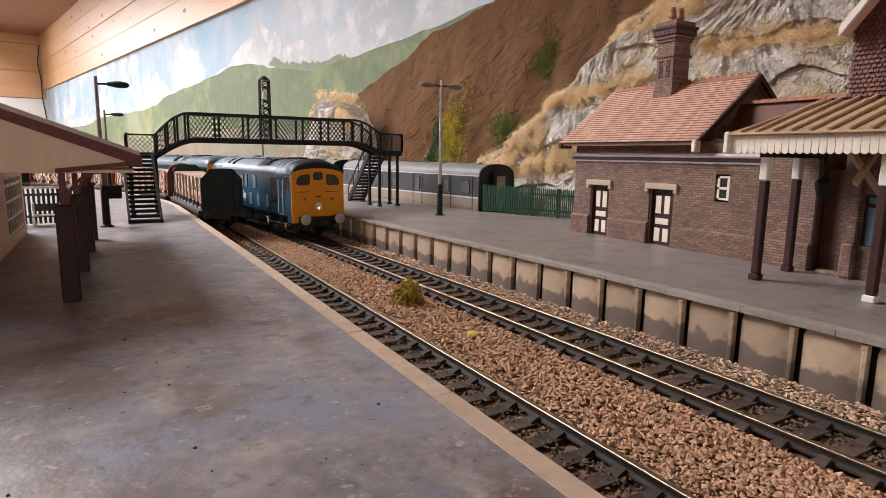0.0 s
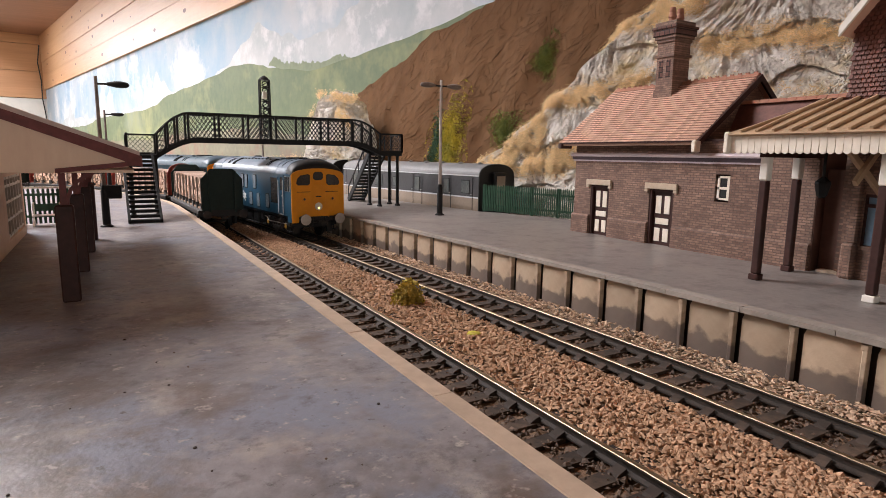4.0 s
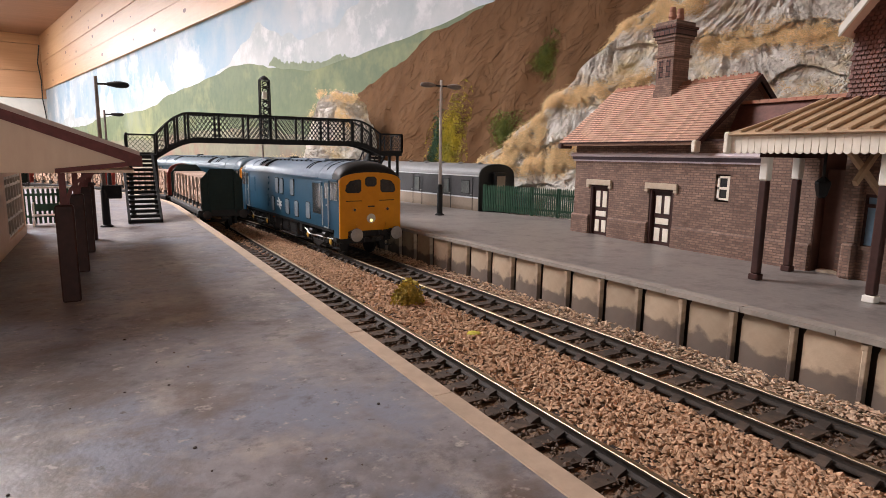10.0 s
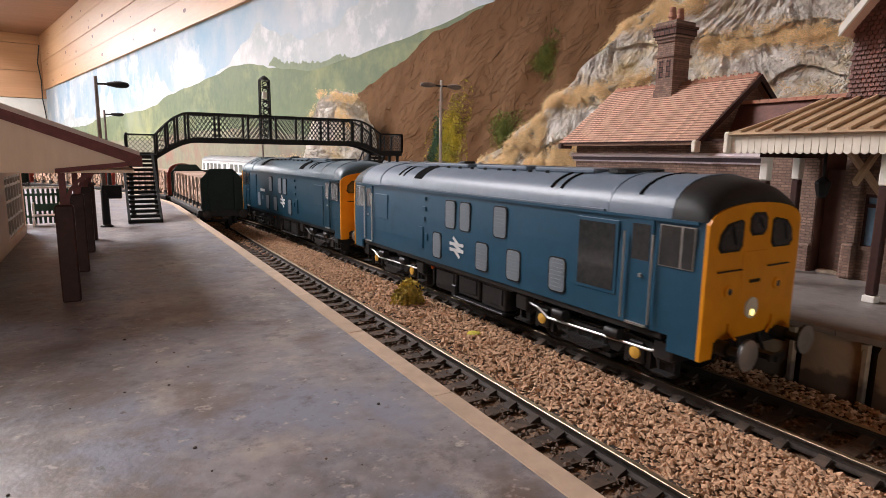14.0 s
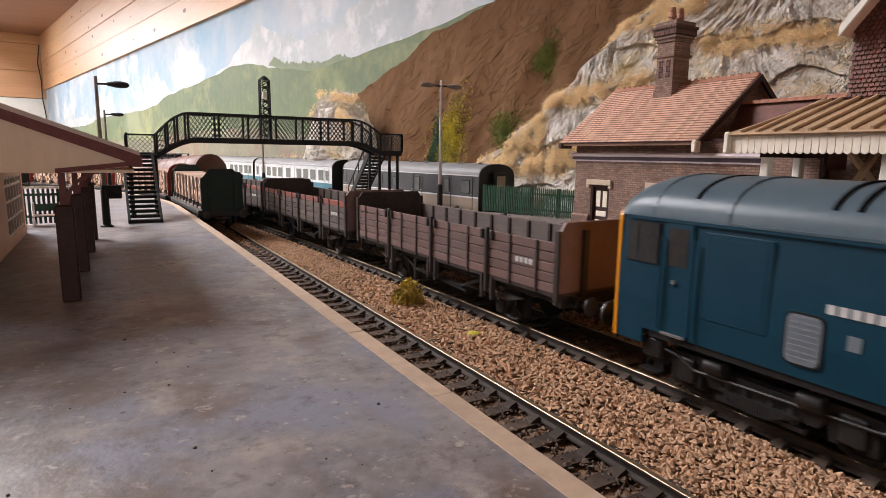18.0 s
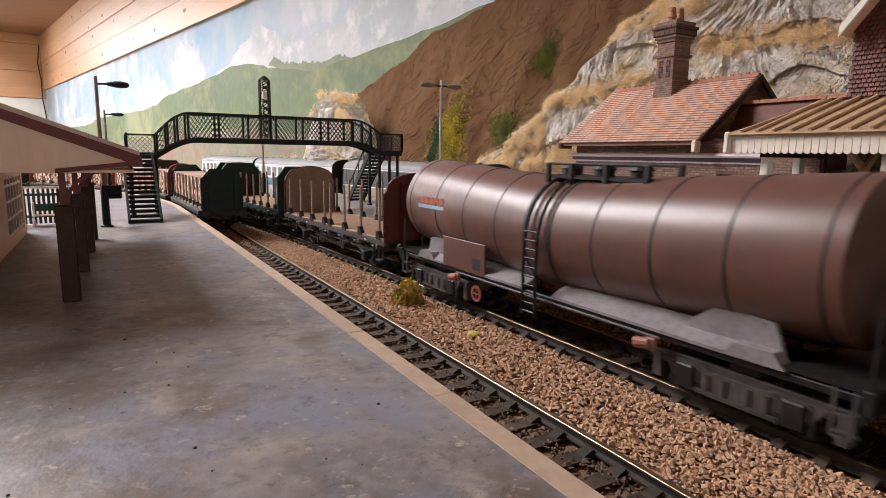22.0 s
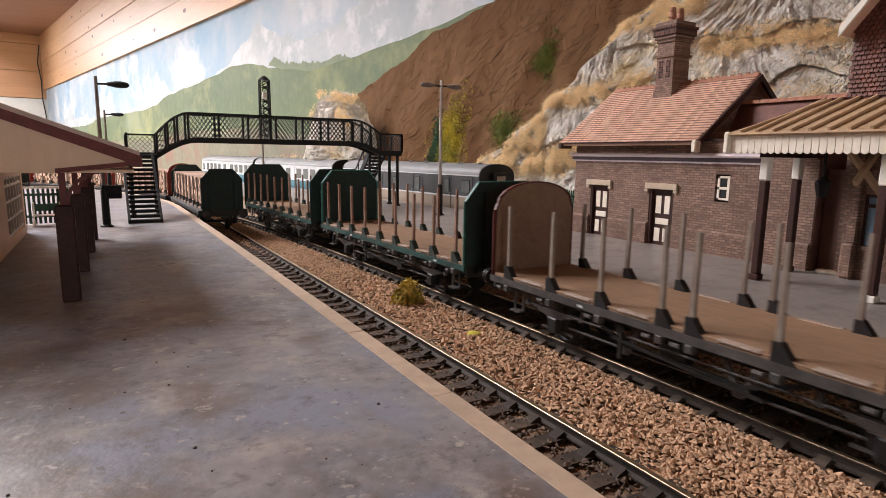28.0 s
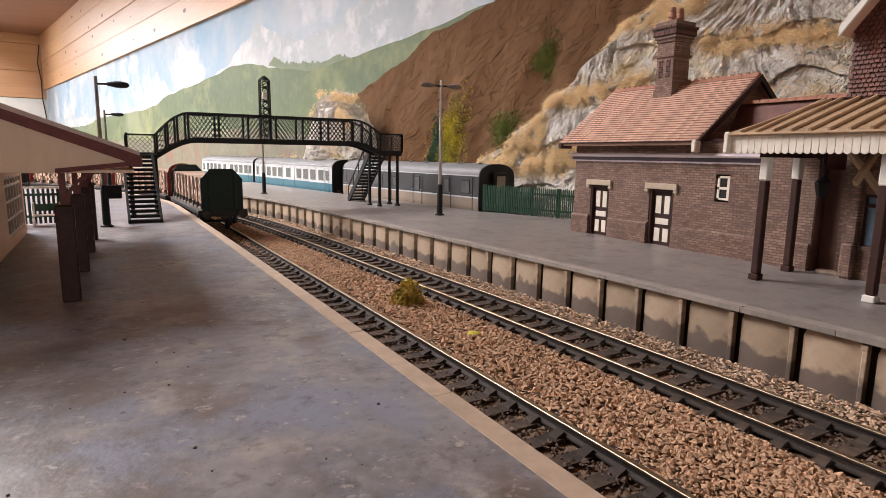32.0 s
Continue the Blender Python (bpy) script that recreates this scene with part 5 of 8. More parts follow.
part("lantern_body", Mesh().lathe([(0.02, 0.50), (0.07, 0.46), (0.18, 0.36), (0.19, 0.30), (0.13, 0.02), (0.07, -0.05)], (0, 0, 0.2), "z", 8), M_BLACK, lan)
part("hanger", Mesh().rod((0, 0, 0.6), (0, 0, 1.40), 0.035), M_BLACK, lan)

# ---- footbridge ----
bridge = thing("footbridge", -1, 32.4, HP, 0, "black iron lattice footbridge with stairs at both ends", "footbridge")


def bp_(name, m, mat=None, label="", parent=None):
    ob = link(name, m, mat or M_BLACK)
    ob.parent = parent or bridge
    if not parent:
        ob.matrix_parent_inverse = bridge.matrix_basis.inverted()
    return tagged(ob, label)


BX0, BX1, BY0, BY1 = -7.25, 4.55, 31.75, 33.05


def ease(t):
    t = min(1, max(0, t))
    return math.sin(t * math.pi / 2)


def deck_z(x):
    return 3.98 + 0.80 * ease((x - BX0) / 1.9) if x < 0 else 4.26 + 0.52 * ease((BX1 - x) / 1.7)


def rail_z(x):
    return 4.96 + 1.08 * ease((x - BX0) / 1.5) if x < 0 else 5.32 + 0.72 * ease((BX1 - x) / 1.6)


def ribbon(m, rows, y0, y1):
    """A beam in the x-z plane with changing height, in one piece: rows of (x, z low, z high)."""
    rings = [[m.bm.verts.new(p) for p in ((x, y0, a), (x, y1, a), (x, y1, b), (x, y0, b))] for x, a, b in rows]
    for p, q in zip(rings, rings[1:]):
        for i in range(4):
            m.bm.faces.new((p[i], p[(i + 1) % 4], q[(i + 1) % 4], q[i]))
    m.bm.faces.new(rings[0])
    m.bm.faces.new(rings[-1])


XS = [BX0, -6.75, -6.3, -5.8, -4.36, -2.92, -1.48, -0.04, 1.40, 2.80, 3.4, 3.95, BX1]
for y in (BY0, BY1):
    bottom, top = Mesh(), Mesh()
    fine_x = steps(BX0, BX1, 0.3)
    ribbon(bottom, [(a, deck_z(a) - 0.18, deck_z(a) + 0.08) for a in fine_x], y - 0.07, y + 0.07)
    ribbon(top, [(a, rail_z(a) - 0.05, rail_z(a) + 0.05) for a in fine_x], y - 0.075, y + 0.075)
    bp_("girder", bottom)
    bp_("handrail", top)
    for x in XS:
        bp_("stanchion", Mesh().box(x - 0.05, x + 0.05, y - 0.06, y + 0.06, deck_z(x) - 0.1, rail_z(x)))
    for a, b in zip(XS, XS[1:]):
        m = Mesh()
        n = max(2, round((b - a) / 0.22))
        rise = 4
        for i in range(-rise, n + 1):
            for sgn in (1, -1):
                pts = []
                for j in range(rise + 1):
                    t = (i + j) / n
                    if 0 <= t <= 1:
                        x = a + (b - a) * t
                        f = j / rise if sgn > 0 else 1 - j / rise
                        pts.append((x, y, deck_z(x) + 0.06 + (rail_z(x) - deck_z(x) - 0.1) * f))
                if len(pts) > 1:
                    m.bar(pts[0], pts[-1], 0.024, 0.026)
        bp_("lattice_panel", m)
deck = Mesh()
ribbon(deck, [(a, deck_z(a) - 0.03, deck_z(a) + 0.03) for a in steps(BX0, BX1, 0.4)], BY0 + 0.07, BY1 - 0.07)
bp_("deck", deck)


def landing(x0, x1, y0, y1, z, height, open_side):
    bp_("landing", Mesh().box(x0, x1, y0, y1, z - 0.2, z))
    for p, q in (((x0, y0), (x1, y0)), ((x0, y1), (x1, y1)), ((x0, y0), (x0, y1)), ((x1, y0), (x1, y1))):
        if (p, q)[0][1] == q[1] == open_side or (p[0] == q[0] and abs(p[0] - (-7.25 if x0 < 0 else 4.55)) < 0.1):
            continue
        bp_("handrail", Mesh().bar((*p, z + height), (*q, z + height), 0.08, 0.08))
        bp_("bottom_rail", Mesh().bar((*p, z + 0.05), (*q, z + 0.05), 0.08, 0.1))
        for e in (p, q):
            bp_("stanchion", Mesh().box(e[0] - 0.05, e[0] + 0.05, e[1] - 0.05, e[1] + 0.05, z, z + height))
        m = Mesh()
        for i in range(-4, 7):
            for sgn in (1, -1):
                seg_ = []
                for j in range(5):
                    t = (i + j) / 6
                    if 0 <= t <= 1:
                        f = j / 4 if sgn > 0 else 1 - j / 4
                        seg_.append((p[0] + (q[0] - p[0]) * t, p[1] + (q[1] - p[1]) * t, z + 0.05 + (height - 0.05) * f))
                if len(seg_) > 1:
                    m.bar(seg_[0], seg_[-1], 0.024, 0.026)
        bp_("lattice_panel", m)


landing(-8.55, -7.25, 31.6, 33.1, 3.98, 0.98, 31.6)
landing(4.55, 5.95, 31.7, 33.2, 4.26, 1.05, 33.2)


def stairs(x0, x1, yb, yt, zt, n, rail):
    st = bp_("staircase", Mesh().bar((x0, yb, HP + 0.05), (x0, yt, zt - 0.05), 0.10, 0.34).bar((x1, yb, HP + 0.05), (x1, yt, zt - 0.05), 0.10, 0.34))
    for i in range(n):
        t = (i + 0.5) / n
        y, z = yb + (yt - yb) * t, HP + (zt - HP) * t
        ob = link("tread", Mesh().box(x0, x1, y - 0.14, y + 0.14, z - 0.08, z + 0.05), M_BLACK)
        ob.parent = st
    if rail:
        for x in (x0, x1):
            m = Mesh().bar((x, yb, HP + 0.95), (x, yt, zt + 0.95), 0.06, 0.08)
            for i in range(5):
                t = i / 4
                m.bar((x, yb + (yt - yb) * t, HP + (zt - HP) * t), (x, yb + (yt - yb) * t + 0.001, HP + (zt - HP) * t + 0.95), 0.05, 0.05)
            ob = link("stair_rail", m, M_BLACK)
            ob.parent = st


stairs(-8.75, -7.5, 28.1, 31.7, 3.98, 15, False)
stairs(4.45, 5.45, 36.7, 33.1, 4.26, 15, True)
for x, y in ((4.45, 33.1), (4.62, 32.0), (5.87, 33.3), (5.84, 32.1)):
    c = bp_("column", Mesh().lathe([(0.16, HP), (0.16, HP + 0.08), (0.10, HP + 0.14), (0.085, 3.9), (0.12, 4.06)], (x, y, 0), "z", 10), M_BLACK, "black iron column")
for x, y in ((-8.45, 33.0), (-7.35, 33.0), (-8.45, 31.8), (-7.35, 31.8)):
    bp_("column", Mesh().lathe([(0.14, HP), (0.085, HP + 0.14), (0.085, 3.8)], (x, y, 0), "z", 10))
mast = thing("signal_mast", -1.62, 33.3, 4.7, 0, "black lattice signal mast standing on the footbridge", "signal mast")
m = Mesh()
for dx, dy in ((-0.28, 0), (0.28, 0), (-0.28, 0.3), (0.28, 0.3)):
    m.rod((dx, dy, 0), (dx * 0.9, dy, 3.4), 0.04, seg=6)
part("upright", m, M_BLACK, mast)
m = Mesh()
for i in range(9):
    z = 0.2 + i * 0.37
    m.bar((-0.27, 0, z - 0.185), (0.27, 0, z - 0.185), 0.05, 0.05)
    ring = [(0.155 * math.cos(q * 0.7854), 0.155 * math.sin(q * 0.7854)) for q in range(9)]
    for cx_ in (-0.0,):
        for (xa, za), (xb, zb) in zip(ring, ring[1:]):
            m.bar((cx_ + xa, 0, z + za), (cx_ + xb, 0, z + zb), 0.05, 0.055)
    m.bar((-0.27, 0.3, z - 0.18), (0.27, 0.3, z + 0.18), 0.04, 0.04)
part("lattice", m, M_BLACK, mast)
part("signal_lamp", Mesh().box(-0.16, 0.05, -0.2, 0.0, 2.35, 2.75, 0.03), M_WHITE, mast, "white lamp case")
part("cap", Mesh().lathe([(0.30, 3.38), (0.22, 3.5), (0.05, 3.62)], (0, 0.15, 0), "z", 10), M_BLACK, mast)


# ---- lamps ----
def lamp_head(root, x, z, sgn, length=1.05):
    part("arm", Mesh().rod((0, 0, z - 0.02), (sgn * 0.35, 0, z), 0.04, seg=8), M_BLACK, root)
    m = Mesh()
    prof = [(0.03, 0.3), (0.10, 0.40), (0.17, 0.65), (0.18, 0.85), (0.13, 1.05), (0.03, 1.12)]
    m.lathe([(r, sgn * h * length) for r, h in prof], (0, 0, z), "x", 12)
    for v in m.bm.verts:
        v.co.z = z + (v.co.z - z) * 0.75
    part("lamp_head", m, M_LAMPHEAD if root.location.x > 0 else M_BLACK, root, "dark elongated lamp housing", True)


def street_lamp(x, y, top, arms, label):
    root = thing("platform_lamp", x, y, HP, 0, label, "lamp post", "platform lamps")
    t = top - HP
    part("base", Mesh().lathe([(0.24, 0), (0.24, 0.05), (0.15, 0.10), (0.14, 1.45), (0.09, 1.6)], (0, 0, 0), "z", 12), M_BLACK, root, "dark base sleeve", True)
    part("pole", Mesh().rod((0, 0, 1.5), (0, 0, t), 0.085, 0.06, 10), M_STEELGREY if x > 0 else M_POLE_NEAR, root, smooth=True)
    for s_ in arms:
        lamp_head(root, 0, t - 0.28, s_)
    return root


street_lamp(5.44, 26.16, 7.87, (-1, 1), "double-headed steel lamp post on the far platform")
street_lamp(0.91, 45.3, 7.0, (-1, 1), "double-headed lamp post beyond the footbridge")
lamp_l = street_lamp(-9.60, 27.4, 7.05, (1,), "dark single-headed lamp post on the near platform")
street_lamp(-9.3, 47.0, 6.9, (1,), "dark lamp post far along the near platform")
part("sign_box", Mesh().box(-0.1, 0.62, -0.12, 0.1, 1.15, 1.7, 0.03), M_BLACK, lamp_l, "black box sign")

# ---- green palisade fence ----
fence = thing("palisade_fence", 8.8, 27.1, HP, 0, "green painted palisade fence behind the platform", "fence")
FA, FB = Vector((8.8, 27.1)), Vector((10.6, 20.9))
n = 56
pk = Mesh().prism([(-0.033, 0.06), (0.033, 0.06), (0.033, 1.42), (0, 1.5), (-0.033, 1.42)], "y", -0.02, 0.02)
pk_ob = link("picket", pk, M_GREENFENCE)
pk_data = pk_ob.data
bpy.data.objects.remove(pk_ob)
ang = math.degrees(math.atan2((FB - FA).y, (FB - FA).x))
for i in range(n):
    p = (FB - FA) * (i / (n - 1))
    share("picket", pk_data, fence, p.x, p.y, random.uniform(-0.02, 0.02), ang)
for z in (0.35, 1.15):
    d = FB - FA
    part("fence_rail", Mesh().bar((0.04, 0, z), (d.x + 0.04, d.y, z), 0.05, 0.10), M_GREENFENCE, fence)
for i in range(5):
    p = (FB - FA) * (i / 4)
    part("fence_post", Mesh().box(p.x + 0.03, p.x + 0.15, p.y - 0.06, p.y + 0.06, 0, 1.5), M_GREENFENCE, fence)

# ---- timber shelter on the near platform ----
shelter = thing("platform_shelter", -12, 18, HP, 0, "beige platform building with a maroon-edged canopy", "station building")


def sh(name, m, mat, label="", parent=None, smooth=False):
    ob = link(name, m, mat, smooth)
    ob.parent = parent or shelter
    if not parent:
        ob.matrix_parent_inverse = shelter.matrix_basis.inverted()
    return tagged(ob, label)


def rake(x):
    return 4.02 + (-8.92 - x) * 0.385


Y0, Y1 = 13.6, 24.5
m = Mesh().prism([(-8.88, rake(-8.88) - 0.03), (-14.5, rake(-14.5) - 0.03), (-14.5, rake(-14.5) + 0.13), (-8.88, rake(-8.88) + 0.13)], "y", Y0 - 0.16, Y1)
sh("canopy_roof", m, M_PINK_ROOF)
sh("bargeboard", Mesh().prism([(-8.84, rake(-8.84) - 0.17), (-14.5, rake(-14.5) - 0.17), (-14.5, rake(-14.5) + 0.0), (-8.84, rake(-8.84) + 0.05)], "y", Y0 - 0.18, Y0 - 0.10), M_FASCIA, "maroon bargeboard")
sh("gable_panel", Mesh().prism([(-9.15, 3.92), (-10.3, 3.74), (-14.5, 3.62), (-14.5, rake(-14.5) - 0.16), (-9.15, rake(-9.15) - 0.16)], "y", Y0 - 0.06, Y0 + 0.04), M_PINK, "beige boarded gable")
sh("gable_beam", Mesh().prism([(-8.9, 3.86), (-10.35, 3.70), (-10.35, 3.79), (-8.9, 3.95)], "y", Y0 - 0.12, Y0 + 0.1), M_FASCIA)
sh("eaves_board", Mesh().box(-8.95, -8.86, Y0, Y1, 3.84, 4.04), M_FASCIA)
sh("canopy_ceiling", Mesh().box(-12.2, -9.0, Y0 + 0.05, Y1, 3.70, 3.76), M_PINK)
sh("shelter_wall", pierced(Mesh(), -12.5, -12.2, 15.0, 26.4, HP, 3.7, [(15.6, 19.8, 1.5, 3.3), (22.0, 26.0, 1.35, 3.3)]), M_PINK)
sh("end_wall", Mesh().box(-16, -12.5, 15.0, 15.3, HP, 3.7), M_PINK)
for y0, y1 in ((15.6, 19.8), (22.0, 26.0)):
    fr = Mesh()
    k = 6
    for i in range(k + 1):
        y = y0 + (y1 - y0) * i / k
        fr.box(-12.32, -12.22, y - 0.045, y + 0.045, 1.4, 3.3)
    for z in (1.45, 1.95, 2.5, 3.0, 3.25):
        fr.box(-12.33, -12.23, y0, y1, z - 0.04, z + 0.04)
    wd = sh("window_frame", fr, M_CREAM, "cream many-paned window")
    sh("pane", Mesh().box(-12.42, -12.40, y0, y1, 1.4, 3.3), M_WARMGLASS, "", wd)
for x, y in ((-10.28, 14.0), (-10.19, 17.4), (-10.1, 20.7), (-10.05, 23.6)):
    w = 0.165
    post = sh("post", Mesh().box(x - w, x + w, y - w, y + w, HP, 3.05, 0.03), M_BROWN, "dark brown timber post")
    sh("post_top", Mesh().box(x - 0.06, x + 0.06, y - 0.06, y + 0.06, 3.05, 3.72), M_FASCIA, "", post)
    ang_ = [i * math.pi / 12 for i in range(7)]
    m = Mesh().prism([(x + 0.75 - 0.735 * math.cos(a), 3.0 + 0.755 * math.sin(a)) for a in ang_] + [(x + 0.75 - 0.665 * math.cos(a), 3.0 + 0.685 * math.sin(a)) for a in ang_[::-1]], "y", y - 0.035, y + 0.035)
    sh("bracket", m, M_FASCIA, "", post)

# fence and bench beyond the shelter
yard = thing("picket_fence", -13.0, 29.2, HP, 0, "pale green picket fence on the near platform", "fence")
for i in range(13):
    part("picket", Mesh().prism([(i * 0.17 - 0.05, 0.05), (i * 0.17 + 0.05, 0.05), (i * 0.17 + 0.05, 1.45), (i * 0.17, 1.55), (i * 0.17 - 0.05, 1.45)], "y", -0.02, 0.02), M_GREENFENCE, yard)
for z in (0.3, 1.2):
    part("fence_rail", Mesh().box(-0.1, 2.2, 0.02, 0.07, z, z + 0.1), M_GREENFENCE, yard)
part("fence_coping", Mesh().box(-0.1, 2.2, -0.05, 0.08, 1.5, 1.58), M_CREAM, yard)
bench = thing("bench", -11.7, 28.6, HP, 0, "white framed platform bench by the fence", "bench")
part("seat", Mesh().box(-0.5, 0.5, -0.2, 0.25, 0.42, 0.47), M_WHITE, bench)
part("backrest", Mesh().bar((-0.5, 0.27, 0.75), (0.5, 0.27, 0.75), 0.05, 0.3), M_GREENFENCE, bench)
for x in (-0.45, 0.45):
    part("bench_end", Mesh().bar((x, -0.2, 0), (x, 0.3, 0.95), 0.06, 0.06).bar((x, 0.25, 0), (x, -0.15, 0.5), 0.06, 0.06), M_WHITE, bench)

# tuft between the tracks
rng = np.random.default_rng(9)
verts, faces = [], []
for k in range(2200):
    v = rng.normal(0, 1, 3)
    v /= np.linalg.norm(v)
    r = rng.random() ** 0.33
    p = np.array((-2.1, 14.75, 0.0)) + v * r * np.array((0.40, 0.36, 0.46)) * (1 + 0.3 * math.sin(5 * v[0] + 3 * v[1]))
    if p[2] < -0.2:
        continue
    d = rng.normal(0, 0.05, (3, 3))
    q = len(verts)
    verts += [p + d[0], p + d[1], p + d[2]]
    faces.append((q, q + 1, q + 2))
me = bpy.data.meshes.new("grass_tuft")
me.from_pydata([tuple(v * S) for v in verts], [], faces)
me.materials.append(M_TUFT)
tagged(new("grass_tuft", me), "yellow-green tuft of scatter growing in the ballast", "plant")
lone("moss_patch", Mesh().lathe([(0.22, -0.16), (0.16, -0.08), (0.05, -0.05)], (-2.05, 11.3, 0), "z", 9), M_BUSH_Y, "small yellow moss patch on the ballast", "moss")


# ---- rolling stock: local y runs along the vehicle, its front towards -y, z = 0 on the rails ----
def wheelset(parent, y, r, off=0.0):
    """Two wheels on an axle, a part that turns."""
    w = new("wheelset")
    w.empty_display_size = 0.004
    w.parent = parent
    w.matrix_basis = put(0, y, r)
    for sx in (-1, 1):
        x = sx * 0.63
        m = Mesh()
        m.lathe([(r * 0.82, -0.07), (r + 0.03, -0.065), (r + 0.03, -0.03), (r, -0.02), (r, 0.06), (r * 0.86, 0.06), (r * 0.8, 0.03), (r * 0.3, 0.03), (r * 0.25, 0.07), (0.02, 0.07)] if sx > 0 else
                [(r * 0.82, 0.07), (r + 0.03, 0.065), (r + 0.03, 0.03), (r, 0.02), (r, -0.06), (r * 0.86, -0.06), (r * 0.8, -0.03), (r * 0.3, -0.03), (r * 0.25, -0.07), (0.02, -0.07)], (x, 0, 0), "x", 16)
        part("wheel", m, M_UNDER, w, smooth=True)
    part("axle", Mesh().rod((-0.6, 0, 0), (0.6, 0, 0), 0.07, seg=8), M_UNDER, w)
    spokes = Mesh()
    for sx in (-0.665, 0.665):
        for k in range(4):
            a = k * math.pi / 2
            spokes.bar((sx, r * 0.2 * math.cos(a), r * 0.2 * math.sin(a)), (sx, r * 0.75 * math.cos(a), r * 0.75 * math.sin(a)), 0.04, 0.05)
    part("web", spokes, M_IRON, w)
    w["radius"] = r
    return w


def buffers(root, y, sgn, mat=None, z=1.055, r=0.24):
    for x in (-0.865, 0.865):
        b = part("buffer", Mesh().lathe([(0.13, 0), (0.13, sgn * 0.22), (0.075, sgn * 0.24), (0.075, sgn * 0.5), (r, sgn * 0.52), (r, sgn * 0.565), (r * 0.5, sgn * 0.585), (0.01, sgn * 0.59)], (x, y, z), "y", 14), M_UNDER, root, smooth=True)
        if mat:
            part("buffer_face", Mesh().lathe([(r * 0.98, sgn * 0.567), (r * 0.98, sgn * 0.575), (r * 0.5, sgn * 0.592), (0.01, sgn * 0.597)], (x, y, z), "y", 14), mat, b, "worn steel buffer face", True)
    part("coupling", Mesh().box(-0.09, 0.09, min(y, y + sgn * 0.62), max(y, y + sgn * 0.62), 0.82, 0.92).bar((-0.22, y + sgn * 0.55, 0.9), (0.22, y + sgn * 0.55, 0.9), 0.05, 0.12), M_UNDER, root)


def slab_x(root, name, side, y0, y1, z0, z1, mat, proud=0.02, x=1.335, chamfer=0.0, label=""):
    a, b = side * (x - 0.03), side * (x + proud)
    return part(name, Mesh().box(min(a, b), max(a, b), y0, y1, z0, z1, chamfer), mat, root, label)


def rounded(root, name, side, y0, y1, z0, z1, mat, proud, x, r, label=""):
    """A thin plate with rounded corners on a vehicle's side."""
    pts = []
    for cy, cz, a0 in ((y1 - r, z1 - r, 0), (y0 + r, z1 - r, 90), (y0 + r, z0 + r, 180), (y1 - r, z0 + r, 270)):
        pts += [(cy + r * math.cos(radians(a0 + k)), cz + r * math.sin(radians(a0 + k))) for k in (0, 30, 60, 90)]
    a, b = sorted((side * (x - 0.03), side * (x + proud)))
    return part(name, Mesh().prism(pts, "x", a, b), mat, root, label)


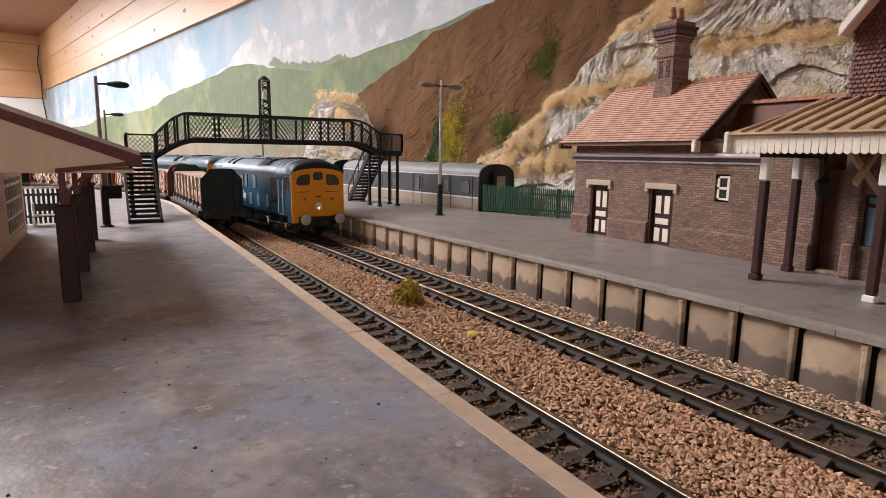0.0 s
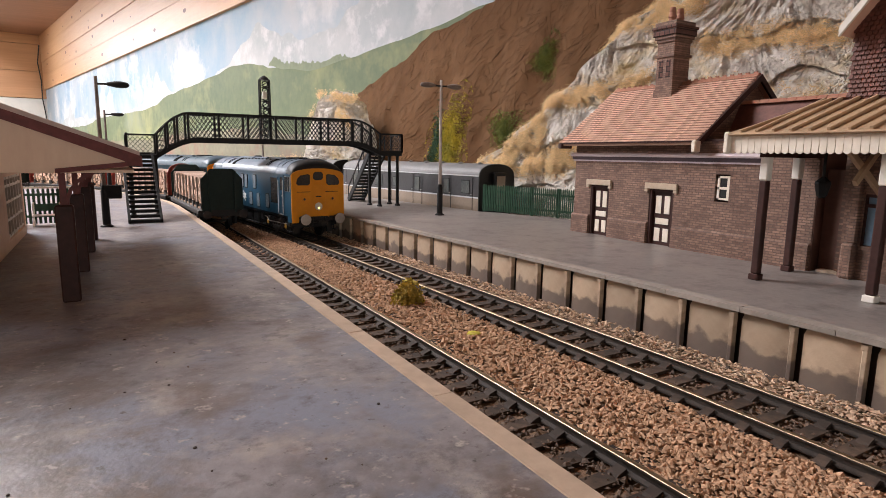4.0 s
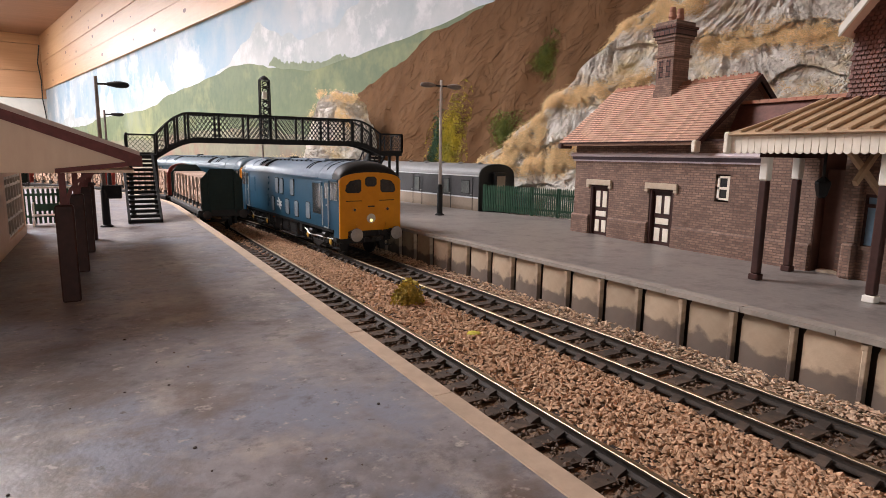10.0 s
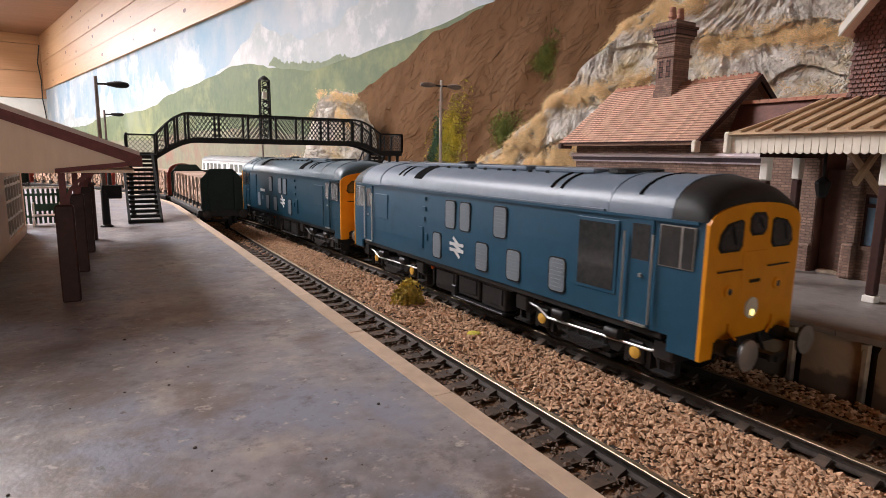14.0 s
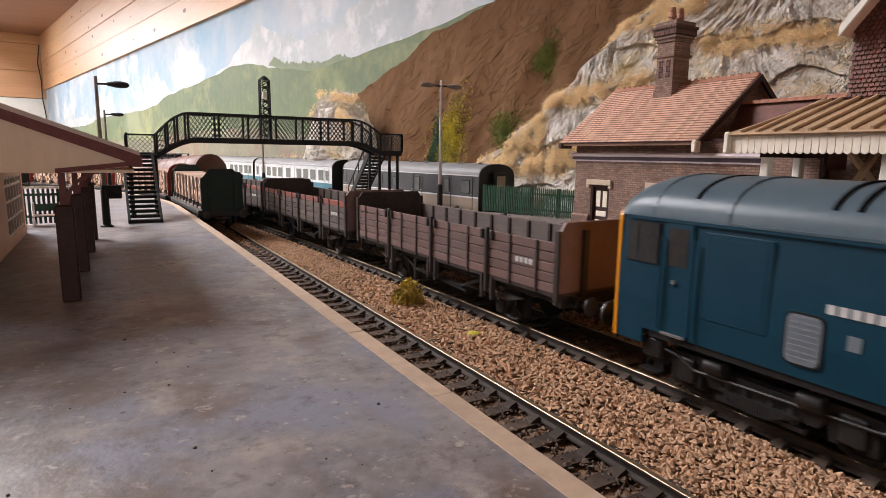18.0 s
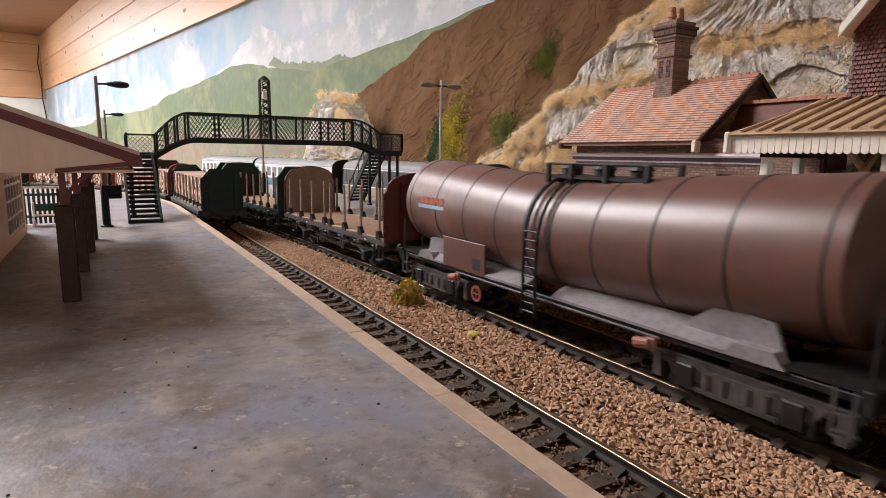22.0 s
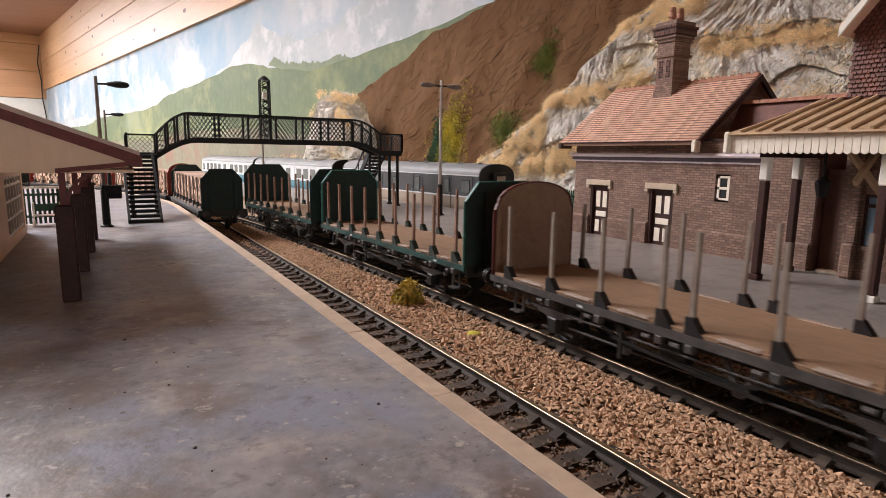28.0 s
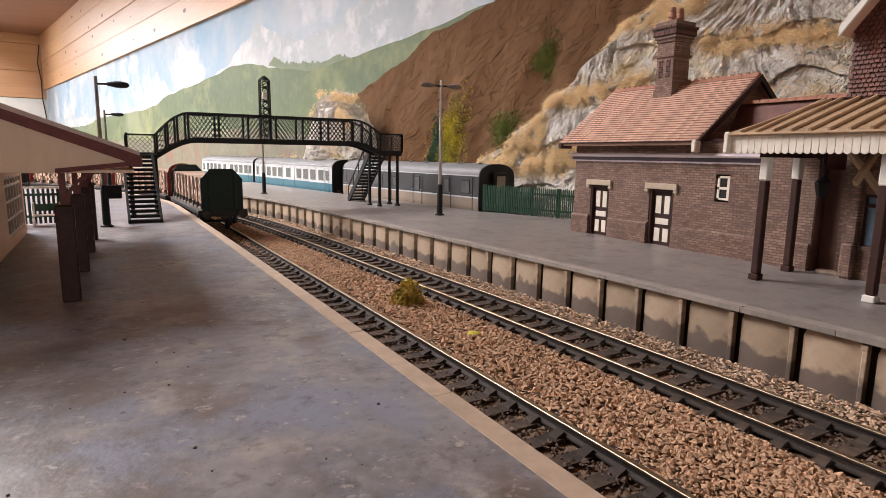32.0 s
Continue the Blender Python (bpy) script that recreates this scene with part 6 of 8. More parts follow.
def bogie(root, y, base, r, mat, yellow=False, bright=True, name="bogie"):
    bg = part(name, Mesh().box(-0.98, -0.86, y - base / 2 - 0.75, y + base / 2 + 0.75, 0.55, 0.78, 0.02).box(0.86, 0.98, y - base / 2 - 0.75, y + base / 2 + 0.75, 0.55, 0.78, 0.02)
              .box(-0.86, 0.86, y - 0.25, y + 0.25, 0.6, 0.9).box(-0.9, 0.9, y - base / 2 - 0.75, y - base / 2 - 0.65, 0.55, 0.75), mat, root)
    for sx in (-1, 1):
        for yy in (y - base / 2, y + base / 2):
            x0, x1 = sorted((sx * 0.95, sx * 1.12))
            box_ = part("axlebox", Mesh().box(x0, x1, yy - 0.17, yy + 0.17, r - 0.2, r + 0.22, 0.03).box(min(sx * 0.9, sx * 1.06), max(sx * 0.9, sx * 1.06), yy - 0.3, yy - 0.2, r - 0.25, 0.7)
                        .box(min(sx * 0.9, sx * 1.06), max(sx * 0.9, sx * 1.06), yy + 0.2, yy + 0.3, r - 0.25, 0.7), M_UNDER, bg)
            if yellow and bright:
                part("axlebox_cover", Mesh().lathe([(0.12, sx * 1.12), (0.12, sx * 1.15), (0.03, sx * 1.17)], (0, yy, r), "x", 10), M_ORANGE, bg, "yellow axlebox cover")
        m = Mesh()
        for yy in (y - 0.5, y - 0.2, y + 0.2, y + 0.5):
            m.rod((sx * 1.02, yy, 0.32), (sx * 1.02, yy, 0.62), 0.085, seg=8)
        m.bar((sx * 1.02, y - 0.7, 0.30), (sx * 1.02, y + 0.7, 0.30), 0.16, 0.07)
        part("spring", m, mat, bg)
        if yellow:
            xa, xb = sorted((sx * 0.99, sx * 1.06))
            part("side_frame", Mesh().prism([(y - 2.15, 0.82), (y - 2.15, 0.60), (y - 1.75, 0.50), (y - 1.55, 0.72), (y - 1.05, 0.72), (y - 0.85, 0.42), (y + 0.85, 0.42), (y + 1.05, 0.72), (y + 1.55, 0.72), (y + 1.75, 0.50), (y + 2.15, 0.60), (y + 2.15, 0.82), (y + 1.0, 0.86), (y + 0.6, 0.74), (y - 0.6, 0.74), (y - 1.0, 0.86)], "x", xa, xb), M_UNDER, bg)
            for yy in (y - 0.75, y + 0.75):
                part("brake_cylinder", Mesh().lathe([(0.12, -0.18), (0.13, -0.16), (0.13, 0.14), (0.05, 0.18)], (sx * 1.12, yy, 0.80), "y", 10), M_UNDER, bg, smooth=True)
            for yy in (y - 1.95, y + 1.95):
                part("sand_box", Mesh().box(min(sx * 0.98, sx * 1.22), max(sx * 0.98, sx * 1.22), yy - 0.2, yy + 0.2, 0.62, 0.98, 0.03), M_UNDER, bg)
                part("foot_step", Mesh().box(min(sx * 1.05, sx * 1.24), max(sx * 1.05, sx * 1.24), yy - 0.2, yy + 0.2, 0.36, 0.39).box(min(sx * 1.05, sx * 1.08), max(sx * 1.05, sx * 1.08), yy - 0.18, yy - 0.14, 0.36, 0.64).box(min(sx * 1.05, sx * 1.08), max(sx * 1.05, sx * 1.08), yy + 0.14, yy + 0.18, 0.36, 0.64), M_UNDER, bg)
            m = Mesh()
            for k in range(7):
                a = 0.62 - 0.07 * k
                m.box(min(sx * 1.04, sx * 1.16), max(sx * 1.04, sx * 1.16), y - a, y + a, 0.46 - 0.03 * k, 0.486 - 0.03 * k)
            part("leaf_spring", m, M_UNDER, bg)
            m = Mesh()
            pts = [(y - base / 2 - 0.7, 0.82), (y - base / 2 - 0.35, 0.70), (y + base / 2 - 0.2, 0.62), (y + base / 2 + 0.15, 0.78), (y + base / 2 + 0.6, 0.84)]
            for p, q in zip(pts, pts[1:]):
                m.rod((sx * 1.13, *p), (sx * 1.13, *q), 0.028, seg=6)
            part("sand_pipe", m, M_SILVER if bright else M_UNDER, bg, "thin air pipe")
        for yy in (y - base / 2 - 0.63, y + base / 2 + 0.63):
            part("brake_gear", Mesh().box(min(sx * 0.75, sx * 1.0), max(sx * 0.75, sx * 1.0), yy - 0.085, yy + 0.085, 0.25, 0.7), mat, bg)
    return [wheelset(root, y - base / 2, r), wheelset(root, y + base / 2, r)]


def arch(w, z0, z1, n=14, flat=2.2):
    """A roof curve from (-w, z0) over the top at z1 to (w, z0)."""
    pts = []
    for i in range(n + 1):
        a = math.pi * i / n
        c, s_ = math.cos(a), math.sin(a)
        pts.append((-w * (abs(c) ** (2 / flat)) * (1 if c > 0 else -1), z0 + (z1 - z0) * (s_ ** (2 / flat) if s_ > 0 else 0)))
    return pts


def loft(m, sections):
    """Closed sections of equal count, joined one after another and capped."""
    rings = [[m.bm.verts.new(p) for p in sec] for sec in sections]
    n = len(rings[0])
    for a, b in zip(rings, rings[1:]):
        for i in range(n):
            m.bm.faces.new((a[i], a[(i + 1) % n], b[(i + 1) % n], b[i]))
    m.bm.faces.new(rings[0])
    m.bm.faces.new(rings[-1])
    return m


def locomotive(label, dome, panel_mat, way, paint, roof_paint):
    """way: 1 or -1, which end leads."""
    root = thing("diesel_locomotive", 0, 0, 0, 0, label, "locomotive", "locomotives")
    HL, W, ZB, ZC, ZT = 7.05, 1.335, 1.14, 3.14, 3.86
    ends = (-1, 1)

    def section(y, w, zb):
        return [(-w * 0.985, y, zb), (-w, y, zb + 0.5), (-w * 0.995, y, 2.4), (-w * 0.975, y, ZC), (w * 0.975, y, ZC), (w * 0.995, y, 2.4), (w, y, zb + 0.5), (w * 0.985, y, zb)]
    part("body", loft(Mesh(), [section(-HL + 0.02, W, ZB), section(HL - 0.02, W, ZB)]), paint, root, "rail-blue body sides")
    # roof with cantrail, in three stretches
    def roof_sec(y, w, z1, z0=ZC):
        a = arch(w, z0 + 0.002, z1, 16, 2.25)
        return [(x, y, z) for x, z in a]
    part("roof", loft(Mesh(), [roof_sec(-4.95, W * 0.99, ZT), roof_sec(4.95, W * 0.99, ZT)]), roof_paint, root, "grey-blue curved roof", True)
    for sgn in ends:
        mid_mat = roof_paint
        part("cab_roof", loft(Mesh(), [roof_sec(sgn * 4.97, W * 0.995, ZT + 0.01), roof_sec(sgn * 6.35, W * 0.995, ZT + 0.01)]), mid_mat, root, "", True)
        part("cab_dome", loft(Mesh(), [roof_sec(sgn * 6.36, W * 0.997, ZT + 0.012), roof_sec(sgn * 6.68, W * 0.997, ZT - 0.03), roof_sec(sgn * 6.88, W * 0.995, ZT - 0.11), roof_sec(sgn * 7.01, W * 0.992, ZT - 0.24), roof_sec(sgn * 7.06, W * 0.985, ZT - 0.40)]), dome, root, "rounded roof end", True)
        # yellow nose: a flat plate with a curved head, three windows set in
        y0, y1 = sgn * (HL - 0.02), sgn * (HL + 0.05)
        nose_pts = [(-W, ZB), (-W * 1.002, ZB + 0.5), (-W, ZC - 0.03)] + [(x, z) for x, z in arch(W * 0.985, ZC - 0.02, ZT - 0.42, 14, 2.1)][1:-1] + [(W, ZC - 0.03), (W * 1.002, ZB + 0.5), (W, ZB)]
        nose = part("cab_front", Mesh().prism(nose_pts, "y", min(y0, y1), max(y0, y1)), M_YELLOW, root, "yellow warning panel cab front")
        for sx in (-1, 1):
            skirt = Mesh().prism([(sx * W, ZB + 0.02), (sx * W, 0.86), (sx * (W - 0.32), 0.86), (sx * (W - 0.34), 1.0), (sx * (W - 0.34), ZB + 0.02)], "y", min(y0, y1), max(y0, y1))
            part("valance", skirt, M_YELLOW, nose)
        for sx in (-1, 1):
            part("side_skirt", Mesh().box(min(sx * (W - 0.02), sx * (W - 0.08)), max(sx * (W - 0.02), sx * (W - 0.08)), min(sgn * 6.45, sgn * HL), max(sgn * 6.45, sgn * HL), 0.86, ZB + 0.03), paint, root)
        yf = y1
        for x0, x1, z0, z1, cut in ((-1.10, -0.42, 2.64, 3.17, 1), (-0.25, 0.25, 2.88, 3.27, 0), (0.42, 1.10, 2.64, 3.17, -1)):
            zz0 = z0
            def wpts(g):
                a0, a1, b0, b1 = x0 + g, x1 - g, zz0 + g, z1 - g
                c = 0.09
                if cut == 1:
                    return [(a0 + c, b0), (a1 - c, b0), (a1, b0 + c), (a1, b1 - c * 0.5), (a1 - c, b1), (a0 + 0.22, b1 - 0.06), (a0 + 0.05, b1 - 0.22), (a0, b0 + c)]
                if cut == -1:
                    return [(a0 + c, b0), (a1 - c, b0), (a1, b0 + c), (a1 - 0.05, b1 - 0.22), (a1 - 0.22, b1 - 0.06), (a0 + c, b1), (a0, b1 - c * 0.5), (a0, b0 + c)]
                return [(a0 + c, b0), (a1 - c, b0), (a1, b0 + c), (a1, b1 - c), (a1 - c, b1), (a0 + c, b1), (a0, b1 - c), (a0, b0 + c)]
            fr = part("windscreen", Mesh().prism(wpts(0), "y", min(yf - sgn * 0.02, yf + sgn * 0.014), max(yf - sgn * 0.02, yf + sgn * 0.014)), M_LOCO_BLACK, nose, "dark windscreen with rubber seal")
            part("pane", Mesh().prism(wpts(0.035), "y", min(yf, yf + sgn * 0.020), max(yf, yf + sgn * 0.020)), M_GLASS_DARK, fr)
            part("wiper", Mesh().bar(((x0 + x1) / 2, yf + sgn * 0.03, z1 - 0.1), ((x0 + x1) / 2 + 0.12, yf + sgn * 0.03, z0 + 0.12), 0.015, 0.02), M_LOCO_BLACK, fr)
        part("headcode_disc", Mesh().lathe([(0.19, sgn * 0.0), (0.19, sgn * 0.025), (0.17, sgn * 0.03), (0.01, sgn * 0.03)], (0, yf, 1.62), "y", 16), M_DISC, nose, "pale round headcode disc")
        part("headlamp", Mesh().lathe([(0.06, sgn * 0.03), (0.055, sgn * 0.05), (0.01, sgn * 0.058)], (0, yf, 1.54), "y", 12), M_LIGHT if sgn < 0 else M_GLASS_DARK, nose, "small lit headlamp" if sgn < 0 else "unlit lamp")
        for x in (-0.72, 0.72):
            part("marker_lamp", Mesh().lathe([(0.11, 0.0), (0.11, sgn * 0.03), (0.07, sgn * 0.045), (0.01, sgn * 0.045)], (x, yf, 1.98), "y", 12), M_YELLOW, nose)
            part("lamp_lens", Mesh().lathe([(0.06, sgn * 0.046), (0.01, sgn * 0.052)], (x, yf, 1.98), "y", 10), M_REDLENS if sgn > 0 else M_GLASS_DARK, nose)
            part("lamp_iron", Mesh().bar((x * 0.9, yf + sgn * 0.03, 1.28), (x * 0.9 + 0.18 * (1 if x < 0 else -1), yf + sgn * 0.06, 1.12), 0.03, 0.04).bar((x * 0.9, yf + sgn * 0.03, 1.42), (x * 0.9, yf + sgn * 0.03, 1.28), 0.03, 0.03), M_YELLOW, nose)
            part("handrail", Mesh().rod((x - 0.32 * (1 if x > 0 else -1) * 0 - 0.36, yf + sgn * 0.035, 2.33), (x + 0.3, yf + sgn * 0.035, 2.33), 0.016, seg=6), M_LOCO_BLACK, nose)
        part("grille_door", Mesh().box(-0.36, 0.36, min(yf, yf + sgn * 0.012), max(yf, yf + sgn * 0.012), 1.75, 2.62, 0.005), M_YELLOW, nose)
        part("handle", Mesh().bar((-0.14, yf + sgn * 0.03, 2.10), (0.14, yf + sgn * 0.03, 2.10), 0.03, 0.05), M_LOCO_BLACK, nose)
        part("hose", Mesh().rod((0.30, yf, 1.12), (0.36, yf + sgn * 0.12, 0.75), 0.035, seg=6).rod((-0.30, yf, 1.12), (-0.38, yf + sgn * 0.12, 0.7), 0.035, seg=6), M_UNDER, nose)
        part("buffer_beam", Mesh().box(-W * 0.96, W * 0.96, min(y0, y1 - sgn * 0.03), max(y0, y1 - sgn * 0.03), 0.90, ZB + 0.01), M_UNDER, root)
        buffers(root, sgn * (HL + 0.02), sgn, M_SILVER, r=0.265)
        # cab sides
        for sx in (-1, 1):
            def sy(a, b):
                return (min(sgn * a, sgn * b), max(sgn * a, sgn * b))
            w_ = slab_x(root, "cab_window", sx, *sy(6.86, 6.18), 2.33, 3.04, M_SILVER if way > 0 else M_LOCO_BLACK, 0.012, W, 0.0, "cab side window in a metal frame")
            for a, b in ((6.84, 6.64), (6.59, 6.205)):
                slab_x(w_, "pane", sx, *sy(a, b), 2.345, 3.025, M_GLASS_DARK, 0.018, W)
            dr = slab_x(root, "cab_door", sx, *sy(6.04, 5.52), 1.18, 3.08, paint, 0.008, W, 0.0)
            slab_x(dr, "pane", sx, *sy(5.98, 5.60), 2.36, 3.0, M_GLASS_DARK, 0.014, W)
            slab_x(dr, "door_handle", sx, *sy(5.86, 5.80), 2.06, 2.12, M_SILVER, 0.05, W)
            for yy in (6.08, 5.46):
                part("grab_rail", Mesh().rod((sx * (W + 0.06), sgn * yy, 1.24), (sx * (W + 0.06), sgn * yy, 2.84), 0.024, seg=6), M_SILVER if way > 0 else paint, root, "upright grab rail")
            slab_x(root, "step", sx, *sy(6.0, 5.56), 1.16, 1.20, M_SILVER, 0.05, W)
    # roof fittings
    for y in (-6.35, -4.96, 4.96, 6.35):
        a = arch(W * 0.999, ZC + 0.01, ZT + 0.028, 16, 2.25)
        b = arch(W * 0.96, ZC + 0.01, ZT - 0.02, 16, 2.25)
        m = Mesh().prism(a + b[::-1], "y", y - 0.025, y + 0.025)
        part("roof_strap", m, roof_paint, root)
    for y0, y1 in ((-3.9, -2.0), (-1.7, 0.4), (0.8, 3.2)):
        part("roof_panel", Mesh().box(-0.62, 0.62, y0, y1, ZT - 0.06, ZT + 0.05, 0.03), roof_paint, root)
    part("exhaust", Mesh().box(-0.2, 0.2, 1.6, 1.9, ZT + 0.0, ZT + 0.12, 0.03), M_LOCO_BLACK, root)
    part("roof_fan", Mesh().lathe([(0.55, 0.0), (0.55, 0.08), (0.45, 0.10), (0.02, 0.10)], (0, -4.45, ZT - 0.02), "z", 18), M_LOCO_BLACK, root)
    for sx in (-1, 1):
        def roof_patch(name, y0, y1, i0, i1, lift, mat, label=""):
            """A plate that follows the curve of the roof from its i0-th to its i1-th step."""
            a = arch(W * 0.99 + lift, ZC + 0.002, ZT + lift, 40, 2.25)[i0:i1 + 1]
            b = arch(W * 0.96, ZC + 0.002, ZT - 0.03, 40, 2.25)[i0:i1 + 1]
            return part(name, Mesh().prism([(-sx * x, z) for x, z in a + b[::-1]], "y", *sorted((y0, y1))), mat, root, label)
        # no hole here: the opening's shade is a black plate on the roof
        roof_patch("roof_recess", way * 2.3, way * 2.78, 5, 15, 0.014, M_VOID, "black plate painted as the dark inside of an opening in the roof's shoulder")
        roof_patch("roof_flap", way * 2.80, way * 4.2, 13, 20, 0.035, roof_paint)
        for y in (-3.55, -3.25, 3.5, 3.8, -5.6):
            roof_patch("roof_rib", way * y - 0.03, way * y + 0.03, 6, 20, 0.022, M_VOID, "dark raised roof strip")
        for k in range(9):
            part("roof_bolt", Mesh().lathe([(0.05, 0), (0.05, 0.05), (0.02, 0.06)], (sx * 0.75, -2.6 + k * 0.6, ZT - 0.075), "z", 8), M_LOCO_BLACK, root)
        part("roof_edge", Mesh().box(*sorted((sx * (W - 0.06), sx * (W + 0.022))), -4.9, 4.9, ZC + 0.008, ZC + 0.045), roof_paint, root)
        part("cantrail", Mesh().box(min(sx * (W - 0.03), sx * (W + 0.015)), max(sx * (W - 0.03), sx * (W + 0.015)), -6.9, 6.9, ZC - 0.05, ZC + 0.005), paint, root)
        for y0, y1, z0, z1 in ((-3.95, -3.42, 1.32, 2.08), (-2.48, -1.95, 1.27, 2.02), (-1.93, -1.40, 2.2, 2.98), (-1.23, -0.68, 1.28, 2.02), (-0.42, 0.08, 2.18, 2.96), (0.28, 0.80, 2.18, 2.96), (0.98, 1.45, 1.27, 2.02)):
            y0, y1 = sorted((way * y0, way * y1))
            g_ = rounded(root, "grille", sx, y0, y1, z0, z1, M_LOCO_BLACK, 0.012, W, 0.11, "rounded air grille")
            rounded(g_, "mesh_panel", sx, y0 + 0.032, y1 - 0.032, z0 + 0.032, z1 - 0.032, panel_mat, 0.018, W, 0.09)
            lv = Mesh()
            for k in range(8):
                zz = z0 + 0.09 + k * (z1 - z0 - 0.18) / 7
                lv.box(*sorted((sx * (W + 0.015), sx * (W + 0.026))), y0 + 0.07, y1 - 0.07, zz, zz + 0.035)
            part("louvres", lv, panel_mat, g_)
        big = slab_x(root, "radiator_grille", sx, *sorted((-5.28 * way, -4.2 * way)), 1.6, 3.0, paint, 0.012, W, 0.01, "large dark radiator grille")
        slab_x(big, "mesh_panel", sx, *sorted((-5.20 * way, -4.28 * way)), 1.67, 2.93, M_GLASS_DARK if way > 0 else paint, 0.018, W)
        slab_x(root, "blank_panel", sx, *sorted((4.35 * way, 5.3 * way)), 2.05, 2.85, paint, 0.014, W, 0.01)
        for y0, z0, w, h in ((1.85, 2.55, 0.18, 0.12), (1.85, 2.85, 0.1, 0.1), (1.9, 2.25, 0.12, 0.12), (2.0, 1.45, 0.3, 0.62), (1.75, 1.7, 0.14, 0.2)):
            slab_x(root, "hatch", sx, *sorted((way * y0, way * (y0 + w))), z0, z0 + h, paint, 0.03, W, 0.006)
        # crossed-arrow emblem
        yc, zc = 0.2 * way, 1.72 if way > 0 else 1.84
        m = Mesh()
        xx = sx * (W + 0.012)
        f = sx
        for z in (zc - 0.08, zc + 0.08):
            m.bar((xx, yc - 0.33, z), (xx, yc + 0.33, z), 0.012, 0.085)
        for (ya, za, yb, zb) in ((-0.26, -0.08, 0.12, 0.08), (-0.08, 0.08, 0.16, 0.26), (0.08, -0.08, -0.16, -0.26)):
            m.bar((xx + f * 0.002, yc - f * ya, zc + za), (xx + f * 0.002, yc - f * yb, zc + zb), 0.012, 0.085)
        part("arrow_emblem", m, M_MARK, root, "white double-arrow emblem")
        for i in range(5 if way < 0 else 0):
            part("number_bar", Mesh().box(min(xx, xx - sx * 0.01), max(xx, xx - sx * 0.01), 3.32 - i * 0.15, 3.43 - i * 0.15, 2.14, 2.27), M_MARK, root)
        if way < 0:
            part("crest", Mesh().box(min(xx, xx - sx * 0.01), max(xx, xx - sx * 0.01), 2.98, 3.14, 1.72, 1.92), M_GRILLE, root)
        # underframe between the bogies
        for y0, y1, z0 in ((-1.75, -0.75, 0.38), (-0.65, 0.35, 0.42), (0.45, 1.55, 0.36)):
            bx = part("equipment_box", Mesh().box(min(sx * 0.72, sx * 1.16), max(sx * 0.72, sx * 1.16), y0, y1, z0, 1.02, 0.03), M_UNDER, root)
            part("box_lid", Mesh().box(min(sx * 1.16, sx * 1.185), max(sx * 1.16, sx * 1.185), y0 + 0.12, y1 - 0.12, z0 + 0.12, 0.92, 0.01), M_UNDER, bx)
        part("step_board", Mesh().box(*sorted((sx * 1.02, sx * 1.24)), -1.75, 0.5, 0.30, 0.35, 0.01).box(*sorted((sx * 1.16, sx * 1.22)), 0.42, 0.62, 0.30, 0.62, 0.02), M_UNDER, root)
        part("air_pipe", Mesh().rod((sx * 1.20, -2.1, 0.98), (sx * 1.20, 2.1, 0.98), 0.03, seg=6).rod((sx * 1.14, 1.7, 0.9), (sx * 1.14, 1.7, 0.4), 0.03, seg=6), M_UNDER, root)
        part("drain_cock", Mesh().rod((sx * 1.1, 1.75, 0.92), (sx * 1.17, 1.75, 0.92), 0.07, seg=8), M_REDLENS, root, "orange valve cover")
        part("sole_bar", Mesh().box(min(sx * 1.0, sx * 1.28), max(sx * 1.0, sx * 1.28), -6.3, 6.3, 1.02, ZB + 0.02), M_UNDER, root)
    ws = bogie(root, -4.35, 2.6, 0.56, M_UNDER, True, way > 0) + bogie(root, 4.35, 2.6, 0.56, M_UNDER, True, way > 0)
    return root, ws


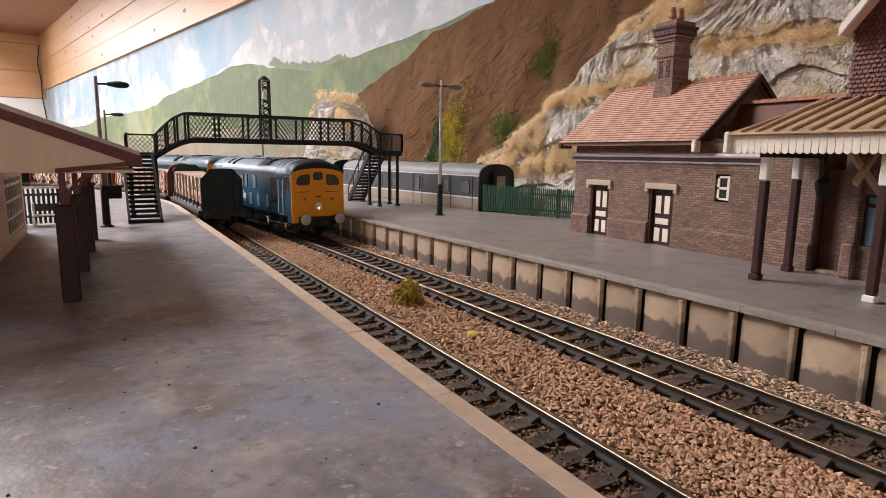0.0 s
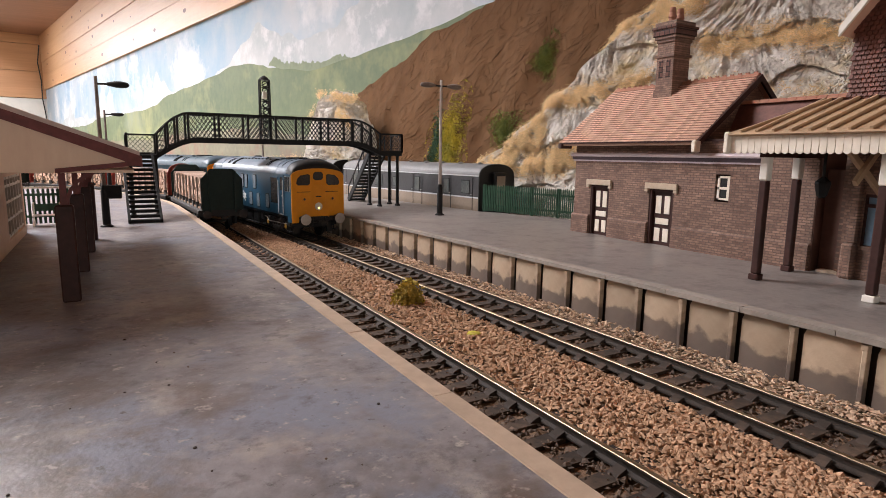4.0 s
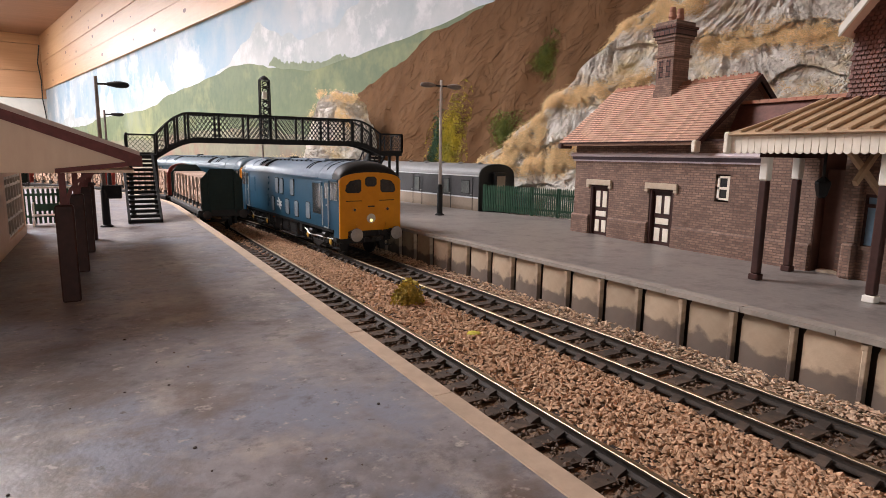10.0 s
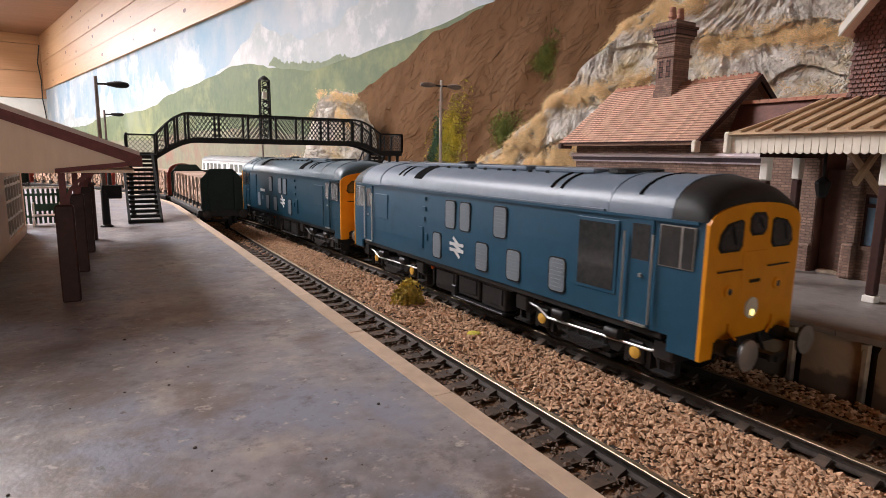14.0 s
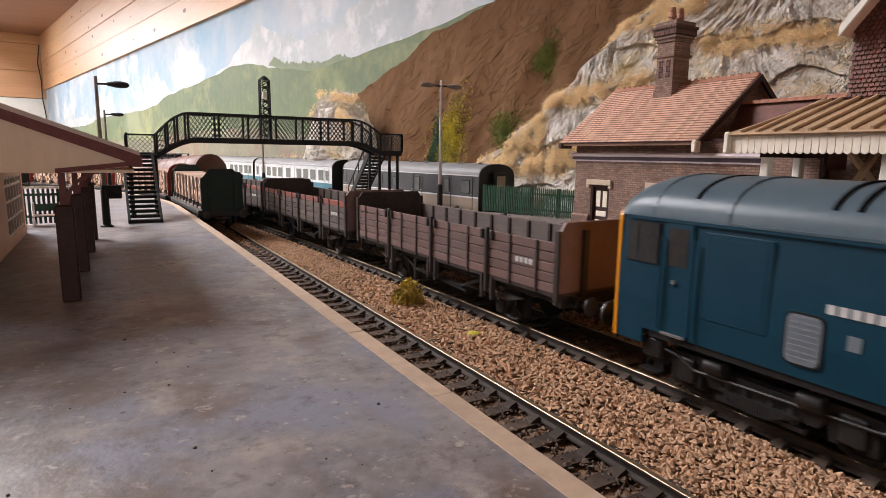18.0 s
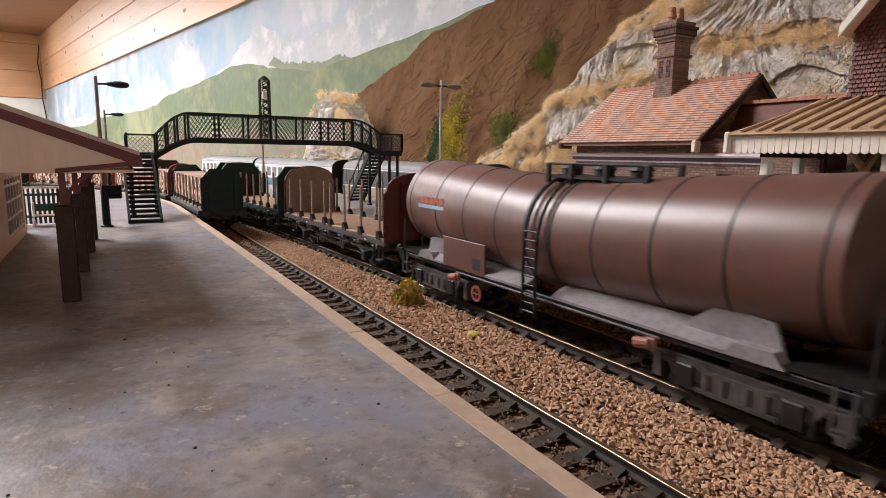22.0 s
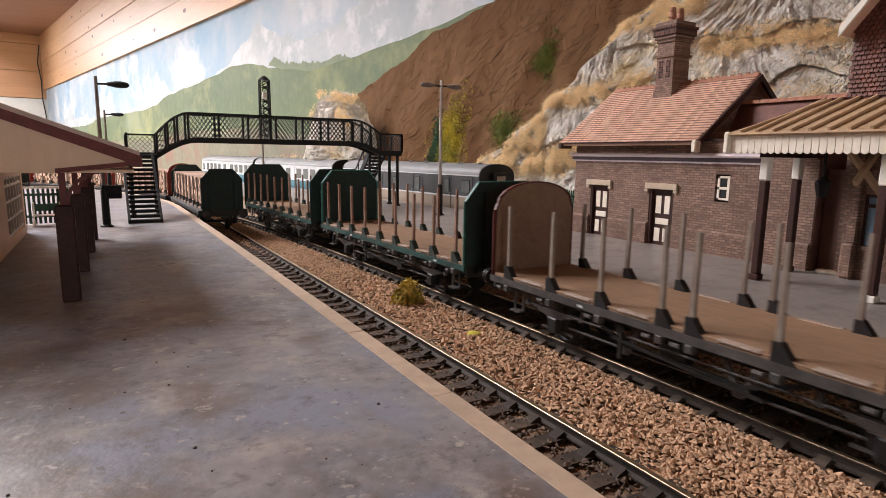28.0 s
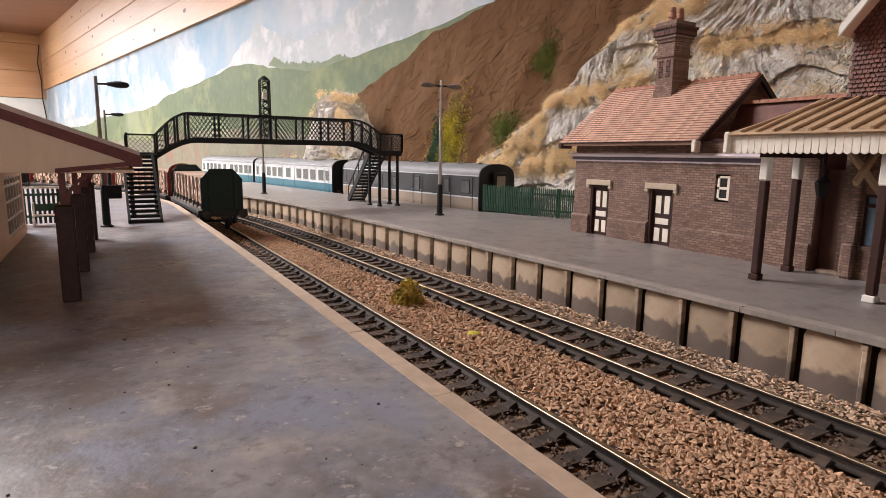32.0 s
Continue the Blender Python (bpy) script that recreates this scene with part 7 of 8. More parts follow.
def four_wheel(root, half, base, r):
    """Underframe of a long two-axle wagon: solebars, springs, axleguards and brake lever."""
    for sx in (-1, 1):
        part("solebar", Mesh().box(min(sx * 0.98, sx * 1.12), max(sx * 0.98, sx * 1.12), -half, half, 0.98, 1.22, 0.02), M_UNDER, root)
        for y in (-base / 2, base / 2):
            ag = part("axleguard", Mesh().prism([(y - 0.55, 1.0), (y - 0.22, 0.28), (y + 0.22, 0.28), (y + 0.55, 1.0), (y + 0.38, 1.0), (y + 0.14, 0.45), (y - 0.14, 0.45), (y - 0.38, 1.0)], "x", min(sx * 0.9, sx * 0.95), max(sx * 0.9, sx * 0.95)), M_UNDER, root)
            part("axlebox", Mesh().box(min(sx * 0.95, sx * 1.12), max(sx * 0.95, sx * 1.12), y - 0.15, y + 0.15, r - 0.17, r + 0.18, 0.03), M_UNDER, ag)
            m = Mesh()
            for k in range(5):
                a = 0.78 - 0.13 * k
                m.box(min(sx * 0.97, sx * 1.09), max(sx * 0.97, sx * 1.09), y - a, y + a, 0.78 - 0.035 * k, 0.812 - 0.035 * k)
            part("leaf_spring", m, M_DUSTY, ag)
            part("brake_shoe", Mesh().box(min(sx * 0.6, sx * 0.75), max(sx * 0.6, sx * 0.75), y - r - 0.18, y - r - 0.05, 0.25, 0.75), M_UNDER, root)
        part("brake_lever", Mesh().bar((sx * 1.16, -1.6, 0.55), (sx * 1.16, 1.4, 0.72), 0.04, 0.06).bar((sx * 1.16, 1.2, 0.35), (sx * 1.16, 1.2, 1.0), 0.05, 0.08), M_UNDER, root)
        part("truss", Mesh().bar((sx * 1.05, -2.2, 0.98), (sx * 1.05, -1.2, 0.62), 0.05, 0.08).bar((sx * 1.05, -1.2, 0.62), (sx * 1.05, 1.2, 0.62), 0.05, 0.08).bar((sx * 1.05, 1.2, 0.62), (sx * 1.05, 2.2, 0.98), 0.05, 0.08), M_UNDER, root)
    for sgn in (-1, 1):
        part("headstock", Mesh().box(-1.2, 1.2, min(sgn * half, sgn * (half - 0.14)), max(sgn * half, sgn * (half - 0.14)), 0.92, 1.24, 0.02), M_UNDER, root)
        buffers(root, sgn * half, sgn, M_IRON, r=0.21)
    return [wheelset(root, -base / 2, r), wheelset(root, base / 2, r)]


def open_wagon(label, planks):
    """planks: materials of the side planks from the bottom up."""
    root = thing("open_wagon", 0, 0, 0, 0, label, "wagon", "open wagons")
    H, W, Z0, Z1 = 5.27, 1.3, 1.24, 2.36
    ws = four_wheel(root, H, 6.0, 0.46)
    part("floor", Mesh().box(-W, W, -H, H, 1.16, 1.26), M_OPEN_IN, root)
    n = len(planks)
    for sx in (-1, 1):
        for k in range(n):
            z0, z1 = Z0 + (Z1 - Z0) * k / n, Z0 + (Z1 - Z0) * (k + 1) / n - 0.022
            for y0, y1 in ((-H, -2.72), (-2.68, -0.02), (0.02, 2.68), (2.72, H)):
                part("plank", Mesh().box(min(sx * W, sx * (W - 0.07)), max(sx * W, sx * (W - 0.07)), y0, y1, z0, z1, 0.008), planks[k] if (k * 3 + int(y0 * 2)) % 5 or planks[k] is not M_OPEN_RED else M_OPEN, root)
        part("side_lining", Mesh().box(min(sx * (W - 0.072), sx * (W - 0.10)), max(sx * (W - 0.072), sx * (W - 0.10)), -H + 0.1, H - 0.1, Z0, Z1 - 0.03), M_OPEN_GREY, root)
        for y in (-4.9, -4.0, -3.1, -2.2, -1.3, -0.4, 0.5, 1.4, 2.3, 3.2, 4.1, 4.9):
            part("inner_rib", Mesh().box(min(sx * (W - 0.10), sx * (W - 0.14)), max(sx * (W - 0.10), sx * (W - 0.14)), y - 0.05, y + 0.05, Z0, Z1 - 0.05), M_OPEN_IN, root)
        for y in (-4.55, -3.6, -1.85, -0.9, 0.9, 1.85, 3.6, 4.55):
            part("strap", Mesh().box(min(sx * W, sx * (W + 0.03)), max(sx * W, sx * (W + 0.03)), y - 0.026, y + 0.026, Z0 - 0.05, Z1 - 0.02), M_IRON, root)
        for y in (-2.7, 0.0, 2.7):
            ps = part("door_post", Mesh().box(min(sx * (W - 0.03), sx * (W + 0.07)), max(sx * (W - 0.03), sx * (W + 0.07)), y - 0.055, y + 0.055, 0.80, Z1 + 0.06, 0.015), M_IRON, root, "iron door post")
            for dy in (-0.2, 0.2):
                part("door_catch", Mesh().box(min(sx * W, sx * (W + 0.07)), max(sx * W, sx * (W + 0.07)), y + dy - 0.05, y + dy + 0.05, Z1 - 0.24, Z1 + 0.0, 0.015), M_IRON, ps)
                part("door_spring", Mesh().box(min(sx * (W - 0.1), sx * (W + 0.03)), max(sx * (W - 0.1), sx * (W + 0.03)), y + dy - 0.04, y + dy + 0.04, 0.62, Z0), M_IRON, ps)
        for y in (-H + 0.06, H - 0.06):
            part("corner_post", Mesh().box(min(sx * (W - 0.02), sx * (W + 0.05)), max(sx * (W - 0.02), sx * (W + 0.05)), y - 0.07, y + 0.07, 1.0, Z1 + 0.25, 0.015), M_IRON, root)
    for sgn in (-1, 1):
        a, b = sorted((sgn * H, sgn * (H - 0.09)))
        part("end_board", Mesh().prism([(-W, 1.2), (-W, 2.55), (-W + 0.16, 2.78), (W - 0.16, 2.78), (W, 2.55), (W, 1.2)], "y", a, b), M_OPEN_IN if sgn > 0 else M_OPEN, root, "raised plank end")
        for x in (-0.6, 0.6):
            part("end_stanchion", Mesh().box(x - 0.07, x + 0.07, min(sgn * H, sgn * (H + 0.08)), max(sgn * H, sgn * (H + 0.08)), 0.95, 2.6), M_IRON, root)
    for i in range(4):
        part("lettering_bar", Mesh().box(-W - 0.012, -W - 0.002, -4.4 + i * 0.16, -4.29 + i * 0.16, 1.75, 1.87), M_MARK, root)
    return root, ws


def tank_wagon():
    """A bogie tank wagon: the barrel sags to its middle, grey sloping plates carry it."""
    root = thing("tank_wagon", 0, 0, 0, 0, "long rust-brown bogie tank wagon with grey frame", "wagon")
    R, E = 1.29, 6.1

    def zc(y):
        return 2.36 + 0.36 * abs(y) / E

    def ring(y, r, n=40):
        return [(r * math.sin(2 * math.pi * k / n), y, zc(y) + r * math.cos(2 * math.pi * k / n)) for k in range(n)]

    def hoop(y, r1, w, n=40):
        m = Mesh()
        loft(m, [ring(y - w, r1, n), ring(y + w, r1, n)])
        return m
    barrel = loft(Mesh(), [ring(y, r) for y, r in ((-E - 0.06, 0.3), (-E - 0.05, 0.8), (-E - 0.035, 1.20), (-E, R), (-E + 0.03, R), (-3.0, R), (-0.05, R), (0.05, R), (3.0, R), (E - 0.03, R), (E, R), (E + 0.035, 1.20), (E + 0.05, 0.8), (E + 0.06, 0.3))])
    part("barrel", barrel, M_TANK, root, "rust-brown cylindrical barrel with pale streaks", True)
    for y in (-5.85, -4.45, -3.05, -1.65, 1.55, 2.95, 4.35, 5.85):
        part("weld_seam", hoop(y, R + 0.01, 0.018), M_IRON, root, smooth=True)
    for y in (-0.42, 0.42):
        part("tank_strap", hoop(y, R + 0.02, 0.035), M_IRON, root, smooth=True)
    for sx in (-1, 1):
        # sloping grey plates from the barrel's flank down to the solebar, in two halves
        for k in (-1, 1):
            y0, y1 = sorted((k * 0.5, k * 5.2))
            m = Mesh()
            m.solid([(sx * 0.70, y0, 1.42), (sx * 1.20, y0, 1.16), (sx * 1.20, y1, 1.16), (sx * 0.70, y1, 1.42), (sx * 0.70, y0, 1.36), (sx * 1.20, y0, 1.10), (sx * 1.20, y1, 1.10), (sx * 0.70, y1, 1.36)],
                    [(0, 1, 2, 3), (7, 6, 5, 4), (0, 4, 5, 1), (1, 5, 6, 2), (2, 6, 7, 3), (3, 7, 4, 0)])
            part("side_plate", m, M_TANKGREY, root, "pale grey sloping side plate")
            part("cradle", Mesh().prism([(k * 5.35, 1.18), (k * 5.15, 1.72), (k * 4.25, 1.80), (k * 3.75, 1.46), (k * 3.55, 1.18)], "x", *sorted((sx * 0.86, sx * 0.94))), M_TANKGREY, root, "grey saddle plate")
            part("saddle_foot", Mesh().prism([(k * 5.5, 1.12), (k * 5.3, 1.34), (k * 4.7, 1.34), (k * 4.5, 1.12)], "x", *sorted((sx * 0.95, sx * 1.22))), M_TANKGREY, root)
            part("pipe_bracket", Mesh().box(*sorted((sx * 1.2, sx * 1.3)), k * 3.2 - 0.1, k * 3.2 + 0.1, 0.78, 1.0, 0.02).rod((sx * 1.28, k * 3.2, 0.9), (sx * 1.28, k * 3.2 + 0.3, 0.84), 0.09, 0.11, 10), M_OPEN_RED, root, "rusty valve nozzle")
            part("end_rail", Mesh().rod((sx * 1.1, k * 6.55, 1.25), (sx * 1.1, k * 6.55, 2.15), 0.028, seg=6).rod((sx * 1.1, k * 6.55, 2.15), (sx * 0.45, k * 6.55, 2.15), 0.028, seg=6).rod((sx * 0.45, k * 6.55, 2.15), (sx * 0.45, k * 6.55, 1.25), 0.028, seg=6), M_UNDER, root)
            part("foot_step", Mesh().box(*sorted((sx * 1.02, sx * 1.24)), k * 6.3 - 0.15, k * 6.3 + 0.15, 0.46, 0.50).box(*sorted((sx * 1.02, sx * 1.24)), k * 6.3 - 0.15, k * 6.3 + 0.15, 0.78, 0.81).box(*sorted((sx * 1.20, sx * 1.24)), k * 6.3 - 0.15, k * 6.3 - 0.11, 0.46, 1.15).box(*sorted((sx * 1.20, sx * 1.24)), k * 6.3 + 0.11, k * 6.3 + 0.15, 0.46, 1.15), M_DUSTY, root)
        part("solebar", Mesh().box(*sorted((sx * 1.04, sx * 1.14)), -6.5, 6.5, 0.97, 1.10, 0.02), M_UNDER, root)
        part("pipe", Mesh().rod((sx * 1.19, -3.3, 1.0), (sx * 1.19, 3.3, 1.0), 0.035, seg=6), M_DUSTY, root)
        # ladder rails that hug the barrel
        lad = None
        for y in (-0.20, 0.22):
            pts = [(sx * 1.40, y, 0.62), (sx * 1.42, y, 1.9)] + [(sx * (R + 0.11) * math.cos(a), y, 2.36 + (R + 0.11) * math.sin(a)) for a in (0.1, 0.35, 0.6, 0.85, 1.1, 1.35)]
            rings = []
            for i, p in enumerate(pts):
                a, b = pts[max(i - 1, 0)], pts[min(i + 1, len(pts) - 1)]
                d = math.hypot(b[0] - a[0], b[2] - a[2])
                nx, nz = (b[2] - a[2]) / d, (a[0] - b[0]) / d
                rings.append([(p[0] + 0.04 * nx * math.cos(k * math.pi / 3), y + 0.04 * math.sin(k * math.pi / 3), p[2] + 0.04 * nz * math.cos(k * math.pi / 3)) for k in range(6)])
            m = loft(Mesh(), rings)
            ob = part("ladder" if lad is None else "ladder_rail", m, M_UNDER, lad or root)
            lad = lad or ob
        for i in range(10):
            part("rung", Mesh().rod((sx * 1.41, -0.2, 0.72 + i * 0.2), (sx * 1.41, 0.22, 0.72 + i * 0.2), 0.022, seg=6), M_UNDER, lad)
        for yy, zz in ((2.3, 0.62),):
            part("brake_wheel", Mesh().lathe([(0.15, -0.02), (0.21, -0.02), (0.21, 0.02), (0.15, 0.02)], (sx * 1.24, yy, zz), "x", 16, True).bar((sx * 1.24, yy - 0.18, zz), (sx * 1.24, yy + 0.18, zz), 0.03, 0.03).bar((sx * 1.24, yy, zz - 0.18), (sx * 1.24, yy + 0.001, zz + 0.18), 0.03, 0.03), M_OPEN_RED, root, "rusty brake wheel")
        part("data_panel", Mesh().box(*sorted((sx * 1.18, sx * 1.22)), 2.0, 4.0, 1.12, 1.92, 0.01), M_TANK, root, "brown data board")
        part("data_square", Mesh().box(*sorted((sx * 1.22, sx * 1.228)), 2.2, 2.55, 1.22, 1.52), M_IRON, root)
        for i in range(5):
            part("brand_bar", Mesh().bar((sx * (R - 0.02), 5.25 - i * 0.27, 2.86), (sx * (R - 0.02), 5.05 - i * 0.27, 2.86), 0.02, 0.17), M_MARK_RED, root, "red bar in place of a brand letter")
        part("brand_underline", Mesh().bar((sx * (R + 0.012), 5.3, 2.68), (sx * (R + 0.012), 3.9, 2.68), 0.012, 0.10), M_MARK_BLUE, root, "pale blue line")
    top = 2.36 + R
    wk = part("walkway", Mesh().box(-0.5, 0.5, -2.3, 0.6, top + 0.02, top + 0.09), M_UNDER, root, "dark walkway with hatches on the barrel top")
    for y in (-1.7, -0.7, 0.3):
        part("hatch", Mesh().lathe([(0.22, 0), (0.22, 0.16), (0.26, 0.18), (0.2, 0.26), (0.02, 0.28)], (0, y, top + 0.06), "z", 14), M_UNDER, wk, smooth=True)
    for y in (-2.25, -1.2, -0.2, 0.55):
        for x in (-0.5, 0.5):
            part("catwalk_post", Mesh().box(x - 0.05, x + 0.05, y - 0.07, y + 0.07, top - 0.2, top + 0.36, 0.02), M_UNDER, wk)
    part("walkway_rail", Mesh().rod((-0.5, -2.3, top + 0.34), (-0.5, 0.6, top + 0.34), 0.028, seg=6).rod((0.5, -2.3, top + 0.34), (0.5, 0.6, top + 0.34), 0.028, seg=6), M_UNDER, wk)
    for sgn in (-1, 1):
        part("headstock", Mesh().box(-1.25, 1.25, min(sgn * 6.5, sgn * 6.64), max(sgn * 6.5, sgn * 6.64), 0.86, 1.22, 0.02), M_UNDER, root)
        part("end_platform", Mesh().box(-1.15, 1.15, min(sgn * 5.4, sgn * 6.5), max(sgn * 5.4, sgn * 6.5), 1.14, 1.2), M_UNDER, root)
        buffers(root, sgn * 6.62, sgn, M_ORANGE if sgn > 0 else M_IRON, r=0.22)
    ws = []
    for y in (-4.7, 4.7):
        ws += bogie(root, y, 1.8, 0.46, M_DUSTY)
        for sx in (-1, 1):
            part("bogie_side", Mesh().prism([(y - 1.35, 0.70), (y - 1.15, 0.42), (y - 0.62, 0.42), (y - 0.4, 0.24), (y + 0.4, 0.24), (y + 0.62, 0.42), (y + 1.15, 0.42), (y + 1.35, 0.70), (y + 0.7, 0.74), (y + 0.42, 0.66), (y - 0.42, 0.66), (y - 0.7, 0.74)], "x", *sorted((sx * 0.99, sx * 1.06))), M_DUSTY, root)
    return root, ws


def timber_wagon(label, front, rear, edge, static=False, stakes=None, gusset=None, spacing=None, rail=None):
    """front, rear: (shape, material inside, material outside)."""
    root = thing("timber_wagon", 0, 0, 0, 0, label, "wagon", "loaded timber wagons" if static else "empty timber wagons")
    H, W, top = (5.4 if static else 5.3), 1.25, 1.0
    stakes, gusset, rail = stakes or M_STAKE, gusset or M_UNDER, rail or M_DUSTY
    if static:
        W, top = 0.96, 0.93
    ws = four_wheel(root, H, 6.4, 0.46)
    part("deck", Mesh().box(-W, W, -H + 0.13, H - 0.13, 1.2, 1.32, 0.01), M_DECK, root, "worn plywood deck")
    for sgn, (shape, inside, outside) in ((-1, front), (1, rear)):
        if shape == "arch":
            pts = [(-W, 1.1), (-W, 2.85)] + [(x, z) for x, z in arch(W - 0.08, 3.0, 3.52, 10, 2.0)] + [(W, 2.85), (W, 1.1)]
        else:
            pts = [(-W, 1.1), (-W, 2.95), (-W + 0.42, 3.46), (W - 0.42, 3.46), (W, 2.95), (W, 1.1)]
        pts = [(x, 1.1 + (z - 1.1) * top) for x, z in pts]
        y_in, y_out = sgn * (H - 0.10), sgn * (H - 0.02)
        ymid = sgn * (H - 0.06)
        e = part("end_wall", Mesh().prism(pts, "y", min(ymid, y_out), max(ymid, y_out)), outside, root, "tall wagon end")
        k = 0.97
        part("inner_lining", Mesh().prism([(x * k, 1.1 + (z - 1.1) * 0.99) for x, z in pts], "y", min(y_in, ymid), max(y_in, ymid)), inside, e)
        rim = Mesh()
        ring = pts[1:-1] if shape == "arch" else pts[1:-1]
        full = [pts[0]] + list(ring) + [pts[-1]]
        for p, q in zip(full, full[1:]):
            rim.bar((p[0], ymid, p[1]), (q[0], ymid, q[1]), 0.09, 0.03)
        part("end_rim", rim, edge, e)
        for x in (-0.62, 0.62):
            part("end_rib", Mesh().box(x - 0.05, x + 0.05, min(y_out, y_out + sgn * 0.08), max(y_out, y_out + sgn * 0.08), 1.1, 3.2), outside, e)
    places = spacing or [-4.7 + 1.175 * i for i in range(9)]
    rng_ = random.Random(len(label))
    for sx in (-1, 1):
        for y in places:
            lean, zt = rng_.uniform(-0.05, 0.05), 1.1 + 1.88 * top + rng_.uniform(-0.04, 0.03)
            xa, xb = sorted((sx * (W - 0.11), sx * (W - 0.035)))
            m = Mesh()
            m.solid([(x, y + dy * 0.046, 1.2) for x in (xa, xb) for dy in (-1, 1)] + [(x, y + lean + dy * 0.034, zt) for x in (xa, xb) for dy in (-1, 1)],
                    [(0, 1, 3, 2), (4, 6, 7, 5), (0, 4, 5, 1), (2, 3, 7, 6), (0, 2, 6, 4), (1, 5, 7, 3)])
            st = part("stake", m, stakes, root, "worn upright side stake")
            part("stake_gusset", Mesh().prism([(y + 0.07, 1.20), (y - 0.30, 1.20), (y - 0.28, 1.27), (y - 0.06, 1.55), (y + 0.06, 1.55)], "x", *sorted((sx * (W - 0.13), sx * (W + 0.03)))), gusset, st)
            if not static:
                part("stake_winch", Mesh().box(*sorted((sx * (W - 0.08), sx * (W + 0.08))), y - 0.14, y + 0.02, 0.94, 1.10, 0.02).rod((sx * (W + 0.07), y + 0.1, 1.02), (sx * (W + 0.07), y + 0.26, 1.02), 0.045, seg=8), M_DUSTY, root)
        for a, b in zip(places, places[1:]):
            if not static and b - a > 0.6:
                part("deck_pad", Mesh().box(*sorted((sx * (W - 0.13), sx * (W + 0.03))), a + 0.22, b - 0.52, 1.29, 1.335, 0.012), M_PAD, root, "pale worn pad on the deck edge")
        part("side_rail", Mesh().box(min(sx * W, sx * (W + 0.05)), max(sx * W, sx * (W + 0.05)), -H, H, 1.10, 1.25), rail, root)
        for i in (0, 4):
            part("label_bar", Mesh().box(min(sx * (W + 0.05), sx * (W + 0.06)), max(sx * (W + 0.05), sx * (W + 0.06)), -3.9 + i * 1.5, -3.76 + i * 1.5, 1.14, 1.19), M_MARK, root)
        if not static:
            for y in (-1.15, 1.15):
                part("v_hanger", Mesh().prism([(y - 0.34, 1.0), (y - 0.07, 0.42), (y + 0.07, 0.42), (y + 0.34, 1.0), (y + 0.24, 1.0), (y, 0.56), (y - 0.24, 1.0)], "x", *sorted((sx * 1.02, sx * 1.07))), M_DUSTY, root)
            part("brake_rod", Mesh().rod((sx * 0.9, -2.9, 0.46), (sx * 0.9, 2.9, 0.46), 0.03, seg=6).rod((sx * 1.10, -2.6, 0.80), (sx * 1.10, 2.6, 0.80), 0.025, seg=6), M_DUSTY, root)
            part("brake_cylinder", Mesh().lathe([(0.05, -0.32), (0.19, -0.28), (0.19, 0.25), (0.08, 0.32)], (sx * 0.72, 0.25, 0.72), "y", 12), M_UNDER, root, smooth=True)
            for y in (-3.2, 3.2):
                for d in (-0.86, 0.86):
                    part("spring_hanger", Mesh().bar((sx * 1.06, y + d, 0.80), (sx * 1.06, y + d * 1.07, 1.08), 0.07, 0.09).rod((sx * 1.02, y + d, 0.80), (sx * 1.12, y + d, 0.80), 0.06, seg=8), M_DUSTY, root)
                part("tie_bar", Mesh().bar((sx * 0.93, y - 0.5, 0.32), (sx * 0.93, y + 0.5, 0.32), 0.05, 0.05), M_DUSTY, root)
            for y in (-4.6, 4.4):
                part("foot_step", Mesh().box(*sorted((sx * 1.02, sx * 1.22)), y - 0.17, y + 0.17, 0.50, 0.54).box(*sorted((sx * 1.05, sx * 1.09)), y - 0.17, y - 0.13, 0.54, 1.1).box(*sorted((sx * 1.05, sx * 1.09)), y + 0.13, y + 0.17, 0.54, 1.1), M_DUSTY, root)
    return root, ws


GREEN = ("cut", M_GREENEND, M_GREENEND)
REDSTAND = ("arch", M_REDFADED, M_REDFADED)
MAROONCUT = ("cut", M_OPEN_IN, M_GREENEND)
REDARCH, BROWNARCH = ("arch", M_BROWNEND, M_REDEND), ("arch", M_BROWNEND, M_REDEND)

loco_1 = locomotive("blue diesel locomotive with yellow front and black roof end", M_LOCO_BLACK, M_GRILLE, 1, M_LOCO, M_LOCO_ROOF)
loco_2 = locomotive("blue diesel locomotive with yellow front and blue roof end", M_ROOF_CLEAN, M_GRILLE_DARK, -1, M_LOCO_CLEAN, M_ROOF_CLEAN)
MIXED = [M_OPEN, M_OPEN, M_OPEN, M_OPEN, M_OPEN]
opens = [open_wagon("faded red-brown plank open wagon, empty", MIXED),
         open_wagon("grey and red plank open wagon, empty", [M_OPEN_GREY, M_OPEN_GREY, M_OPEN_GREY, M_OPEN_GREY, M_OPEN_RED]),
         open_wagon("weathered grey open wagon with patched red top planks", [M_OPEN_GREY, M_OPEN_GREY, M_OPEN_GREY, M_OPEN_GREY, M_OPEN_RED])]
tank = tank_wagon()
RED_STAKES = [-4.7, -3.2, -1.75, -0.3, 0.3, 1.75, 3.2, 4.7]
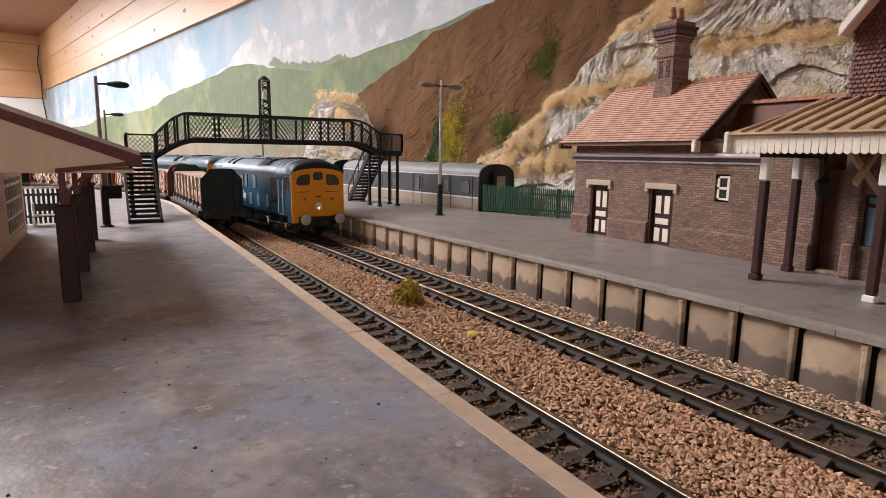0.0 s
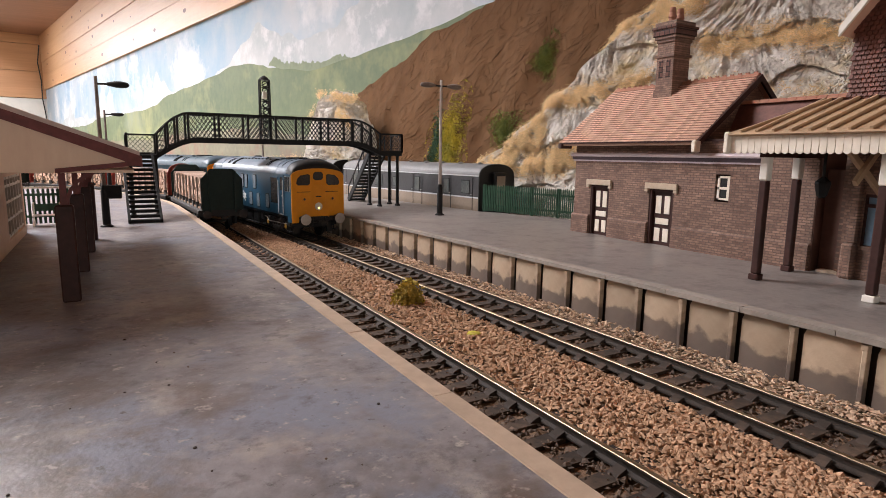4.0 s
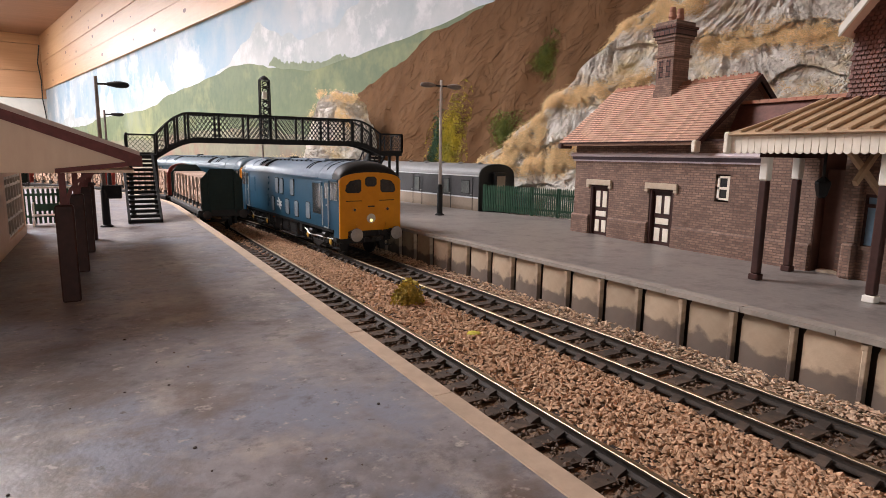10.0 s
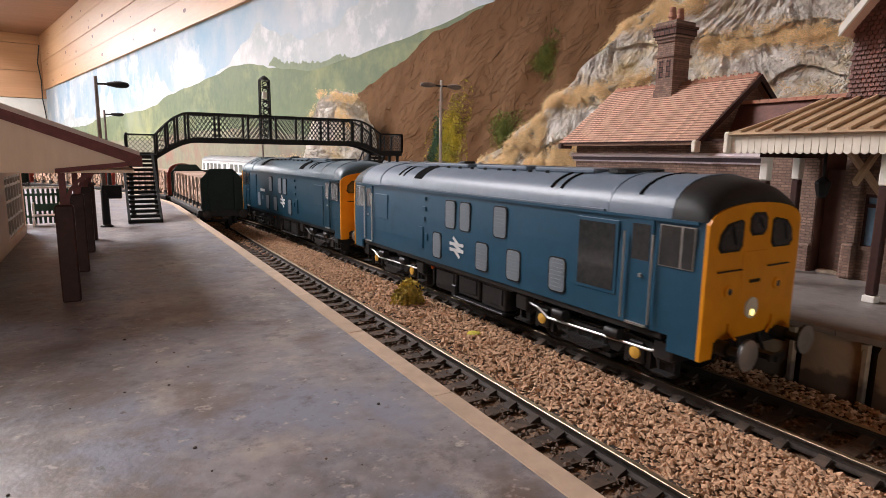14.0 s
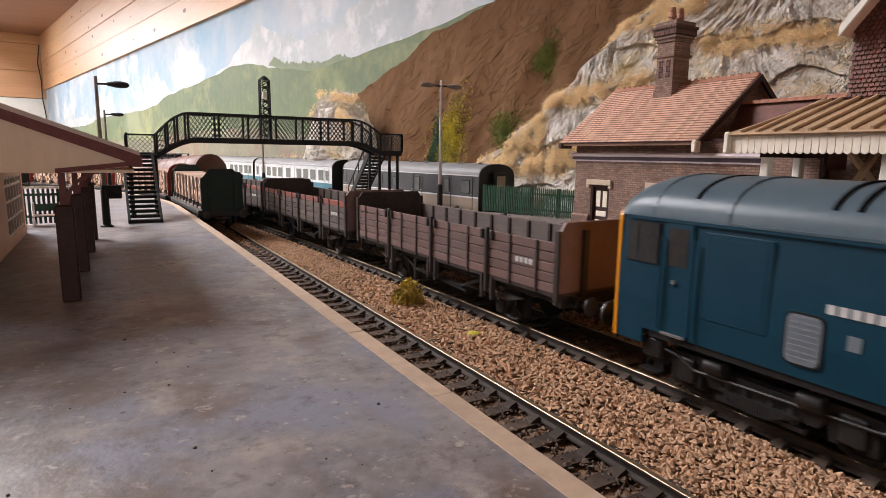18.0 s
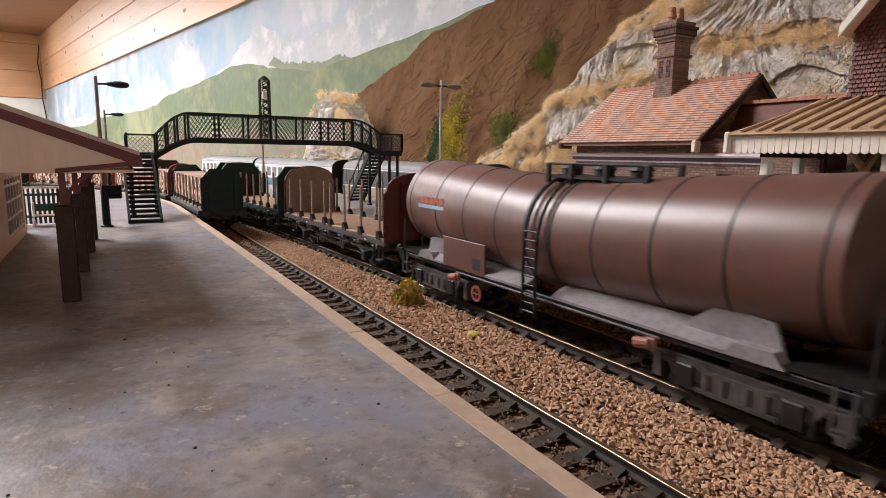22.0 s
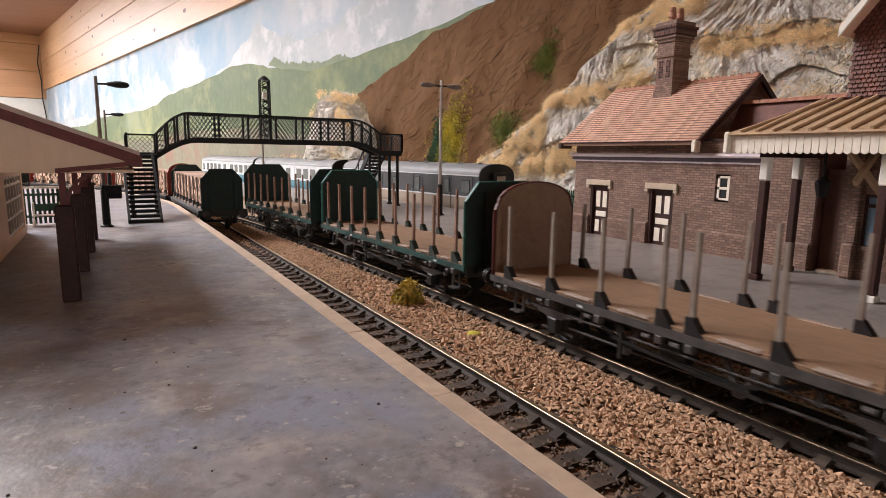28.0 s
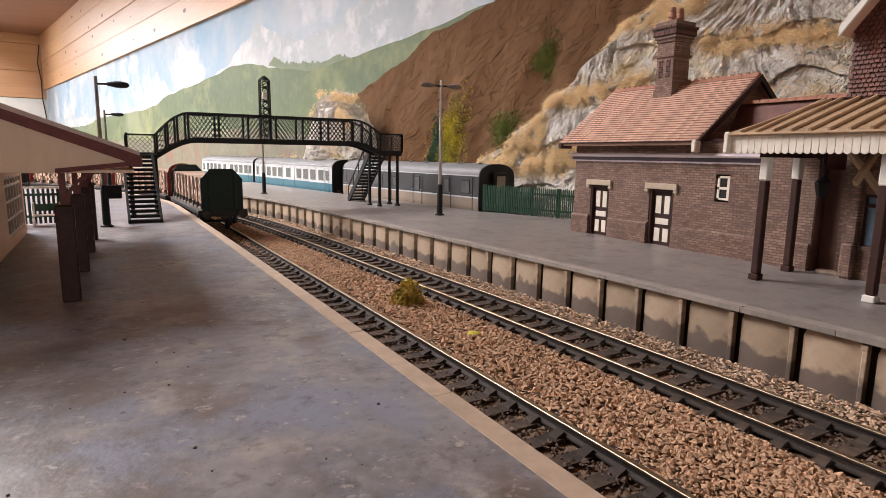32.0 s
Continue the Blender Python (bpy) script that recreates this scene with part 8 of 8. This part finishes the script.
timbers = [timber_wagon("empty timber wagon with red arched ends and bare stakes", REDARCH, BROWNARCH, M_REDEND, spacing=RED_STAKES),
           timber_wagon("empty timber wagon with dark green cut-corner ends", GREEN, GREEN, M_TEAL, stakes=M_STAKE_RUST, gusset=M_GREENGUSSET, rail=M_GREENRAIL),
           timber_wagon("empty timber wagon with pale-edged cut-corner ends", GREEN, MAROONCUT, M_STAKE),
           timber_wagon("empty timber wagon with red arched ends and bare stakes", REDARCH, BROWNARCH, M_REDEND, spacing=RED_STAKES),
           timber_wagon("empty timber wagon with green ends and rusty stakes", GREEN, GREEN, M_TEAL, stakes=M_STAKE_RUST, gusset=M_GREENGUSSET, rail=M_GREENRAIL),
           timber_wagon("last empty timber wagon with green ends and rusty stakes", GREEN, GREEN, M_GREENEND, stakes=M_STAKE_RUST, gusset=M_GREENGUSSET, rail=M_GREENRAIL)]

# distance of each vehicle's middle behind the leading buffers, and half its bogie or axle spacing
CONSIST = [(loco_1, 7.7, 4.35), (loco_2, 23.2, 4.35)]
CONSIST += [(w, 37.18 + 11.6 * i, 3.0) for i, w in enumerate(opens)]
CONSIST += [(tank, 73.6, 4.7)]
CONSIST += [(w, 86.57 + 11.81 * i, 3.2) for i, w in enumerate(timbers)]


def stand(track, s, half):
    """The pose of a vehicle whose pivots stand on the track at s - half and s + half."""
    xa, ya, _ = track(s - half)
    xb, yb, _ = track(s + half)
    return put((xa + xb) / 2, (ya + yb) / 2, 0, math.degrees(math.atan2(-(xb - xa), yb - ya)))


# ---- standing timber train on the near track, loaded ----
def log_load(m_pose):
    root = thing("log_stack", 0, 0, 0, 0, "stacked cut logs loaded on a timber wagon", "logs", "log loads")
    root.matrix_basis = m_pose
    rng_ = random.Random(5)
    kinds = []
    for k in range(6):
        r = 0.085 + 0.009 * k
        m = Mesh().rod((-0.80, 0, 0), (0.80, rng_.uniform(-0.02, 0.02), 0), r, r * rng_.uniform(0.85, 1.0), 8)
        ob = link("log", m, M_LOG, True)
        ob.data.materials.append(M_LOGEND)
        for poly in ob.data.polygons:
            if abs(poly.normal.x) > 0.9:
                poly.material_index = 1
        kinds.append(ob.data)
        bpy.data.objects.remove(ob)
    for row in range(8):
        y = -5.0 + rng_.uniform(0, 0.15)
        while y < 5.0:
            z = 1.43 + row * 0.19 + rng_.uniform(-0.03, 0.03)
            lg = share("log", kinds[rng_.randrange(6)], root, rng_.uniform(-0.07, 0.05), y, z, rng_.uniform(-3, 3))
            y += rng_.uniform(0.20, 0.25)
    return root


def standing_line(s):
    """The standing wagons lean a little to the platform side of their rails."""
    return beside(left_track, s, -0.24)


STANDING = [timber_wagon("loaded timber wagon with a dark green cut-corner end", GREEN, GREEN, M_GREENEND, True),
            timber_wagon("loaded timber wagon with faded red arched ends", REDSTAND, REDSTAND, M_REDFADED, True)]
for i, (w, _) in enumerate(STANDING):
    w.matrix_basis = stand(standing_line, 36.5 + 12.1 * i, 3.2)
loads = [log_load(stand(standing_line, 36.5, 3.2))]
loads.append(copy_thing(loads[0], stand(standing_line, 48.6, 3.2)))
for i in range(2, 5):
    copy_thing(STANDING[1][0] if i % 2 == 0 else STANDING[0][0], stand(standing_line, 36.5 + 12.1 * i, 3.2))
    copy_thing(loads[0], stand(standing_line, 36.5 + 12.1 * i, 3.2))


# ---- coaches in the bay ----
def coach(label, lower, upper, line, windows, van, H):
    root = thing("passenger_coach", 0, 0, 0, 0, label, "coach", "coaches in the bay")
    W, ZB, ZC, ZT = 1.38, 0.85, 3.0, 3.68
    part("lower_body", Mesh().prism([(-W * 0.97, ZB), (-W, ZB + 0.4), (-W, 1.72), (W, 1.72), (W, ZB + 0.4), (W * 0.97, ZB)], "y", -H, H), lower, root)
    part("waist_line", Mesh().box(-W - 0.004, W + 0.004, -H + 0.02, H - 0.02, 1.722, 1.80), line, root)
    part("upper_body", Mesh().prism([(-W, 1.802), (-W * 0.97, ZC), (W * 0.97, ZC), (W, 1.802)], "y", -H, H), upper, root)
    part("cantrail_line", Mesh().box(-W * 0.985 - 0.01, W * 0.985 + 0.01, -H + 0.02, H - 0.02, ZC - 0.03, ZC + 0.03), line, root)
    part("roof", Mesh().prism(arch(W * 0.98, ZC + 0.03, ZT, 16, 2.3), "y", -H, H), M_COACHROOF, root, "grey curved roof", True)
    for sgn in (-1, 1):
        y0, y1 = sorted((sgn * H, sgn * (H + 0.06)))
        en = part("coach_end", Mesh().prism([(-W * 0.99, ZB), (-W * 0.99, ZC)] + arch(W * 0.97, ZC + 0.02, ZT - 0.02, 12, 2.3) + [(W * 0.99, ZC), (W * 0.99, ZB)], "y", y0, y1), M_LOCO_BLACK, root, "black coach end with gangway")
        g0, g1 = sorted((sgn * (H + 0.06), sgn * (H + 0.4)))
        part("gangway", Mesh().box(-0.5, 0.5, g0, g1, 1.1, 3.2, 0.06), M_LOCO_BLACK, en)
        part("gangway_door", Mesh().box(-0.32, 0.32, min(sgn * (H + 0.4), sgn * (H + 0.43)), max(sgn * (H + 0.4), sgn * (H + 0.43)), 1.15, 3.0, 0.02), M_COACHTAN if van else M_LOCO_BLACK, en)
        buffers(root, sgn * (H + 0.02), sgn, None, r=0.22)
    for i in range(9):
        part("roof_vent", Mesh().lathe([(0.14, 0), (0.16, 0.08), (0.05, 0.13)], (-0.45, (i - 4) * H * 0.22, ZT - 0.05), "z", 8), M_COACHROOF, root)
    for sx in (-1, 1):
        for (y0, y1, z0, z1) in windows:
            w = part("window", Mesh().box(min(sx * W, sx * (W + 0.012)), max(sx * W, sx * (W + 0.012)), y0 - 0.04, y1 + 0.04, z0 - 0.04, z1 + 0.04, 0.005), M_LOCO_BLACK if van else M_COACHGREY, root)
            part("pane", Mesh().box(min(sx * W, sx * (W + 0.018)), max(sx * W, sx * (W + 0.018)), y0, y1, z0, z1), M_WARMGLASS, w)
        for y in (-8.35, -7.6, -1.4, 1.3, 7.6, 8.3) if not van else (-7.6, -5.6, -4.7, -2.6, -1.6, 1.0, 5.0, 7.5):
            part("door_edge", Mesh().box(min(sx * W, sx * (W + 0.012)), max(sx * W, sx * (W + 0.012)), y - 0.02, y + 0.02, ZB + 0.1, 2.9), M_LOCO_BLACK, root)
            part("door_handle", Mesh().box(min(sx * W, sx * (W + 0.05)), max(sx * W, sx * (W + 0.05)), y + 0.06, y + 0.14, 1.9, 1.95), M_SILVER, root)
        part("underframe", Mesh().box(min(sx * 1.0, sx * 1.2), max(sx * 1.0, sx * 1.2), -H, H, 0.62, ZB), M_UNDER, root)
    for y in (-H + 2.6, H - 2.6):
        bogie(root, y, 2.6, 0.46, M_UNDER)
    return root


wins = [(y, y + 0.95, 1.92, 2.78) for y in (-7.35, -5.75, -4.3, -2.85, -0.45, 1.5, 2.95, 4.4, 5.85)] + [(-8.3, -7.75, 1.95, 2.75), (7.72, 8.2, 1.95, 2.75)]
vans = [(-7.3, -6.6, 2.0, 2.7), (-5.4, -4.9, 1.9, 2.75), (-2.3, -1.8, 1.9, 2.75), (0.2, 0.8, 2.05, 2.65), (2.3, 3.2, 2.0, 2.7), (5.4, 6.4, 2.0, 2.7)]
van = coach("dark grey luggage van with a tan lower band", M_COACHTAN, M_COACHDARK, M_COACHGREY, vans, True, 8.1)
van.matrix_basis = stand(coach_track, 8.2, 5.5)
blue = coach("blue and grey passenger coach", M_COACHBLUE, M_COACHGREY, M_MARK, wins, False, 8.85)
blue.matrix_basis = stand(coach_track, 27.1, 6.2)
copy_thing(blue, stand(coach_track, 45.6, 6.2))


# ---- the moving train ----
# seconds and the place of the leading buffers along the track
RUN = [(0, 26.64), (3.5, 26.64), (4.5, 26.60), (5.5, 26.42), (6, 26.15), (7, 25.38), (8, 24.28), (9, 22.78), (10, 20.76), (11, 18.05), (12, 14.5), (13, 10.17), (14, 5.15),
       (15, -0.70), (16, -7.1), (17, -14.3), (18, -22.74), (19, -32.16), (20, -42.64), (21, -53.52), (22, -63.67), (23, -73.75), (24, -82.86), (25, -91.28), (26, -99.3),
       (27, -107.4), (28, -115.7), (29, -123.95), (30, -132.3), (31, -140.63), (32, -148.9)]


def run_at(t):
    """Smooth place of the train: a cubic through the rows above."""
    k = max(0, min(len(RUN) - 2, sum(1 for r in RUN if r[0] <= t) - 1))

    def slope(i):
        if i <= 0 or i >= len(RUN) - 1:
            a, b = (RUN[0], RUN[1]) if i <= 0 else (RUN[-2], RUN[-1])
            return (b[1] - a[1]) / (b[0] - a[0])
        (t0, y0), (t1, y1), (t2, y2) = RUN[i - 1:i + 2]
        d0, d1 = (y1 - y0) / (t1 - t0), (y2 - y1) / (t2 - t1)
        return (d0 * (t2 - t1) + d1 * (t1 - t0)) / (t2 - t0) if d0 * d1 > 0 else 0.0
    (ta, ya), (tb, yb) = RUN[k], RUN[k + 1]
    h, u = tb - ta, (t - ta) / (tb - ta)
    return (ya * (1 + 2 * u) * (1 - u) ** 2 + h * slope(k) * u * (1 - u) ** 2 + yb * u * u * (3 - 2 * u) + h * slope(k + 1) * u * u * (u - 1))


TIMES = [0.0, 3.5] + [3.5 + 0.5 * i for i in range(1, 58)]


def turn_times(r):
    """Times between which a wheel of radius r turns less than a right angle."""
    out, last = [0.0], run_at(0)
    for f in range(1, 32 * FPS + 1):
        t = f / FPS
        if abs(run_at(t) - last) > r * 0.9 or t in (3.5, 32.0):
            out.append(t)
            last = run_at(t)
    return out


def motions():
    for (root, wheels), d, half in CONSIST:
        walk(root, [(t, stand(right_track, run_at(t) + d, half)) for t in TIMES])
        r = wheels[0]["radius"]
        rows = turn_times(r)
        for w in wheels:
            y = w.matrix_basis.translation.y
            base_ = Matrix.Translation((0, y, r * S))
            walk(w, [(t, base_ @ Matrix.Rotation((run_at(0) - run_at(t)) / r, 4, "X")) for t in rows])

motions()
